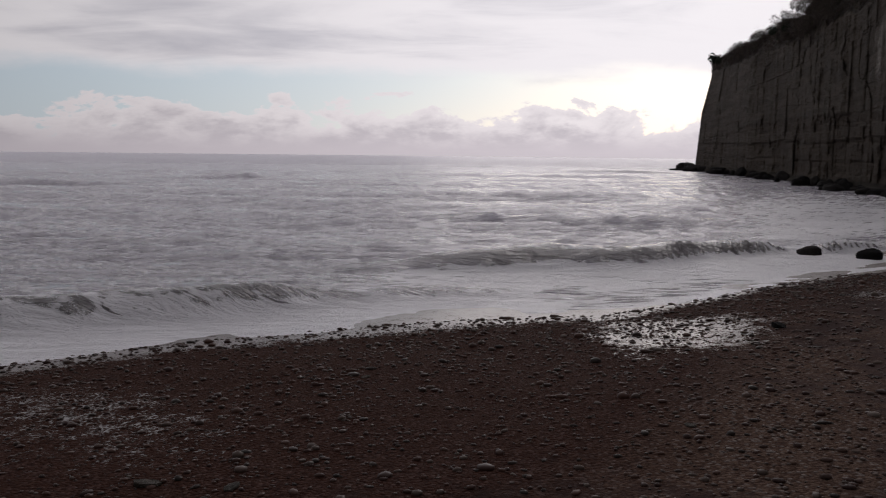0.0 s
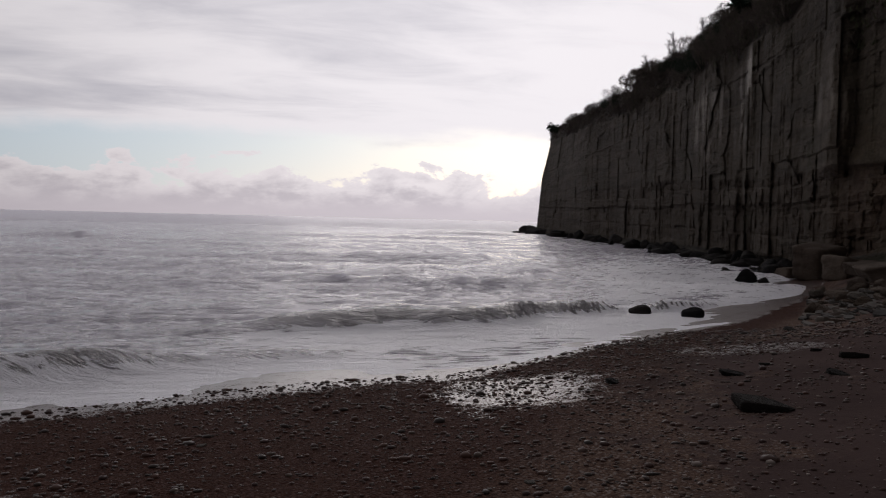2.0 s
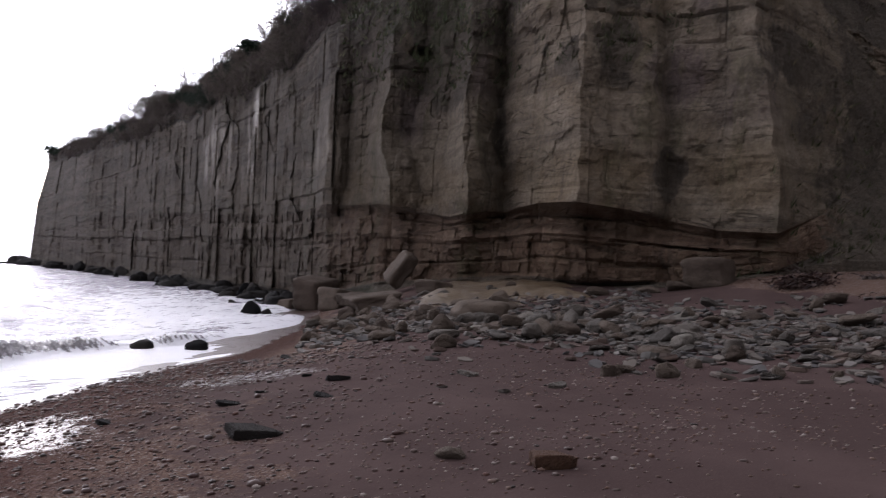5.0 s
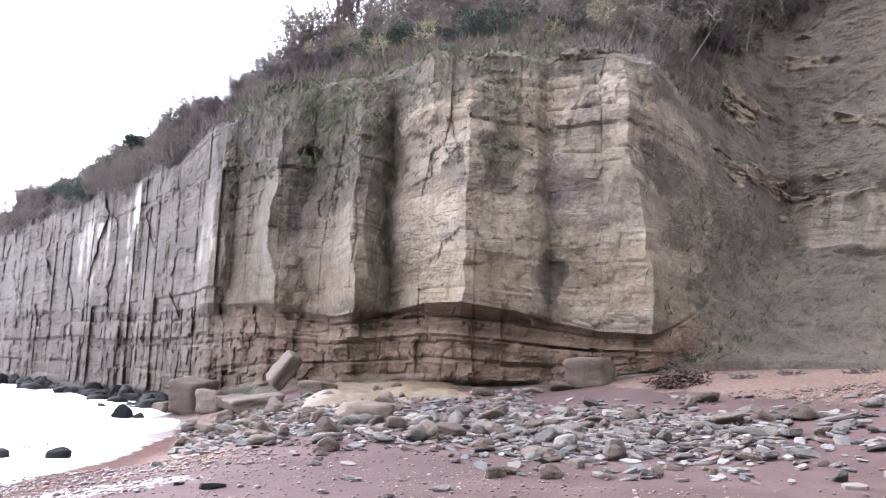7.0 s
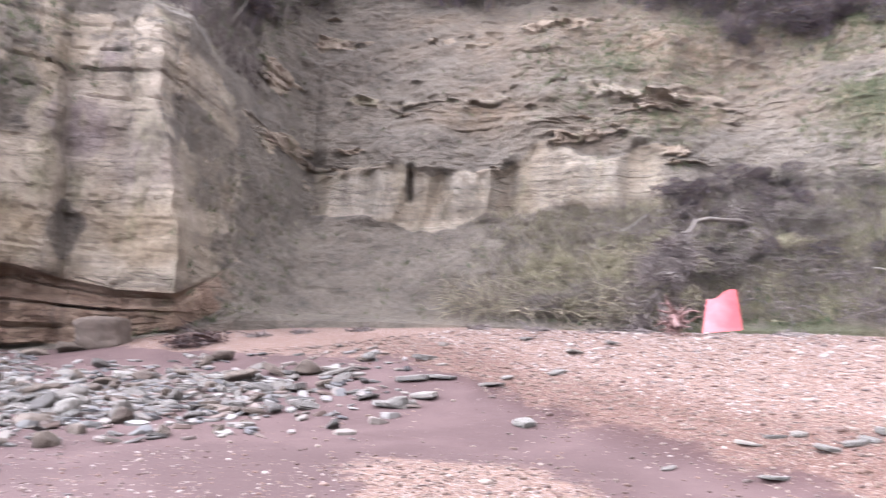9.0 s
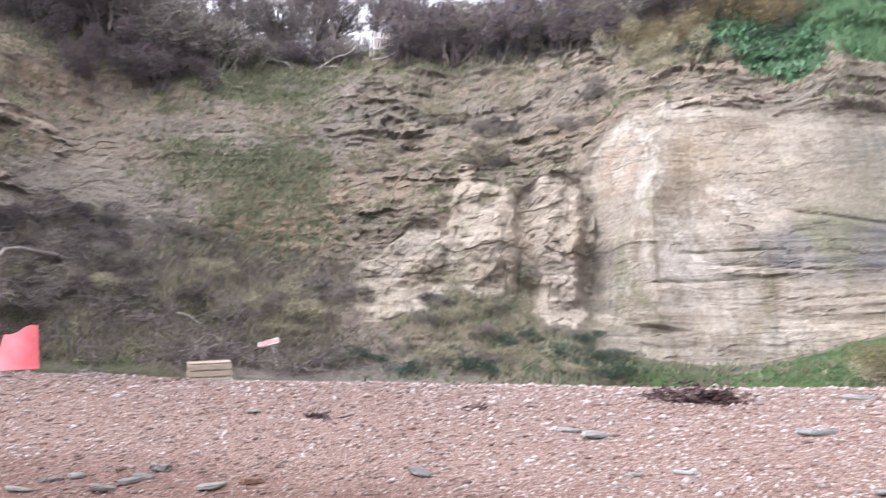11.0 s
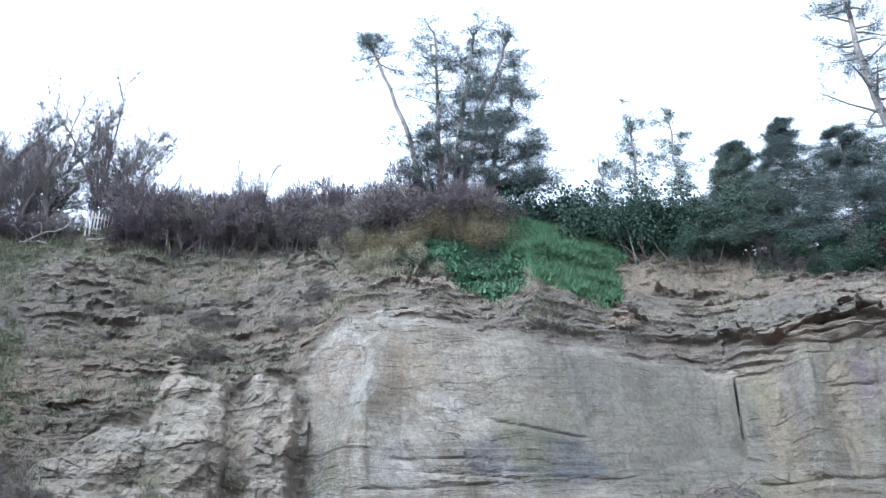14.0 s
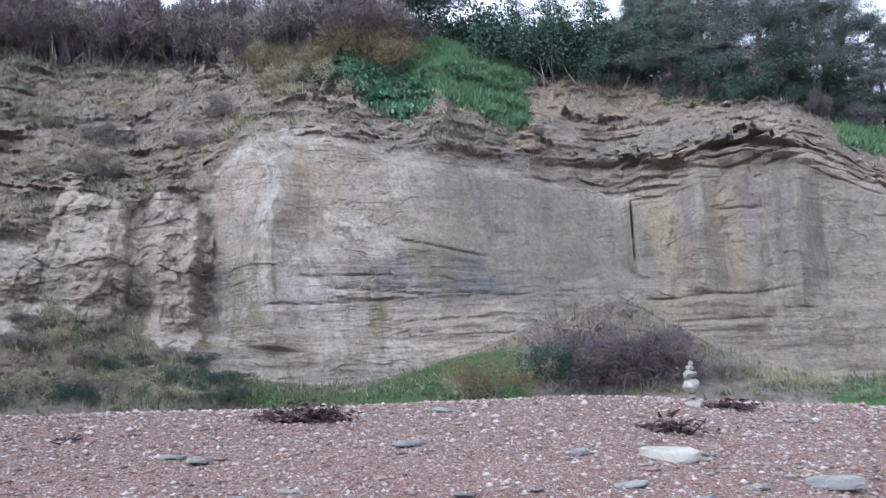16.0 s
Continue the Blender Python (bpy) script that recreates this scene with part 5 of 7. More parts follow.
# single stones on the sand: bearing, distance, size
SCATTERED = [(36.4, 10.2, .35), (30.2, 10.1, .34), (37.3, 11.7, .40), (32.1, 11.0, .23), (35.1, 12.2, .21), (33.5, 15.8, .32), (22.5, 9.7, .20),
             (48.7, 10.3, .28), (52.3, 10.8, .33), (46.1, 11.8, .40), (44.4, 10.7, .22), (57.3, 12.3, .25), (63.2, 12.7, .30)]
random.seed(5)
stone("flat_stone", "slab", 6, MAT_DARK_STONE, 32.0, 8.0, 0.58, "long dark wet flat stone on damp sand", "stone", sink=0.15, turn=-25, tilt=(3, 7), tall=0.7)
for i, (a, r, s) in enumerate(SCATTERED):
    dark = a < 40
    stone("flat_stone", "slab", i, MAT_DARK_STONE if dark else MAT_SLAB, a, r, s * 1.05,
          "small dark wet stone half sunk in sand" if dark else "flat grey stone half sunk in sand", "stone", "stones on the sand", 0.25, tilt=(random.uniform(-8, 8), random.uniform(-8, 8)))
for i, (a, r, s) in enumerate([(55.7, 12.1, .41), (59.3, 12.1, .41), (45.6, 6.8, .26), (56.6, 12.4, .3), (61, 13.2, .35), (66, 12.6, .3), (69.5, 12.8, .35)]):
    stone("round_stone", "round", i, MAT_BOULDER, a, r, s, "rounded brown stone half sunk in sand", "stone", "stones on the sand", 0.32)
stone("brick_lump", "slab", 6, MAT_IRON, 52.5, 6.6, 0.40, "rust-brown long block of stone on damp sand", "stone", sink=0.15, turn=-50, tall=1.15)
stone("yellow_stone", "slab", 3, MAT_PALE_SLAB, 17.3, 5.4, 0.09, "small yellowish pebble on dark shingle", "stone", sink=0.1)
for a, r, s in [(-5.3, 7.0, .10), (-20.2, 4.6, .17), (-14.6, 4.4, .12)]:
    stone("pale_stone", "slab", 1, MAT_PALE_SLAB, a, r, s, "small pale stone on dark wet shingle", "stone", sink=0.1)
# rocks awash
for i, (a, r, s) in enumerate([(23.9, 21.0, .75), (27.5, 20.8, .62), (22.0, 36.0, .6), (23.0, 38.2, .6), (24.3, 37.6, .55), (30.7, 36, 1.0), (29.4, 41, .9), (31.8, 33, .8)]):
    stone("sea_rock", "round", i, MAT_DARK_STONE, a, r, s, "dark wet rock standing in the wash", "rock", "rocks in the wash", 0.2, z=-0.08, tall=0.9)
random.seed(8)
for i in range(150):
    a = random.uniform(16.6, 34.5)
    foot = float(np.interp(a, BEARING, FOOT_R))
    r = foot - 0.4 - abs(random.gauss(0, 0.055)) * foot
    s = random.uniform(0.5, 1.5) * (0.6 + foot / 120)
    stone("shore_rock", "round" if i % 3 else "slab", i % 6, MAT_DARK_STONE, a, r, s, "dark fallen rock at the foot of the sea cliff", "rock", "fallen rocks along the cliff foot", 0.3, z=-0.05 + 0.2 * random.random())
for i, (a, r, s) in enumerate([(16.6, 150, 5.5), (16.2, 152, 4.0), (16.9, 146, 5.0), (16.0, 150, 2.5), (15.5, 155, 2.0)]):
    stone("shore_rock", "round", i, MAT_DARK_STONE, a, r, s, "large dark rock off the point of the headland", "rock", "fallen rocks along the cliff foot", 0.3, z=-0.2, tall=0.8)
# boulders below the buttress
BOULDERS = [(35.2, 20.5, .95), (37.2, 26.0, 1.5), (38.5, 23.0, .9), (39.6, 18.6, .85), (39.9, 17.0, .9), (44.2, 15.0, .85), (48.9, 19.5, .8), (52.2, 25.1, .6),
            (58.3, 14.5, .95), (58.8, 18.6, .65), (56.9, 19.4, .6), (41.8, 20.6, .9), (42.9, 22.4, .9), (51.9, 19.7, .7), (55.7, 23.7, .8), (62.8, 16.3, .6),
            (36.2, 24.5, 1.1), (40.5, 24.5, 1.2), (45.2, 21.5, .8), (54.2, 25.2, 1.0), (57.5, 25.6, 1.1), (59.6, 26.0, 1.3), (47.5, 18.0, .7), (37.6, 20.5, .7)]
for i, (a, r, s) in enumerate(BOULDERS):
    stone("boulder", "round", i, MAT_BOULDER, a, r, s * 0.72, "worn brown sandstone boulder among slabs below the cliff", "boulder", "boulders below the cliff", 0.22, tall=0.65)
stone("boulder", "block", 2, MAT_BOULDER, 38.9, 28.0, 1.9, "large tilted sandstone slab resting on boulders", "boulder", sink=0.05, turn=-30, tilt=(6, -12), tall=0.6)
stone("boulder", "block", 0, MAT_BOULDER, 40.7, 30.6, 1.5, "upright leaning sandstone block against the cliff", "boulder", sink=0.0, turn=-35, tilt=(15, -55), tall=0.9, z=1.75)
stone("boulder", "round", 4, MAT_BOULDER, 46.6, 20.4, 1.6, "long low orange-brown boulder at the foot of the rock platform", "boulder", sink=0.35, turn=-42, tall=0.8)
random.seed(31)
for i in range(70):
    a = random.uniform(34.6, 49)
    r = random.uniform(16.5, 27.5) if a > 38 else random.uniform(20.5, 30)
    stone("boulder", "slab" if i % 3 == 0 else "round", i, MAT_BOULDER if i % 4 else MAT_SLAB, a, r, random.uniform(0.25, 0.62), "broken stone in the rubble below the cliff", "stone", "rubble stones below the cliff", 0.2,
          tilt=(random.uniform(-14, 14), random.uniform(-14, 14)))
# blocks fallen from the ledge
for i, (a, r, s) in enumerate([(36.3, 33.5, 1.4), (37.6, 32.0, 1.2), (34.9, 36.5, 2.0), (43.0, 27.5, 1.0), (61.5, 26.3, 1.4), (33.3, 38.0, 1.3)]):
    stone("boulder", "block", i + 1, MAT_BOULDER, a, r, s * 1.1, "squared sandstone block broken from the ledge", "boulder", "boulders below the cliff", 0.15, tall=1.0)

# flat stones strewn over the sand edge and the bank
BANK_A = [(103.6, 11.5, .43), (105.2, 11.8, .32), (106.5, 11.9, .32), (108.2, 11.2, .46), (109.6, 11.4, .35), (110.4, 11.6, .32), (111.3, 11.9, .37),
          (105.2, 10.0, .44), (113.5, 9.4, .48), (114.6, 10.8, .44), (127.7, 11.0, .53), (116.3, 15.1, .41), (121.1, 8.3, .54), (126.1, 7.7, .42),
          (128.5, 7.6, .34), (125.2, 8.5, .23), (132.1, 7.4, .76)]
BANK_B = [(92.6, 18.3, .56), (89.2, 19.9, .47), (91.4, 16.5, .45), (87.1, 15.7, .59), (88.1, 16.3, .44), (81.6, 16.6, .74), (83.7, 16.6, .62), (82.5, 18.6, .63),
          (82.6, 15.0, .66), (89.5, 12.9, .44), (98.9, 10.5, .25), (95.0, 19.1, .46), (79.9, 14.6, .6), (76.4, 18.5, .7), (69.2, 18.2, .75), (63.0, 19.5, .8)]
BANK_C = [(137.0, 13.5, .41), (138.8, 13.0, .53), (151.9, 13.4, .55), (162.8, 12.1, .33), (166.7, 12.9, .22), (170.7, 12.9, .26), (160.1, 10.4, .25),
          (155.4, 10.3, .49), (144.4, 11.0, .34), (141.3, 10.9, .22), (166.0, 10.6, .40), (173.3, 11.2, .34), (175.1, 12.2, .29), (177.6, 12.0, .74), (169.8, 10.2, .49),
          (154.3, 16.6, .51), (175.7, 17.3, .36), (176.8, 17.3, .36)]
random.seed(21)
for i, (a, r, s) in enumerate(BANK_A + BANK_B + BANK_C):
    pale = i % 3 != 1
    stone("flat_stone", "slab", i, MAT_LIGHT_SLAB if a > 135 else MAT_BANK_SLAB if pale else MAT_PALE_SLAB, a, r, s * 1.1,
          "pale flat stone lying on reddish shingle" if pale else "grey flat stone lying on reddish shingle", "stone", "flat stones on the bank", 0.1, tilt=(random.uniform(-7, 7), random.uniform(-7, 7)), tall=0.55 if r < 9 else 0.75)
stone("cream_slab", "slab", 4, MAT_CREAM, 168.4, 12.3, 0.95, "large thick pale cream slab lying on the bank", "stone", "", 0.25, turn=8, tilt=(-13, -3), tall=0.85)
for a, r, s in [(166.7, 12.9, .24), (170.3, 12.5, .26), (170.7, 11.6, .2), (166.8, 11.7, .2)]:
    stone("cream_stone", "slab", 1, MAT_CREAM, a, r, s, "small pale stone beside a large cream slab", "stone", "stones round the cream slab", 0.1)
stone("flat_stone", "slab", 2, MAT_IRON, 116.9, 10.9, 0.34, "dull red flat stone on the shingle", "stone", sink=0.1)
random.seed(23)
made = 0
while made < 250:
    a = random.gauss(59, 10)
    if not 42 < a < 84:
        continue
    mid = float(np.interp(a, [42, 50, 58, 66, 74, 84, 96], [18.0, 18.0, 17.0, 16.5, 16.0, 15.8, 15.5]))
    r = mid + random.gauss(0.4, 1.7)
    if r > 21.5 or r < 12:
        continue
    s = random.choice((.3, .35, .4, .45, .55, .65, .8)) * random.uniform(0.8, 1.2)
    mat, say = random.choice(((MAT_SLAB, "grey"), (MAT_SLAB, "grey"), (MAT_SLAB, "grey"), (MAT_SLAB, "grey"), (MAT_PALE_SLAB, "pale"), (MAT_BOULDER, "brown"), (MAT_BOULDER, "brown")))
    worn = random.random() < 0.45
    stone("flat_stone", "round" if worn else "slab", random.randrange(10), mat, a, r, s * (0.8 if worn else 1.0), say + " flat slab in a strewn belt of stones", "stone", "belt of strewn slabs", random.uniform(-0.05, 0.2),
          tilt=(random.gauss(0, 13), random.gauss(0, 13)), tall=random.uniform(0.5, 0.95))
    made += 1


# ---- small rubble between the slabs, past counting ----
def make_rubble():
    rng = np.random.default_rng(61)
    cs, fs, k2 = [], [], 0
    for i in range(2800):
        if i % 3:
            a = rng.normal(58, 10)
            r = float(np.interp(a, [42, 50, 58, 66, 74, 84, 96], [19.0, 18.5, 17.5, 16.5, 16.0, 15.8, 15.5])) + rng.normal(0.4, 2.0)
        else:
            a, r = rng.uniform(34.5, 58), rng.uniform(18, 27)
        if not (34 < a < 84 and 12 < r < 27):
            continue
        co, fa = SLABS[i % 10]
        s2 = rng.uniform(0.12, 0.38)
        m = np.array(pose(0, 0, 0, rng.uniform(-18, 18), rng.uniform(-18, 18), rng.uniform(0, 360)).to_3x3())
        p = at(a, r)
        cs.append(co * s2 * (1, 1, 1.2) @ m.T + (p.x, p.y, p.z + 0.02)), fs.append(fa + k2)
        k2 += len(co)
    tagged(array_mesh("rubble", np.concatenate(cs), np.concatenate(fs), MAT_RUBBLE, None, False), "small grey and brown rubble between the slabs", "rubble", kind="stuff")


make_rubble()


# ---- loose pebbles, past counting ----
def icosa(fine=True):
    bm = bmesh.new()
    if fine:
        bmesh.ops.create_icosphere(bm, subdivisions=1, radius=0.5)
    else:
        bmesh.ops.create_uvsphere(bm, u_segments=5, v_segments=2, radius=0.55)
    return bm_arrays(bm)


def pebble_field(name, az, r, size, mat, label, rng, lift=0.15, fine=True):
    co, fa = icosa(fine)
    n = len(az)
    x, y = r * np.sin(np.radians(az)), r * np.cos(np.radians(az))
    z = beach_height(x, y)
    sc = size[:, None] * np.stack([rng.uniform(0.8, 1.4, n), rng.uniform(0.7, 1.0, n), rng.uniform(0.35, 0.65, n)], 1)
    th = rng.uniform(0, 2 * math.pi, n)
    v = co[None] * sc[:, None] * (1 + rng.uniform(-0.16, 0.16, (n, len(co), 1)))
    c, s = np.cos(th)[:, None], np.sin(th)[:, None]
    v = np.stack([v[..., 0] * c - v[..., 1] * s + x[:, None], v[..., 0] * s + v[..., 1] * c + y[:, None], v[..., 2] + (z + sc[:, 2] * lift)[:, None]], -1)
    f = (fa[None] + np.arange(n)[:, None, None] * len(co)).reshape(-1, 3)
    return tagged(array_mesh(name, v.reshape(-1, 3), f, mat), label, "pebbles", kind="stuff")


def make_pebbles():
    rng = np.random.default_rng(77)
    # dark wet pebbles of the foreshore
    n = 60000
    az, r = rng.uniform(-32, 62, n), np.sqrt(rng.uniform(3.4 ** 2, 17 ** 2, n))
    x, y = r * np.sin(np.radians(az)), r * np.cos(np.radians(az))
    dens = np.clip(shingle_mask(x, y), 0.12, 1) * (0.5 + 0.5 * value(x * 0.9, y * 0.9, 0, 5))
    keep = (rng.uniform(0, 1, n) < dens) & (r < shore_distance(az) + 0.2)
    az, r = az[keep], r[keep]
    size = np.clip(rng.lognormal(-3.6, 0.45, len(az)), 0.012, 0.11) * (0.75 + r / 22)
    pebble_field("wet_pebbles", az, r, size, MAT_WET_PEBBLE, "dark wet pebbles strewn over the foreshore", rng)
    # small stones lying loose in patches on the sand
    n = 17000
    az, r = rng.uniform(22, 110, n), np.sqrt(rng.uniform(4.5 ** 2, 15 ** 2, n))
    x, y = r * np.sin(np.radians(az)), r * np.cos(np.radians(az))
    keep = rng.uniform(0, 1, n) < 0.8 * step(-0.1, 0.4, fbm(x * 0.45, y * 0.45, 0, 4, 36, 0.6)) + 0.06
    az, r = az[keep], r[keep]
    pebble_field("sand_pebbles", az, r, np.clip(rng.lognormal(-3.8, 0.5, len(az)), 0.010, 0.09), MAT_PEBBLE, "small loose pebbles scattered over dark sand", rng)
    # reddish pebbles of the bank
    n = 105000
    az, r = rng.uniform(55, 187, n), np.sqrt(rng.uniform(6 ** 2, 22 ** 2, n))
    x, y = r * np.sin(np.radians(az)), r * np.cos(np.radians(az))
    keep = rng.uniform(0, 1, n) < np.clip(shingle_mask(x, y), 0.03, 1) * np.clip(14 / r, 0.4, 1.0)
    az, r = az[keep], r[keep]
    size = np.clip(rng.lognormal(-3.58, 0.46, len(az)), 0.014, 0.13) * (0.7 + r / 23) * np.interp(az, [118, 132], [1, 1.12])
    near_ = r - np.interp(az, SAND_EDGE_AT, SAND_EDGE_R) < 2.6 + 1.2 * fbm(r * np.sin(np.radians(az)) * 0.5, r * np.cos(np.radians(az)) * 0.5, 0, 3, 22)
    east = (az > 128 + 4 * value(r * 1.3, az * 0.4, 0, 19)) & ~(near_ & (az < 136))
    near_, far_ = near_ & ~east, ~near_ & ~east
    pebble_field("bank_pebbles", az[near_], r[near_], size[near_], MAT_DAMP_PEBBLE, "damp orange-brown pebbles on the lower bank", rng)
    pebble_field("pale_pebbles", az[east], r[east], size[east], MAT_PALE_PEBBLE, "pinkish and pale dry pebbles on the bank", rng, fine=False)
    pebble_field("crest_pebbles", az[far_], r[far_], size[far_], MAT_PEBBLE, "reddish dry pebbles heaped on the upper bank", rng, fine=False)


make_pebbles()

# ---- plants ----
def on_cliff(az, u):
    """A place on the cliff by bearing and level."""
    for A, U, X, Y, Z, *_ in STRETCH.values():
        if A[0].min() <= az <= A[0].max() + 0.2 and A[3, 0] < 1000:
            j = int(np.abs(A[100] - az).argmin())
            i = int(np.abs(U[:, j] - u).argmin())
            if abs(A[100, j] - az) < 0.5:
                return Vector((X[i, j], Y[i, j], Z[i, j]))
    raise ValueError(az)


def blades(p, d, length, width, rng):
    """Thin pointed blades from places p along ways d."""
    side = np.cross(d, rng.normal(size=d.shape))
    side /= np.linalg.norm(side, axis=1, keepdims=True) + 1e-9
    n = len(p)
    co = np.stack([p - side * width[:, None] / 2, p + side * width[:, None] / 2, p + d * length[:, None]], 1).reshape(-1, 3)
    return co, np.arange(n * 3).reshape(-1, 3)


def leaf_quads(p, size, rng, flat=0.0):
    """Small leaves of any lie about places p."""
    n = len(p)
    a = rng.normal(size=(n, 3))
    a[:, 2] *= 1 - flat
    a /= np.linalg.norm(a, axis=1, keepdims=True)
    b = np.cross(a, rng.normal(size=(n, 3)))
    b /= np.linalg.norm(b, axis=1, keepdims=True)
    a, b = a * size[:, None], b * size[:, None] * 0.5
    co = np.stack([p - a * 0.5, p + b * 0.5, p + a * 0.6, p - b * 0.5], 1).reshape(-1, 3)
    q = np.arange(n * 4).reshape(-1, 4)
    return co, np.concatenate([q[:, [0, 1, 2]], q[:, [0, 2, 3]]])


def joined(*meshes):
    cs, fs, k2 = [], [], 0
    for c, f in meshes:
        cs.append(c), fs.append(f + k2)
        k2 += len(c)
    return np.concatenate(cs), np.concatenate(fs)


def limb(points, r0, r1, sides=5):
    """A tapered round limb along a line of places."""
    pts = np.array(points, float)
    n = len(pts)
    way = np.gradient(pts, axis=0)
    way /= np.linalg.norm(way, axis=1, keepdims=True) + 1e-9
    ref = np.where(np.abs(way[:, 2:3]) > 0.9, [[1.0, 0, 0]], [[0, 0, 1.0]])
    a = np.cross(way, ref)
    a /= np.linalg.norm(a, axis=1, keepdims=True)
    b = np.cross(way, a)
    rad = np.linspace(r0, r1, n)[:, None, None]
    t = np.arange(sides) / sides * 2 * math.pi
    ring = pts[:, None] + rad * (np.cos(t)[None, :, None] * a[:, None] + np.sin(t)[None, :, None] * b[:, None])
    fa = []
    for i in range(n - 1):
        for j in range(sides):
            q = (i * sides + j, i * sides + (j + 1) % sides, (i + 1) * sides + (j + 1) % sides, (i + 1) * sides + j)
            fa += [(q[0], q[1], q[2]), (q[0], q[2], q[3])]
    return ring.reshape(-1, 3), np.array(fa)


def wander(start, way, length, steps, bend, rng, rise=0.0):
    """A crooked line."""
    pts, d = [np.array(start, float)], np.array(way, float)
    for _ in range(steps):
        d = d + rng.normal(size=3) * bend + np.array([0, 0, rise])
        d /= np.linalg.norm(d)
        pts.append(pts[-1] + d * length / steps)
    return pts, d


def twigs_from(tips, per, length, width, rng):
    p = np.repeat(np.array([t[0] for t in tips]), per, 0)
    d = np.repeat(np.array([t[1] for t in tips]), per, 0) + rng.normal(size=(len(tips) * per, 3)) * 0.75
    d[:, 2] += 0.2
    d /= np.linalg.norm(d, axis=1, keepdims=True)
    return blades(p, d, rng.uniform(0.5, 1.0, len(p)) * length, np.full(len(p), width), rng)


def empty(name, label, category, group=""):
    ob = new(name)
    ob.empty_display_size = 0.3
    return tagged(ob, label, category, group)


def bare_tree(seed, height, label, width=0.5, boughs=9, thick=0.15, ivy=0, arch=0.0, twig=1.0):
    """A leafless tree: a short trunk, boughs that fan upwards, side branches and fine twigs."""
    rng = np.random.default_rng(seed)
    ob = empty("bare_tree", label, "tree", "trees on the cliff top")
    trunk, _ = wander((0, 0, -0.4), (rng.uniform(-.08, .08), rng.uniform(-.08, .08), 1), height * 0.34 + 0.4, 4, 0.06, rng)
    wood, tips = [limb(trunk, thick, thick * 0.7, 7)], []
    for i in range(boughs):
        g = (i + rng.uniform(-0.3, 0.3)) / boughs * 2 * math.pi
        out = width * rng.uniform(0.35, 1.0)
        w = np.array([math.cos(g) * out, math.sin(g) * out, 1.0])
        bp, d = wander(trunk[2 + i % 3], w / np.linalg.norm(w), height * rng.uniform(0.5, 0.68) * (1 - 0.15 * out), 7, 0.09, rng, 0.03 - arch * out)
        wood.append(limb(bp, thick * 0.45, 0.015, 5))
        tips.append((bp[-1], d))
        for q in range(1, 8):
            for _ in range(2):
                v = (bp[q] - bp[q - 1]) / np.linalg.norm(bp[q] - bp[q - 1]) + rng.normal(size=3) * 0.55 + (0, 0, 0.1)
                sp, sd = wander(bp[q], v / np.linalg.norm(v), height * rng.uniform(0.12, 0.24) * (1.25 - q * 0.09), 4, 0.14, rng, 0.04)
                wood.append(limb(sp, 0.02, 0.007, 3))
                tips += [(sp[1], sd), (sp[2], sd), (sp[3], sd), (sp[4], sd)]
    part("trunk", *joined(*wood), MAT_BARK, ob, smooth=True)
    part("crown", *twigs_from(tips, 20, twig * height * 0.07, 0.0085, rng), MAT_TWIG, ob, "fine bare winter twigs")
    if ivy:
        p = rng.normal(size=(ivy, 3)) * (0.2, 0.2, height * 0.12) + (0, 0, height * 0.36)
        part("ivy", *leaf_quads(p, rng.uniform(0.08, 0.16, ivy), rng), MAT_IVY, ob, "dark ivy on the trunk")
    return ob


def twig_shrub(seed, mat, name, label, category, group, n=3600, width=0.018, fine=0.9):
    """A leafless thicket two metres wide: stems from the ground, twigs standing out of rounded lumps."""
    rng = np.random.default_rng(seed)
    m = 11
    lumps = np.stack([rng.normal(size=m) * 0.55, rng.normal(size=m) * 0.55, rng.uniform(0.1, 0.85, m)], 1)
    rad = rng.uniform(0.2, 0.42, m)
    pick = rng.integers(0, m, n)
    way = rng.normal(size=(n, 3))
    way /= np.linalg.norm(way, axis=1, keepdims=True)
    c = lumps[pick] + way * (rad[pick] * rng.uniform(0.55, 1.0, n))[:, None]
    c[:, 2] = np.abs(c[:, 2])
    d = way * 0.7 + rng.normal(size=(n, 3)) * 0.6 + (0, 0, 0.25)
    d /= np.linalg.norm(d, axis=1, keepdims=True)
    tw = blades(c, d, rng.uniform(0.10, 0.26, n) * fine, rng.uniform(0.6, 1.4, n) * width, rng)
    q = 60
    base = rng.normal(size=(q, 3)) * (0.35, 0.35, 0) + (0, 0, -0.35)
    ds = base * (0.5, 0.5, 0) + (0, 0, 1) + rng.normal(size=(q, 3)) * 0.25
    ds /= np.linalg.norm(ds, axis=1, keepdims=True)
    st = blades(base, ds, rng.uniform(0.5, 0.9, q), np.full(q, 0.03), rng)
    loose = blades(lumps[rng.integers(0, m, 40)], ds[:40], rng.uniform(0.5, 0.9, 40), np.full(40, 0.014), rng)
    ob = array_mesh(name, *joined(tw, st, loose), mat, None, False)
    return tagged(ob, label, category, group)


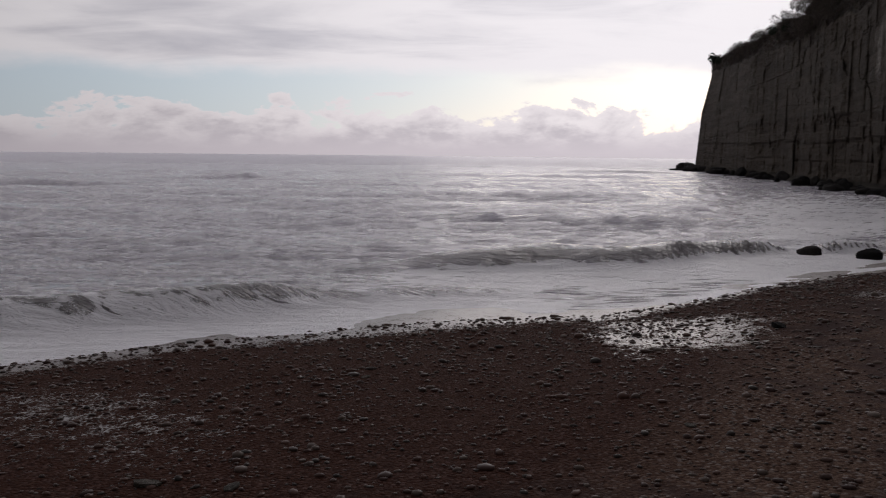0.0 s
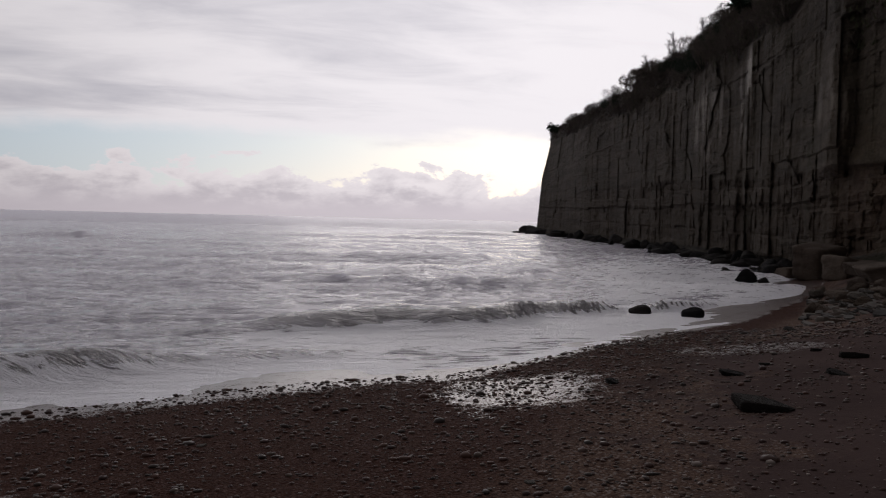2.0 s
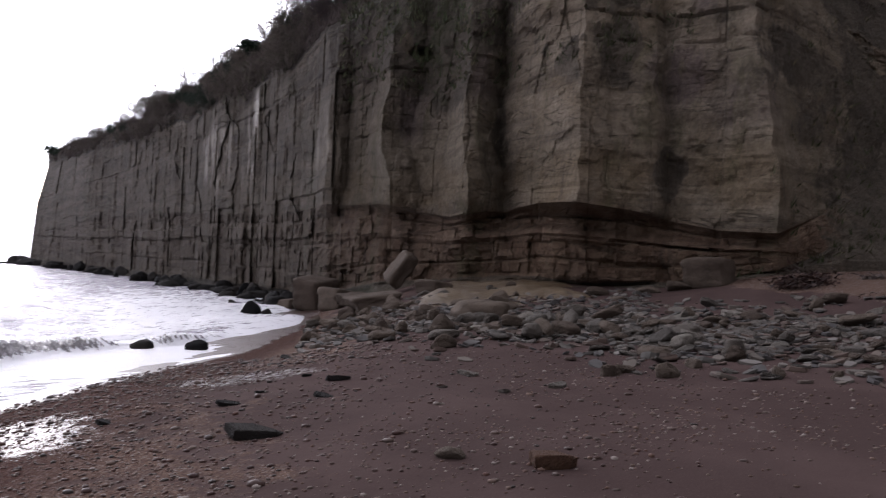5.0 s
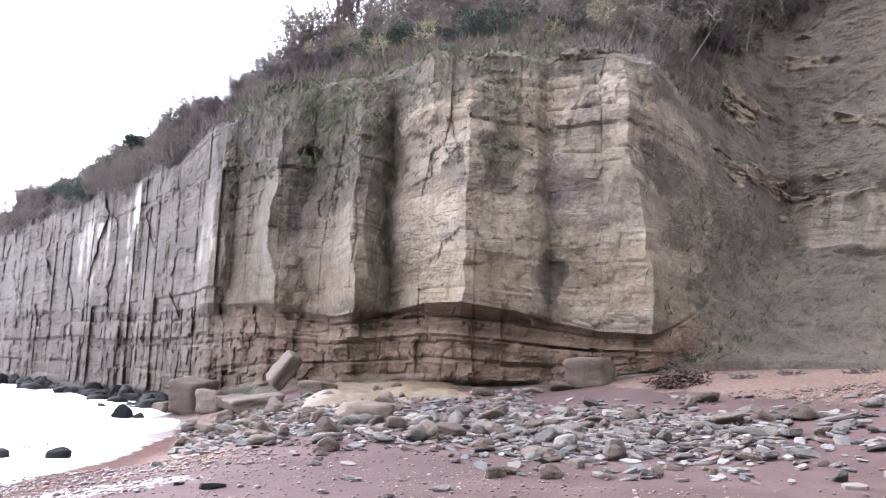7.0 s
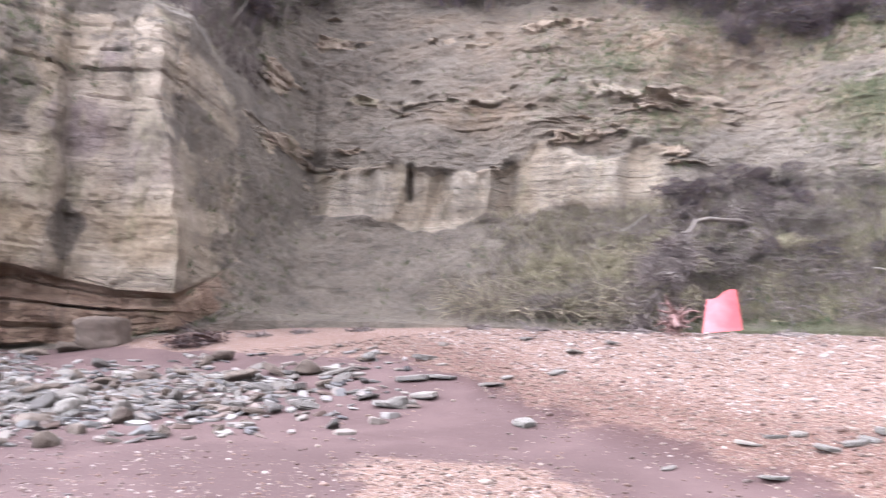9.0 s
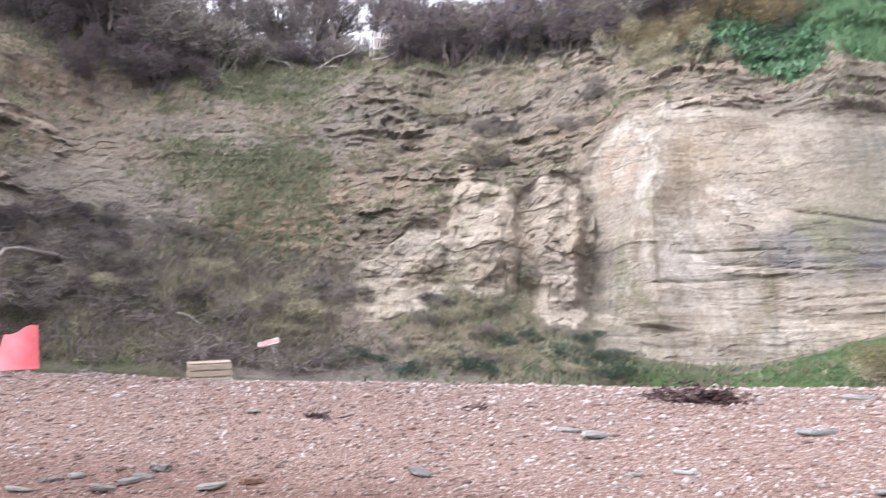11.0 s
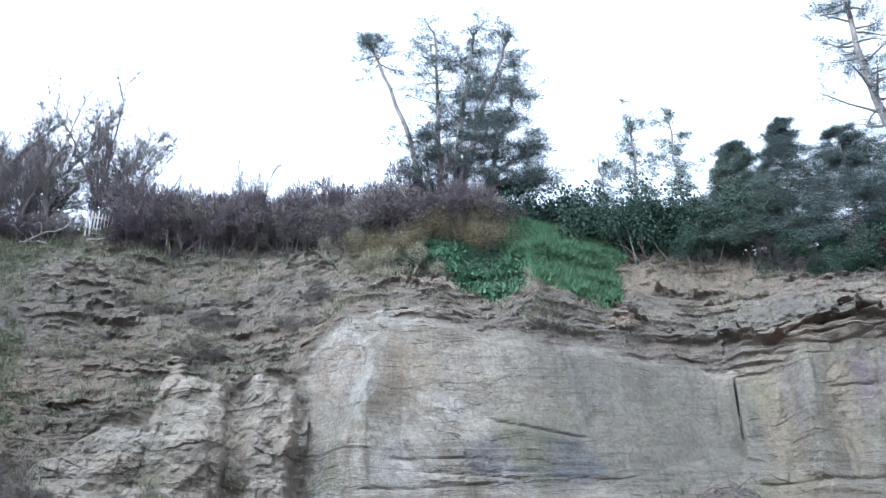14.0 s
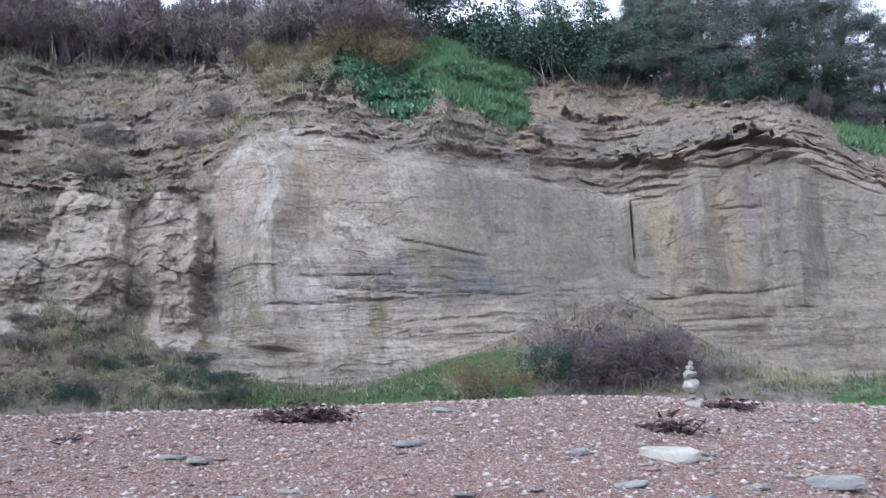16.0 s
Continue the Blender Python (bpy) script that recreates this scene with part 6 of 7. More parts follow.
def leaf_shrub(seed, mat, name, label, category, group, n=4200, size=0.07, bloom=0):
    """A leafy bush two metres wide: stems and a lumpy mass of leaves with gaps."""
    rng = np.random.default_rng(seed)
    ob = empty(name, label, category, group)
    lumps = rng.normal(size=(10, 3)) * (0.55, 0.55, 0.28) + (0, 0, 0.65)
    pick = rng.integers(0, 10, n)
    off = rng.normal(size=(n, 3))
    off /= np.linalg.norm(off, axis=1, keepdims=True)
    p = lumps[pick] + off * rng.uniform(0.22, 0.42, (n, 1))
    p[:, 2] = np.abs(p[:, 2])
    part("foliage", *leaf_quads(p, rng.uniform(0.6, 1.3, n) * size, rng), mat, ob)
    stems = [limb(wander(rng.normal(size=3) * (0.15, 0.15, 0) + (0, 0, -0.4), (*rng.normal(size=2) * 0.5, 1), 1.1, 4, 0.2, rng)[0], 0.03, 0.012, 4) for _ in range(7)]
    part("stem", *joined(*stems), MAT_BARK, ob)
    if bloom:
        q = p[rng.integers(0, n, bloom)] * 1.03
        tagged(part("flowers", *leaf_quads(q, np.full(bloom, 0.045), rng), MAT_BLOOM, ob, "small yellow flowers"), kind="stuff")
    return ob


def planted(ob, p, s, rng, tall=1.0, sink=0.25):
    return copy_thing(ob, pose(p.x, p.y, p.z - sink * s, rng.uniform(-6, 6), rng.uniform(-6, 6), rng.uniform(0, 360)) @ Matrix.Diagonal((s, s, s * tall, 1)))


def drop(ob):
    for o in list(ob.children_recursive):
        bpy.data.objects.remove(o)
    bpy.data.objects.remove(ob)


def along(rng, n, az, u, size, kinds, tall=(0.8, 1.2)):
    """Plants strewn over a stretch of the cliff: bearings, levels, sizes."""
    for _ in range(n):
        a, v = rng.uniform(*az), rng.uniform(*u)
        ob = kinds[rng.integers(0, len(kinds))]
        planted(ob, on_cliff(a, v), rng.uniform(*size), rng, rng.uniform(*tall))


def make_scrub():
    rng = np.random.default_rng(31)
    brown = [twig_shrub(40 + i, MAT_BRUSH, "bare_shrub", "leafless brown thicket clinging to the cliff top", "shrub", "scrub on the cliff") for i in range(3)]
    purple = [twig_shrub(50 + i, MAT_PURPLE, "hedge_shrub", "dense purple-brown leafless hedge shrub", "shrub", "hedge on the cliff top", 9000, 0.013, 0.55) for i in range(2)]
    straw = [twig_shrub(55 + i, MAT_STRAW, "dry_shrub", "dry straw-coloured bramble and grass clump", "shrub", "scrub on the cliff", 2600, 0.016) for i in range(2)]
    ivy = [leaf_shrub(60 + i, MAT_IVY, "evergreen_bush", "dark glossy evergreen bush", "bush", "evergreen bushes") for i in range(2)]
    gorse = [leaf_shrub(64 + i, MAT_GORSE, "gorse_bush", "olive-brown gorse bush with yellow flowers", "bush", "gorse bushes", 4200, 0.05, 160) for i in range(2)]
    # headland and buttress tops
    along(rng, 60, (18.2, 34), (3.2, 5.05), (0.9, 1.6), brown + brown + ivy[:1])
    along(rng, 22, (19.5, 34), (5.0, 5.25), (1.0, 1.7), brown)
    along(rng, 44, (40, 67), (4.0, 5.0), (0.8, 1.6), brown + purple + straw[:1])
    along(rng, 20, (36, 66), (3.9, 4.6), (0.5, 1.0), ivy, (0.5, 0.8))
    along(rng, 12, (34, 41), (3.4, 4.8), (0.7, 1.3), brown + purple)
    along(rng, 10, (40, 58), (4.2, 4.9), (0.8, 1.4), ivy, (0.5, 0.8))
    along(rng, 32, (41, 68), (4.8, 5.3), (1.7, 3.0), brown + purple)
    along(rng, 8, (35, 41), (4.7, 5.1), (1.0, 1.7), brown + purple)
    along(rng, 46, (47, 71), (5.02, 5.35), (2.4, 3.4), brown + purple + brown + ivy[:1], (1.0, 1.4))
    # above the slump
    along(rng, 70, (66, 112), (4.9, 5.16), (1.8, 3.0), brown + purple + purple)
    along(rng, 26, (111, 122.3), (5.0, 5.12), (0.9, 1.5), brown + purple + purple)
    along(rng, 9, (99, 110), (4.45, 4.9), (1.3, 2.2), purple)
    # on the slump and its foot
    along(rng, 26, (92, 124), (0.9, 2.0), (0.6, 1.3), brown + straw + straw, (0.5, 0.9))
    along(rng, 22, (97, 113), (1.4, 2.6), (0.9, 1.5), purple + brown, (0.5, 0.8))
    along(rng, 10, (120, 140), (0.4, 1.9), (0.5, 1.0), straw, (0.5, 0.8))
    along(rng, 26, (121, 141), (0.3, 1.5), (0.3, 0.65), ivy, (0.4, 0.7))
    along(rng, 14, (119, 138), (0.6, 1.8), (0.5, 0.9), brown + straw[:1], (0.5, 0.8))
    along(rng, 16, (122, 140), (3.3, 4.7), (0.6, 1.2), straw + brown, (0.5, 0.8))
    along(rng, 34, (89.5, 100.5), (0.55, 1.35), (0.7, 1.3), straw + straw + brown, (0.7, 1.1))
    along(rng, 12, (96.5, 100.5), (0.6, 1.3), (0.7, 1.1), brown + purple, (0.8, 1.1))
    along(rng, 8, (103, 108), (1.75, 2.1), (0.7, 1.2), brown + purple, (0.7, 0.9))
    # hedge along the brow
    for a in np.arange(125.6, 150.6, 0.58):
        planted(purple[int(a * 10) % 2] if rng.uniform() < 0.8 else brown[0], on_cliff(a, 5.06 + rng.uniform(0, 0.05)), rng.uniform(2.8, 3.2), rng, rng.uniform(1.4, 1.55))
    for a in np.arange(126, 151, 0.75):
        planted((purple + brown + straw[:1])[int(a * 10) % 6], on_cliff(a, 4.95), rng.uniform(1.5, 2.3), rng, 1.0)
    # gorse and straw over the brow
    along(rng, 22, (143.5, 152.2), (4.6, 5.02), (1.0, 1.6), gorse, (0.8, 1.1))
    along(rng, 12, (141, 146), (4.2, 4.9), (0.8, 1.4), straw + gorse[:1], (0.7, 1.0))
    along(rng, 12, (145.5, 152), (4.1, 4.55), (0.5, 0.8), ivy, (0.6, 0.8))
    # laurels
    for a, v, s in [(153.9, 5.12, 2.0), (154.9, 5.1, 2.2), (156.0, 5.12, 2.5), (157.2, 5.08, 2.3), (158.6, 5.06, 2.3), (160.5, 5.05, 2.1), (162.3, 5.03, 2.0), (164.0, 5.02, 2.0), (165.6, 5.0, 2.0), (167.0, 4.98, 1.7), (165.5, 4.85, 1.3), (163.2, 5.15, 2.2), (168.5, 5.05, 1.6), (157.5, 5.12, 1.7), (159.2, 5.14, 1.9), (161.4, 5.2, 2.4), (165.0, 5.18, 2.5), (166.4, 5.14, 2.2)]:
        planted(ivy[int(a) % 2], on_cliff(a, v), s * 1.12, rng, 1.15)
    for a, v, s in [(154.6, 5.16, 2.6), (156.6, 5.15, 2.9), (158.0, 5.15, 3.0), (159.6, 5.13, 2.8), (161.0, 5.14, 2.8), (162.8, 5.12, 2.8), (164.3, 5.13, 2.8)]:
        planted(ivy[int(a * 2) % 2], on_cliff(a, v), s, rng, 1.15)
    along(rng, 16, (172, 180.5), (4.75, 5.0), (0.6, 1.0), ivy + purple)
    along(rng, 30, (170, 186), (4.9, 5.2), (0.8, 1.6), purple + ivy + ivy)
    # foot of the broad face
    for a, r, s, ob in [(164.6, 27.8, 1.5, purple[0]), (166.4, 27.8, 1.9, purple[1]), (168.0, 28.0, 1.6, purple[0]), (169.2, 28.4, 1.1, purple[1]), (165.3, 28.8, 1.5, purple[1]), (163.2, 28.6, 1.2, brown[0]), (161.4, 28.6, 1.0, straw[0]), (164.8, 30.2, 1.0, straw[1]), (168.6, 29.8, 1.1, brown[1]), (166.6, 31.0, 0.8, brown[2]),
                        (156.0, 26.8, 0.95, gorse[0]), (157.4, 26.8, 0.9, gorse[1]), (155.2, 27.3, 0.7, straw[0]), (161.3, 26.8, 0.8, ivy[0]), (162.2, 27.0, 0.8, ivy[1]),
                        (160.2, 27.6, 0.9, straw[1]), (171.0, 28.4, 0.9, brown[0]), (172.5, 28.5, 0.8, brown[1]), (174.5, 28.6, 0.8, straw[0]), (163.5, 29.2, 1.1, straw[1]),
                        (159.0, 28.4, 0.8, straw[0]), (167.2, 30.0, 1.0, brown[2]), (176.5, 28.8, 0.7, straw[1])]:
        p = at(a, r)
        p.z = max(p.z, on_cliff(a, 0.35).z)
        planted(ob, p, s, rng, 1.0)
    for ob in brown + purple + straw + ivy + gorse:
        drop(ob)


make_scrub()


def make_trees():
    rng = np.random.default_rng(91)
    wide = bare_tree(401, 7.0, "broad leafless tree with a dome of fine twigs", 1.4, 13, 0.12, 0, 0.05, 1.1)
    ivied = bare_tree(402, 8.0, "upright leafless tree with ivy on its trunk", 0.6, 12, 0.11, 260)
    thin = bare_tree(403, 4.0, "small leafless tree on the cliff edge", 0.8, 7, 0.08)
    for a, v, s in [(112.2, 5.10, 1.45), (115.6, 5.10, 1.4), (118.4, 5.12, 1.2), (109.0, 5.14, 1.4), (105.6, 5.2, 1.2), (114.0, 5.2, 1.5), (117.0, 5.2, 1.4)]:
        planted(wide, on_cliff(a, v), s, rng, 1.0, 0.1)
    for a, v, s in [(122.7, 5.10, 1.4), (120.4, 5.12, 1.25), (124.6, 5.14, 1.1), (119.0, 5.16, 1.1), (126.4, 5.16, 0.8), (133.2, 5.12, 0.75)]:
        planted(ivied, on_cliff(a, v), s, rng, 1.0, 0.1)
    for a, v, s in [(22.5, 5.02, 0.7), (24.0, 5.02, 0.6), (25.6, 5.02, 0.65), (27.5, 5.0, 0.6), (30.8, 5.02, 0.55), (31.8, 5.02, 0.6), (33.0, 5.05, 0.65), (36.2, 5.0, 0.5), (38.4, 5.05, 0.6),
                    (40.0, 5.08, 1.1), (41.3, 5.1, 1.5), (42.6, 5.1, 1.8), (44.0, 5.08, 1.6), (45.5, 5.1, 1.8), (47.5, 5.1, 1.5), (50, 5.1, 1.5), (53, 5.1, 1.6), (56, 5.1, 1.5), (60, 5.1, 1.5)]:
        planted(thin, on_cliff(a, v), s, rng, 1.0, 0.1)
    for ob in (wide, ivied, thin):
        drop(ob)


make_trees()


def needle_clump(p, rx, rz, n, rng, size=0.27):
    """A flat, drooping spray of needles with a ragged edge."""
    g = rng.uniform(0, 2 * math.pi)
    ax = np.array([math.cos(g), math.sin(g), 0.0])
    n = n * 2
    t = rng.uniform(-1, 1, (n, 1))
    o = ax * t * rx * 0.8 + rng.normal(size=(n, 3)) * (rx * 0.22, rx * 0.22, rz * 0.3) - (0, 0, 1) * t ** 2 * rz * 0.5
    d = ax * t * 1.2 + rng.normal(size=(n, 3)) * 0.55 + (0, 0, 0.2)
    d /= np.linalg.norm(d, axis=1, keepdims=True)
    return blades(np.array(p) + o, d, rng.uniform(0.6, 1.2, n) * size, np.full(n, size * 0.075), rng)


def pine(seed, base, lines, label, mat, bark, clump=(0.75, 0.24, 78), group=""):
    """A pine: trunks along given lines, each (places, thick, where limbs start), with limbs that carry sprays."""
    rng = np.random.default_rng(seed)
    ob = empty("pine_tree", label, "tree", group)
    ob.matrix_basis = Matrix.Translation(base)
    wood, sprays = [], []
    for pts, thick, low, reach, count in lines:
        pts = np.array(pts, float)
        t = np.linspace(0, 1, 12)
        line = np.stack([np.interp(t, np.linspace(0, 1, len(pts)), pts[:, i]) for i in range(3)], 1) + rng.normal(size=(12, 3)) * 0.06
        line[0] = pts[0]
        wood.append(limb(line, thick, thick * 0.3, 7))
        for c in range(count):
            f = low + (1 - low) * (c + rng.uniform(0, 1)) / count
            p = np.array([np.interp(f, t, line[:, i]) for i in range(3)])
            g = rng.uniform(0, 2 * math.pi)
            ln = reach * (1.15 - 0.75 * (f - low) / (1 - low + 1e-6)) * rng.uniform(0.45, 1.1)
            bp, d = wander(p, (math.cos(g), math.sin(g), rng.uniform(-0.1, 0.35)), ln, 4, 0.12, rng, 0.05)
            wood.append(limb(bp, thick * 0.28, 0.02, 4))
            for q in (2, 3, 4, 4):
                if rng.uniform() < 0.8:
                    sprays.append(needle_clump(bp[q] + rng.normal(size=3) * 0.3, clump[0] * rng.uniform(0.7, 1.3), clump[1], clump[2], rng))
        sprays.append(needle_clump(line[-1], clump[0], clump[1] * 2, clump[2], rng))
    part("trunk", *joined(*wood), bark, ob, smooth=True)
    part("crown", *joined(*sprays), mat, ob)
    return ob


def fir(seed, base, height, radius, label, mat, tiers=11, per=9, n=46, group=""):
    """A cone-shaped conifer: straight trunk, drooping tiers of sprays."""
    rng = np.random.default_rng(seed)
    ob = empty("conifer", label, "tree", group)
    ob.matrix_basis = Matrix.Translation(base)
    wood, sprays = [limb([(0, 0, -0.4), (0.05, 0, height * 0.5), (0, 0.05, height)], 0.16, 0.02, 6)], []
    for i in range(tiers):
        f = (i + 0.4) / tiers
        rad = radius * (1 - f) ** 0.75 * rng.uniform(0.8, 1.15) + 0.15
        for j in range(max(3, int(per * (1 - f * 0.6)))):
            g = rng.uniform(0, 2 * math.pi)
            w = np.array([math.cos(g), math.sin(g), 0])
            p0 = np.array([0, 0, height * (0.08 + 0.92 * f)])
            tip = p0 + w * rad * rng.uniform(0.7, 1.1) + (0, 0, rng.uniform(-0.25, 0.15) * rad)
            wood.append(limb([p0, (p0 + tip) / 2 + (0, 0, 0.08), tip], 0.035, 0.012, 3))
            for q in (0.45, 0.75, 1.0):
                sprays.append(needle_clump(p0 + (tip - p0) * q, 0.30 + 0.16 * rad, 0.28, n // 2, rng, 0.24))
    part("trunk", *joined(*wood), MAT_BARK, ob, smooth=True)
    part("crown", *joined(*sprays), mat, ob)
    return ob


def way_at(az, r, z):
    return Vector((r * math.sin(radians(az)), r * math.cos(radians(az)), z))


def make_conifers():
    # the leaning pine above the hedge: across = along the brow, to greater bearings
    base = on_cliff(146.4, 5.04)
    a = radians(146.4)
    ac = np.array([math.cos(a), -math.sin(a), 0.0])

    def line(*pairs):
        return [tuple(ac * s * 0.9 + np.array([0, 0, h * 0.94])) for s, h in pairs]
    pine(501, base, [(line((0, -0.5), (-0.4, 4), (-1.5, 7.4), (-2.9, 10.8), (-3.7, 13.2)), 0.19, 0.78, 1.4, 12),
                     (line((0.4, -0.5), (0.3, 3), (0.0, 6.5)), 0.14, 0.3, 1.6, 20),
                     (line((0.7, -0.5), (0.9, 4), (0.9, 9), (0.7, 13.6)), 0.20, 0.30, 2.3, 30),
                     (line((2.8, -0.3), (4.6, 2.2), (7.6, 3.0)), 0.12, 0.35, 1.8, 26),
                     (line((1.6, -0.5), (2.0, 4), (2.6, 9), (3.3, 13.6)), 0.22, 0.25, 2.7, 38),
                     (line((1.8, -0.5), (2.6, 4), (3.8, 8.5), (5.6, 13.4)), 0.24, 0.30, 2.6, 36),
                     (line((2.6, -0.3), (4.0, 3.0), (5.0, 6.5), (5.9, 10.2)), 0.17, 0.3, 2.5, 32),
                     (line((3.0, -0.3), (4.6, 3.6), (7.0, 5.4)), 0.14, 0.4, 2.0, 22)],
         "tall wind-leaning pine with dark green sprays and bare lower trunk", MAT_NEEDLE, MAT_PALE_BARK)
    b2 = on_cliff(162.8, 5.12)
    pine(502, b2, [([(0, 0, -0.5), (0.2, 0, 5), (0, 0.2, 9.6)], 0.14, 0.25, 2.0, 22), ([(-2.2, 0.6, -0.5), (-2.4, 0.7, 4), (-2.2, 0.4, 8.4)], 0.12, 0.25, 1.8, 18),
                   ([(2.2, -0.8, -0.5), (2.4, -0.7, 4), (2.5, -0.8, 8.2)], 0.11, 0.25, 1.2, 12)],
         "sparse thin pine with scattered grey-green tufts", MAT_FIR, MAT_BARK, (0.45, 0.35, 70))
    fir(503, on_cliff(169.6, 5.01), 6.6, 2.7, "dense bushy grey-green conifer on the cliff edge", MAT_FIR, 15, 16, 260)
    fir(504, on_cliff(173.0, 5.06), 9.5, 3.6, "dark wide conifer behind the cliff edge", MAT_NEEDLE, 14, 14, 260)
    fir(505, on_cliff(176.6, 5.04), 7.0, 3.6, "dark spreading conifer on the cliff edge", MAT_NEEDLE, 11, 13, 240)
    fir(506, on_cliff(180.4, 5.03), 7.5, 3.8, "dark spreading conifer on the cliff edge", MAT_NEEDLE, 11, 13, 240)
    fir(508, on_cliff(183.5, 5.05), 6.0, 3.0, "dark spreading conifer on the cliff edge", MAT_NEEDLE, 9, 10, 180)
    b3 = on_cliff(180.8, 5.08)
    pine(507, b3, [([(0, 0, -0.5), (0.5, 0.2, 7), (1.3, 0.3, 14), (1.2, 0.3, 21)], 0.34, 0.34, 3.4, 44), ([(0.2, 0.5, -0.5), (-0.8, 0.8, 7), (-1.2, 0.9, 15)], 0.24, 0.35, 2.8, 22)],
         "tall pine with a pale trunk and layered dark branches", MAT_NEEDLE, MAT_PALE_BARK)
    # a round evergreen far along the brow
    rng = np.random.default_rng(7)
    ob = leaf_shrub(71, MAT_IVY, "round_tree", "small round-headed evergreen tree on the skyline", "tree", "", 1500, 0.2)
    part("trunk", *limb([(0, 0, -1.0), (0.05, 0, -0.4), (0, 0, 0.7)], 0.07, 0.04, 6), MAT_BARK, ob)
    p = on_cliff(30.4, 5.03)
    ob.matrix_basis = pose(p.x, p.y, p.z - 0.55, 0, 0, 40) @ Matrix.Diagonal((1.8, 1.8, 1.0, 1))
    ob = leaf_shrub(72, MAT_IVY, "point_bush", "dark bush hanging over the point of the headland", "bush", "", 1200, 0.2)
    p = on_cliff(17.7, 3.9)
    ob.matrix_basis = pose(p.x, p.y, p.z - 0.4, 0, 0, 40) @ Matrix.Diagonal((1.6, 1.6, 1.4, 1))


make_conifers()


# ---- grass and herbs over the soft ground, past counting ----
def tufts(name, mat, label, count, pick, per, length, width, seed, droop=0.0):
    rng = np.random.default_rng(seed)
    pts = []
    for nm, (A, U, X, Y, Z, soil, grown, turf, ivied) in STRETCH.items():
        w = pick(A, U, soil, grown, turf) if mat is not MAT_BROW_IVY else ivied
        area = np.zeros_like(w)
        du = np.sqrt(np.diff(X, axis=0) ** 2 + np.diff(Y, axis=0) ** 2 + np.diff(Z, axis=0) ** 2)
        dv = np.sqrt(np.diff(X, axis=1) ** 2 + np.diff(Y, axis=1) ** 2)
        area[:-1, :-1] = du[:, :-1] * dv[:-1]
        pts.append(((w * area).ravel(), np.stack([X, Y, Z], -1).reshape(-1, 3), np.hypot(np.diff(X, axis=1).mean(), 0.1)))
    w = np.concatenate([p[0] for p in pts])
    co = np.concatenate([p[1] for p in pts])
    idx = rng.choice(len(w), count, p=w / w.sum())
    p = co[idx] + rng.uniform(-0.09, 0.09, (count, 3)) * (1, 1, 0.3)
    p = np.repeat(p, per, 0) + rng.normal(size=(count * per, 3)) * (0.07, 0.07, 0.02)
    out = -p * (1, 1, 0)
    out /= np.linalg.norm(out, axis=1, keepdims=True)
    d = rng.normal(size=p.shape) * 0.45 + (0, 0, 0.9) + out * 0.45 - np.array([0, 0, droop]) * rng.uniform(0, 1, (len(p), 1))
    d /= np.linalg.norm(d, axis=1, keepdims=True)
    big = np.repeat(rng.uniform(0.6, 1.4, count), per)
    c, f = blades(p - d * 0.04, d, big * rng.uniform(0.6, 1.2, len(p)) * length, np.full(len(p), width), rng)
    return tagged(array_mesh(name, c, f, mat, None, False), label, "grass", kind="stuff")


tufts("slope_grass", MAT_GRASS, "rough green-brown grass over the earth slopes", 26000, lambda A, U, s, g, t: (g ** 1.5 * (A > 60) + 0.5 * s * (A > 36) * (A <= 60) * (U > 2.5)) * (U < 5.3) * ((U > 0.2) | (A > 120)), 4, 0.32, 0.05, 1)
tufts("dry_grass", MAT_STRAW, "dry straw-coloured grass over the earth slopes", 15000, lambda A, U, s, g, t: (s * (0.15 + g)) * np.interp(A, [44, 46, 66, 74, 90, 98], [0, .3, .3, .08, .3, 1]) * (U < 5.3) * (U > 0.4), 4, 0.27, 0.04, 2, 0.5)
tufts("bright_grass", MAT_TURF, "bright green grass hanging over the brow", 9000, lambda A, U, s, g, t: np.clip(t, 0, 1) * (U > 3) * (A > 140), 7, 0.42, 0.05, 3, 0.9)
tufts("brow_ivy", MAT_BROW_IVY, "dark green trailing ivy and herbs over the brow", 5000, None, 6, 0.24, 0.12, 8, 1.2)
tufts("turf", MAT_GRASS, "short green turf at the foot of the cliff", 8000, lambda A, U, s, g, t: np.clip(t, 0, 1) * (U < 2) * (A > 130), 5, 0.14, 0.03, 4)
tufts("brow_scrub", MAT_TWIG, "fine bare stems along the cliff brow", 9000, lambda A, U, s, g, t: s * (A < 70) * (U > 3.2) * (U < 5.2) * (1 / (1 + np.maximum(0, 34 - A) * 0.2)), 5, 0.75, 0.035, 5, 0.1)
tufts("pale_stems", MAT_STRAW, "dry pale stems over the bank below the slump", 4500, lambda A, U, s, g, t: s * step(84, 92, A) * step(124, 118, A) * (U < 2.2) * (U > 0.3), 4, 0.6, 0.03, 7, 0.6)
tufts("bank_stems", MAT_TWIG, "fine bare bramble stems over the bank below the slump", 3800, lambda A, U, s, g, t: s * step(80, 98, A) * step(126, 118, A) * (U < 2.3) * (U > 0.3), 4, 0.7, 0.025, 6, 0.5)

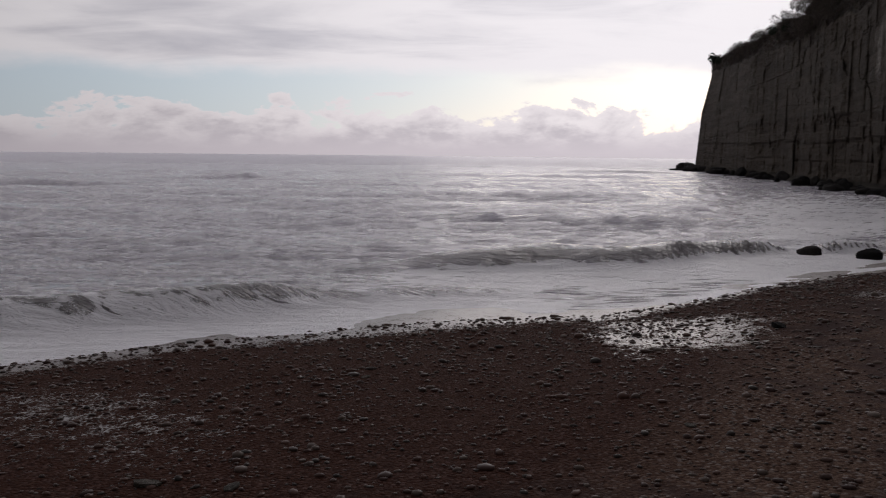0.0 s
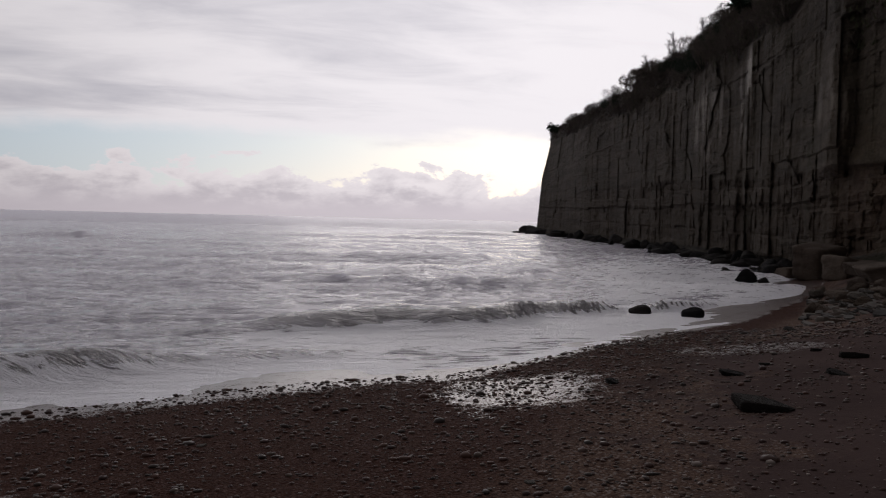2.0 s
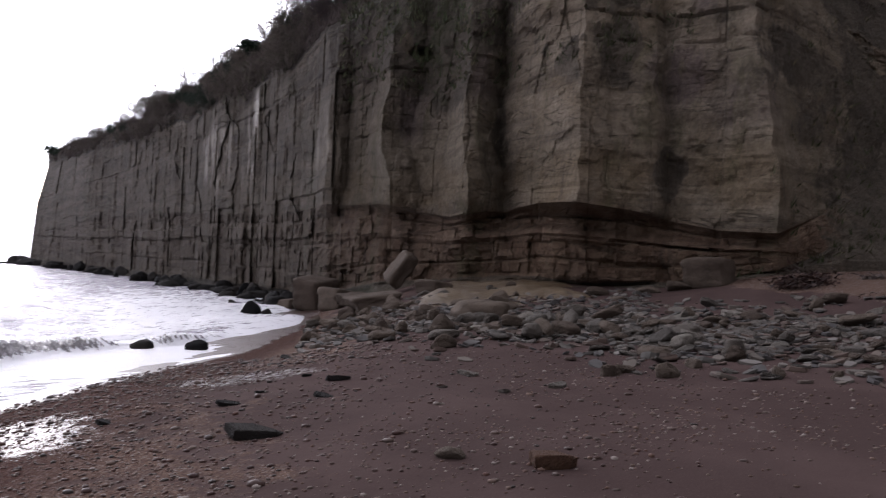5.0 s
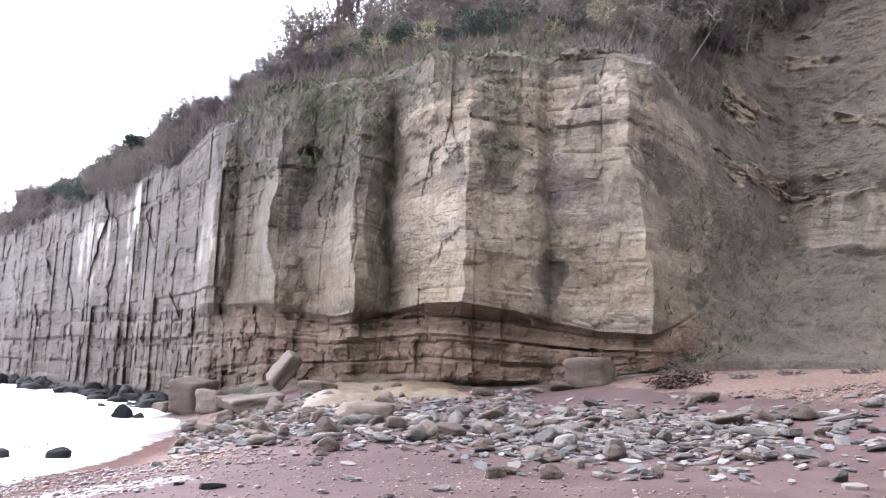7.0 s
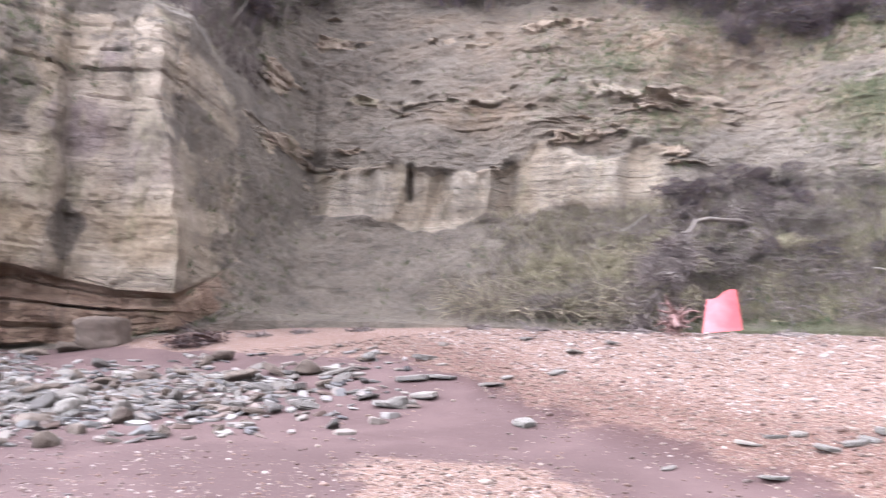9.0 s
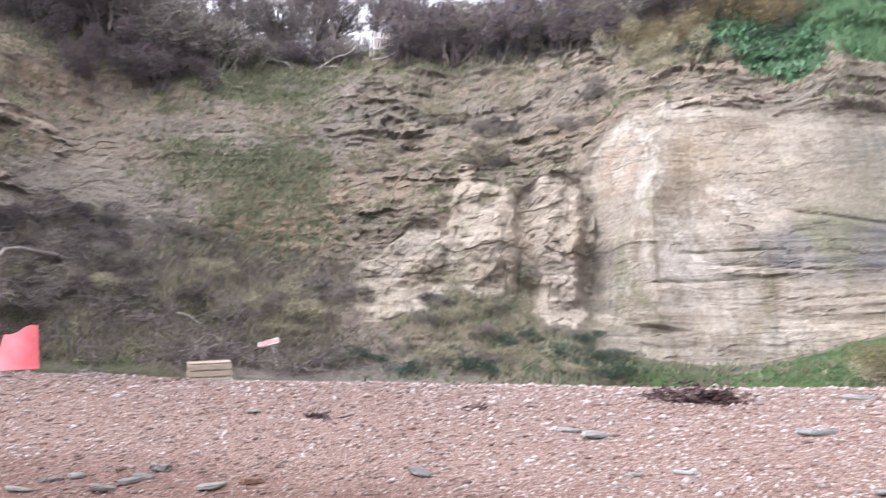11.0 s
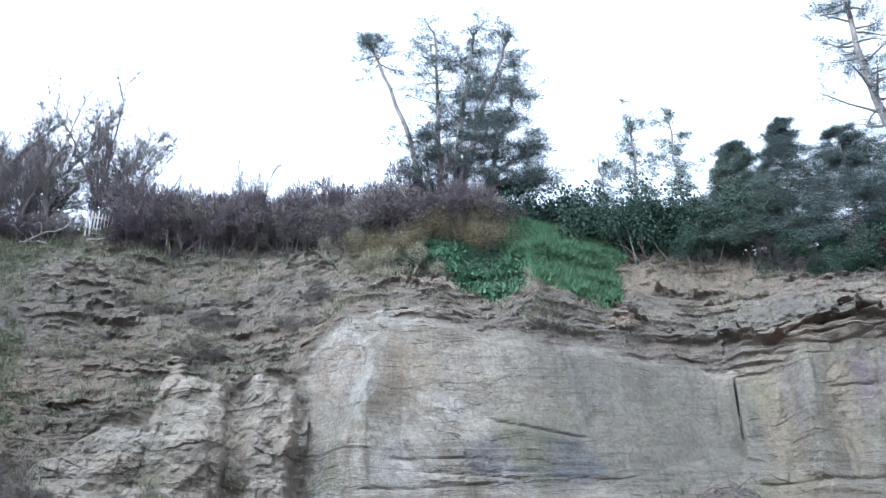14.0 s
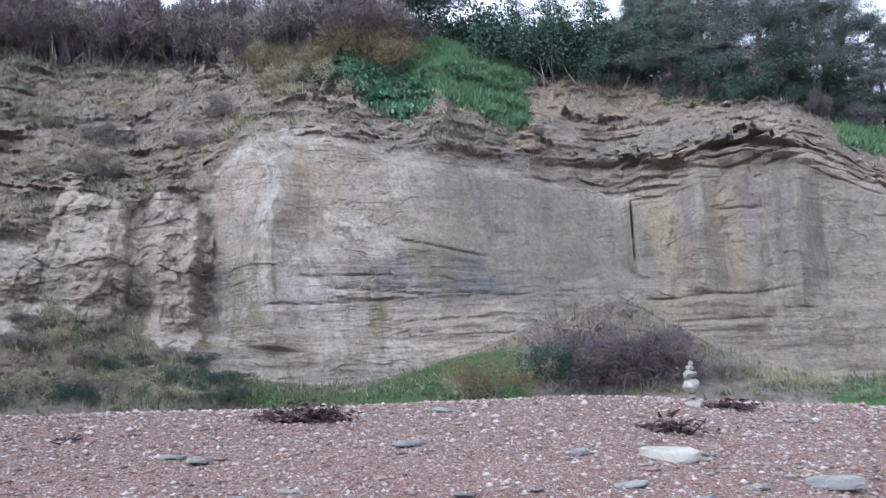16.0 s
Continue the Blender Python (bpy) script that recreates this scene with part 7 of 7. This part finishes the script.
# ---- debris on the bank ----
def weed_heap(seed, p, sx, sy, sz, n, label, mat=None, name="weed_tangle", group="seaweed tangles"):
    """A tangled heap of washed-up weed and twigs."""
    rng = np.random.default_rng(seed)
    c = rng.normal(size=(n, 3)) * (0.32, 0.32, 0.22)
    c[:, 2] = np.abs(c[:, 2])
    c = c * (sx, sy, sz)
    d = rng.normal(size=(n, 3)) * (1, 1, 0.35) + (0, 0, 0.05)
    d /= np.linalg.norm(d, axis=1, keepdims=True)
    fr = blades(c, d, rng.uniform(0.08, 0.24, n), rng.uniform(0.03, 0.08, n), rng)
    sticks = [limb(wander(rng.normal(size=3) * (0.2 * sx, 0.2 * sy, 0.02), (*rng.normal(size=2), rng.uniform(0, 0.2)), rng.uniform(0.3, 0.7), 4, 0.2, rng)[0], 0.02, 0.008, 4) for _ in range(5)]
    ob = empty(name, label, "seaweed", group)
    ob.matrix_basis = Matrix.Translation(p - Vector((0, 0, 0.03)))
    tagged(part("frond", *fr, mat or MAT_WEED, ob), kind="stuff")
    for st in sticks:
        part("stick", *st, mat or MAT_WEED, ob)
    return ob


weed_heap(1, at(67.4, 24.3), 1.7, 1.2, 0.8, 900, "dark heap of seaweed and twigs on the bank")
weed_heap(2, at(66.6, 23.6), 0.9, 0.7, 0.5, 400, "dark heap of seaweed and twigs on the bank")
weed_heap(3, at(144.4, 16.6), 1.3, 0.9, 0.55, 700, "red-brown heap of seaweed with stones on the bank")
weed_heap(4, at(146.3, 16.2), 0.7, 0.5, 0.6, 350, "red-brown tuft of seaweed on the bank")
weed_heap(5, at(168.4, 14.6), 0.8, 0.5, 0.4, 300, "dark tangle of seaweed above a large slab")
weed_heap(6, at(172.0, 18.2), 0.9, 0.6, 0.35, 350, "dark tangle of seaweed on the crest of the bank")
weed_heap(7, at(130.8, 15.2), 0.25, 0.2, 0.2, 80, "small dark tuft of seaweed on shingle")
weed_heap(8, at(120.5, 14.6), 0.4, 0.2, 0.15, 90, "small dark tuft of seaweed on shingle")
for i, (a, r) in enumerate([(71, 25), (74, 25.2), (78, 24.6), (86, 22.6), (90, 22.2), (94, 21.6), (97, 21.2), (106, 20.6)]):
    weed_heap(20 + i, at(a, r), 0.9, 0.5, 0.25, 170, "strand line litter of twigs and weed", MAT_TWIG, "strand_litter", "strand line litter")
for i, (a, r, s) in enumerate([(143.6, 16.3, .5), (144.9, 16.2, .45), (145.2, 16.8, .5)]):
    stone("flat_stone", "slab", i, MAT_BOULDER, a, r, s, "brown stone tangled in seaweed", "stone", "", -0.3)

# an uprooted stump with rusty roots beside the red board
MAT_ROOT = plain_material("red_brown_roots", (0.06, 0.026, 0.021), (0.10, 0.043, 0.034), 6.0, 0.7)


def make_stump():
    rng = np.random.default_rng(3)
    ob = empty("tree_stump", "reddish uprooted stump with tangled roots on the bank", "driftwood")
    p = at(99.0, 20.3)
    ob.matrix_basis = Matrix.Translation(p)
    part("stump", *limb([(-0.42, 0, 0.16), (-0.2, 0.02, 0.28), (0.0, 0, 0.36), (0.12, 0.03, 0.42)], 0.07, 0.12, 8), MAT_ROOT, ob, "raw red-brown broken wood", True)
    roots = []
    for _ in range(46):
        d = rng.normal(size=3) + (0.2, 0, 0.35)
        roots.append(limb(wander(np.array((0.12, 0, 0.36)) + rng.normal(size=3) * 0.09, d / np.linalg.norm(d), rng.uniform(0.3, 0.72), 5, 0.3, rng)[0], 0.038, 0.009, 4))
    for root in roots:
        part("root", *root, MAT_ROOT, ob, "dark red root")


make_stump()


def box_mesh(sx, sy, sz, bevel=0.01):
    bm = bmesh.new()
    bmesh.ops.create_cube(bm, size=1.0)
    bmesh.ops.scale(bm, vec=(sx, sy, sz), verts=bm.verts[:])
    bmesh.ops.bevel(bm, geom=bm.edges[:], offset=bevel, segments=1, affect="EDGES")
    return bm_arrays(bm)


MAT_RED = plain_material("faded_red_paint", (0.27, 0.03, 0.036), (0.33, 0.06, 0.064), 2.0, 0.55)
MAT_CRATE = plain_material("weathered_yellow_wood", (0.13, 0.098, 0.068), (0.18, 0.14, 0.1), 3.0, 0.8, (1, 1, 6))
MAT_SIGN = plain_material("weathered_white_board", (0.26, 0.22, 0.20), (0.33, 0.28, 0.255), 5.0, 0.7)
MAT_MARK = plain_material("faded_red_marks", (0.42, 0.12, 0.10), (0.36, 0.10, 0.09), 5.0, 0.7)
MAT_POST = plain_material("grey_fence_wood", (0.22, 0.19, 0.165), (0.32, 0.28, 0.25), 5.0, 0.85, (1, 1, 0.2))


def make_red_board():
    """A bent red sheet, torn at the top, leaning on the slope."""
    n = 9
    u, v = np.meshgrid(np.linspace(-0.5, 0.5, n), np.linspace(0, 1, n))
    wid = 1.05 - 0.25 * v
    x = u * wid + 0.10 * v
    z = v * (0.88 + 0.22 * (u + 0.5)) - 0.15 + 0.05 * np.sin(u * 7) * v
    y = 0.30 * v + 0.10 * (u * 2) ** 2
    front = np.stack([x, y, z], -1).reshape(-1, 3)
    back_ = front + (0, 0.012, 0)
    q = [(i * n + j, i * n + j + 1, (i + 1) * n + j + 1, (i + 1) * n + j) for i in range(n - 1) for j in range(n - 1)]
    q = np.array(q)
    rim_ = list(range(n)) + [i * n + n - 1 for i in range(1, n)] + [n * n - 1 - j for j in range(1, n)] + [i * n for i in range(n - 2, 0, -1)]
    side = np.array([(rim_[k2], rim_[(k2 + 1) % len(rim_)], rim_[(k2 + 1) % len(rim_)] + n * n, rim_[k2] + n * n) for k2 in range(len(rim_))])
    ob = array_mesh("red_sheet", np.concatenate([front, back_]), np.concatenate([q, q[:, ::-1] + n * n, side[:, ::-1]]), MAT_RED, None, False)
    p = at(101.8, 23.0, 0.22)
    ob.matrix_basis = pose(p.x, p.y, p.z, 0, -6, -101.8) @ Matrix.Diagonal((0.95, 0.95, 1.0, 1))
    tagged(ob, "torn faded red sheet leaning on the bank", "sheet")


make_red_board()


def make_crate():
    ob = empty("wooden_crate", "weathered yellowish slatted wooden crate half buried in the bank", "crate")
    p = at(113.2, 22.0)
    ob.matrix_basis = pose(p.x, p.y, p.z - 0.22, 7, -5, -108)
    for i in range(4):
        c, f = box_mesh(1.05, 0.03, 0.13)
        part("slat", c + (0, -0.3, 0.10 + 0.165 * i), f, MAT_CRATE, ob)
    for x in (-0.45, 0.0, 0.45):
        c, f = box_mesh(0.09, 0.05, 0.68)
        part("post", c + (x, -0.255, 0.34), f, MAT_CRATE, ob)
    for i in range(4):
        c, f = box_mesh(0.03, 0.6, 0.13)
        part("end_slat", c + (-0.5, 0.02, 0.10 + 0.165 * i), f, MAT_CRATE, ob)
    for i in range(4):
        c, f = box_mesh(1.05, 0.11, 0.03)
        part("top_slat", c + (0, -0.24 + 0.16 * i, 0.69), f, MAT_CRATE, ob)


make_crate()


def make_sign():
    ob = empty("sign_board", "tilted weathered white board with faded red marks on a short post", "sign")
    g = on_cliff(116.6, 0.95)
    h = Vector((g.x, g.y, g.z))
    ob.matrix_basis = pose(h.x * 0.985, h.y * 0.985, h.z + 0.25, -12, -16, -116.6)
    part("board", *box_mesh(0.72, 0.03, 0.2), MAT_SIGN, ob)
    c, f = box_mesh(0.05, 0.05, 0.9)
    part("post", c + (0.1, 0.04, -0.45), f, MAT_POST, ob)
    for i in range(6):
        c, f = box_mesh(0.09 if i % 2 else 0.06, 0.006, 0.12, 0.001)
        part("mark", c + (-0.28 + i * 0.11, -0.019, 0), f, MAT_MARK, ob, "faded red mark")


make_sign()


def make_cairn():
    rng = random.Random(4)
    z = 0.0
    p = at(170.1, 18.0)
    for i, (s, t) in enumerate([(.38, .95), (.26, .5), (.46, 1.5), (.42, .75), (.2, 1.0), (.14, .9)]):
        co, fa = ROUNDS[i % 6]
        h = (co[:, 2].max() - co[:, 2].min()) * s * t
        if ("cairn", i) not in SHAPES:
            SHAPES[("cairn", i)] = mesh_only("cairn_stone", co, fa, MAT_CREAM, True)
        ob = new("cairn_stone", SHAPES[("cairn", i)])
        low = -co[:, 2].min() * s * t
        ob.matrix_basis = pose(p.x + rng.uniform(-.02, .02), p.y + rng.uniform(-.02, .02), p.z - 0.04 + z + low, rng.uniform(-5, 5), rng.uniform(-5, 5), rng.uniform(0, 360)) @ Matrix.Diagonal((s, s, s * t, 1))
        tagged(ob, "pale stone balanced in a stacked cairn on the bank", "stone", "stones of the cairn")
        z += h * 0.93


make_cairn()


def make_fence():
    ob = empty("fence_panel", "short weathered wooden picket panel at the cliff edge", "fence")
    p = on_cliff(123.6, 5.0)
    ob.matrix_basis = pose(p.x, p.y, p.z - 0.1, 0, 0, -123.6)
    for i in range(8):
        c, f = box_mesh(0.07, 0.025, 1.25)
        part("picket", c + (-0.6 + i * 0.17, 0, 0.6), f, MAT_POST, ob)
    for z in (0.3, 0.95):
        c, f = box_mesh(1.4, 0.04, 0.08)
        part("rail", c + (0, 0.035, z), f, MAT_POST, ob)
    for x in (-0.75, -0.95):
        c, f = box_mesh(0.09, 0.09, 1.7)
        part("post", c + (x, 0.02, 0.45), f, MAT_POST, ob)


make_fence()


def bramble(seed, az, u, size, mat, label):
    """A thicket of long arching stems, with side shoots."""
    rng = np.random.default_rng(seed)
    base = np.array(on_cliff(az, u))
    way_out = -base * (1, 1, 0) / np.hypot(base[0], base[1])
    stems = []
    for _ in range(46):
        p = rng.normal(size=3) * (0.55, 0.55, 0.12) * size + (0, 0, -0.25)
        d = way_out * rng.uniform(-0.1, 0.9) + rng.normal(size=3) * (0.7, 0.7, 0.1) + (0, 0, rng.uniform(0.5, 1.2))
        pts, _ = wander(p, d / np.linalg.norm(d), rng.uniform(0.9, 2.2) * size, 6, 0.12, rng, -0.20)
        stems.append(limb(pts, 0.022, 0.008, 3))
        for q in (2, 3, 4):
            sp, _ = wander(pts[q], rng.normal(size=3) + (0, 0, 0.2), 0.4 * size, 2, 0.2, rng, -0.1)
            stems.append(limb(sp, 0.012, 0.006, 3))
    ob = array_mesh("bramble", *joined(*stems), mat, None, True)
    ob.matrix_basis = Matrix.Translation(base)
    return tagged(ob, label, "bramble", "brambles on the bank")


def make_brambles():
    rng = np.random.default_rng(57)
    for i in range(30):
        az = rng.uniform(84.5, 101)
        bramble(700 + i, az, rng.uniform(0.6, 1.55) if az > 88 else rng.uniform(0.5, 1.1), rng.uniform(0.7, 1.25), MAT_STEM, "pale dry arching bramble stems on the earth bank")
    for i in range(26):
        bramble(740 + i, rng.uniform(96, 122), rng.uniform(0.5, 2.1), rng.uniform(0.6, 1.1), MAT_TWIG, "brown leafless bramble tangle on the earth bank")
    for i in range(10):
        bramble(770 + i, rng.uniform(161, 169), rng.uniform(0.45, 0.95), rng.uniform(0.5, 0.8), MAT_TWIG, "brown leafless bramble tangle below the broad face")


make_brambles()


def make_deadwood():
    rng = np.random.default_rng(15)
    # the fallen tree across the slump, its crown hanging down
    ob = empty("fallen_tree", "fallen grey tree over the bank with dead twigs", "tree")
    pts = [np.array(way_at(a, r, 2.2 + r * math.tan(radians(e)))) for a, r, e in ((104.6, 35.0, 7.8), (102.8, 33.4, 8.6), (100.6, 32.2, 8.7), (99.3, 31.0, 7.6), (98.4, 29.8, 5.8), (97.2, 28.8, 2.6))]
    t = np.linspace(0, 1, 12)
    line = np.stack([np.interp(t, np.linspace(0, 1, 6), [q[i] for q in pts]) for i in range(3)], 1) + rng.normal(size=(12, 3)) * 0.05
    limbs, tips = [limb(line, 0.10, 0.045, 7)], []
    for i in range(55):
        k2 = rng.integers(6, 12)
        w = line[11] - line[6] + rng.normal(size=3) * 1.6
        w /= np.linalg.norm(w)
        bp, dd = wander(line[k2], w, rng.uniform(0.8, 2.0), 5, 0.2, rng, -0.05)
        limbs.append(limb(bp, 0.045, 0.015, 4))
        tips += [(bp[2], dd), (bp[4], dd), (bp[5], dd)]
    part("trunk", *joined(*limbs), MAT_BARK, ob, smooth=True)
    part("crown", *twigs_from(tips, 16, 0.9, 0.035, rng), MAT_TWIG, ob, "grey-brown dead twigs")
    # bare dead boughs at the brow, and loose sticks on the slope
    for i, (az, u, ln) in enumerate([(118.8, 4.92, 3.0), (120.2, 4.94, 2.6), (121.8, 4.95, 2.2), (117.0, 4.92, 2.5)]):
        q = np.array(on_cliff(az, u))
        parts_ = []
        bp, dd = wander(q - (0, 0, 0.2), (rng.normal(), rng.normal(), 0.35), ln, 7, 0.3, rng)
        parts_.append(limb(bp, 0.07, 0.02, 5))
        for k2 in (2, 3, 4, 5, 6):
            parts_.append(limb(wander(bp[k2], dd + rng.normal(size=3) * 0.9, ln * 0.4, 5, 0.35, rng)[0], 0.035, 0.008, 4))
        tagged(array_mesh("dead_bough", *joined(*parts_), MAT_DEADWOOD, None, True), "bleached dead bough on the cliff edge", "branch", "dead boughs")
    for i, (az, u, ln) in enumerate([(95.2, 1.75, 1.4), (110.5, 1.3, 1.4), (93.5, 1.0, 1.6), (97.3, 0.8, 1.5), (119.5, 0.7, 1.7), (92, 0.7, 1.4)]):
        q = np.array(on_cliff(az, u))
        th = radians(az)
        w = np.array([math.cos(th), -math.sin(th), rng.uniform(-0.3, 0.3)])
        bp, _ = wander(q * 0.99 + (0, 0, 0.1), w, ln, 6, 0.12, rng)
        tagged(array_mesh("dead_stick", *limb(bp, 0.04, 0.015, 5), MAT_DEADWOOD, None, True), "bleached stick lying on the bank", "branch", "dead sticks")


make_deadwood()


# the smooth orange rock platform below the buttress
def make_platform():
    n, m2 = 60, 36
    u, v = np.meshgrid(np.linspace(0, 1, n), np.linspace(0, 1, m2))
    az = 41.5 + u * 12.5
    r = 22.0 + 2.2 * u + 1.2 * np.sin(u * 9) * (1 - v) * 0.5 + v * (29.5 - 22.0 - 1.5 * u)
    x, y = r * np.sin(np.radians(az)), r * np.cos(np.radians(az))
    edge = np.minimum(np.minimum(u, 1 - u) * 6, v * 4)
    z = beach_height(x, y) - 0.2 + 0.30 * np.clip(edge, 0, 1) ** 0.6 + 0.30 * fbm(x * 0.6, y * 0.6, 0, 5, 9, 0.6)
    ob = grid_mesh("rock_platform", x, y, z, MAT_PLATFORM, None, False, True)
    tagged(ob, "smooth orange-brown rock platform at the cliff foot", "rock", kind="structure")


MAT_PLATFORM = plain_material("orange_sandstone", (0.06, 0.038, 0.018), (0.095, 0.064, 0.032), 1.4, 0.6, (1, 1, 1), 0.04)
make_platform()
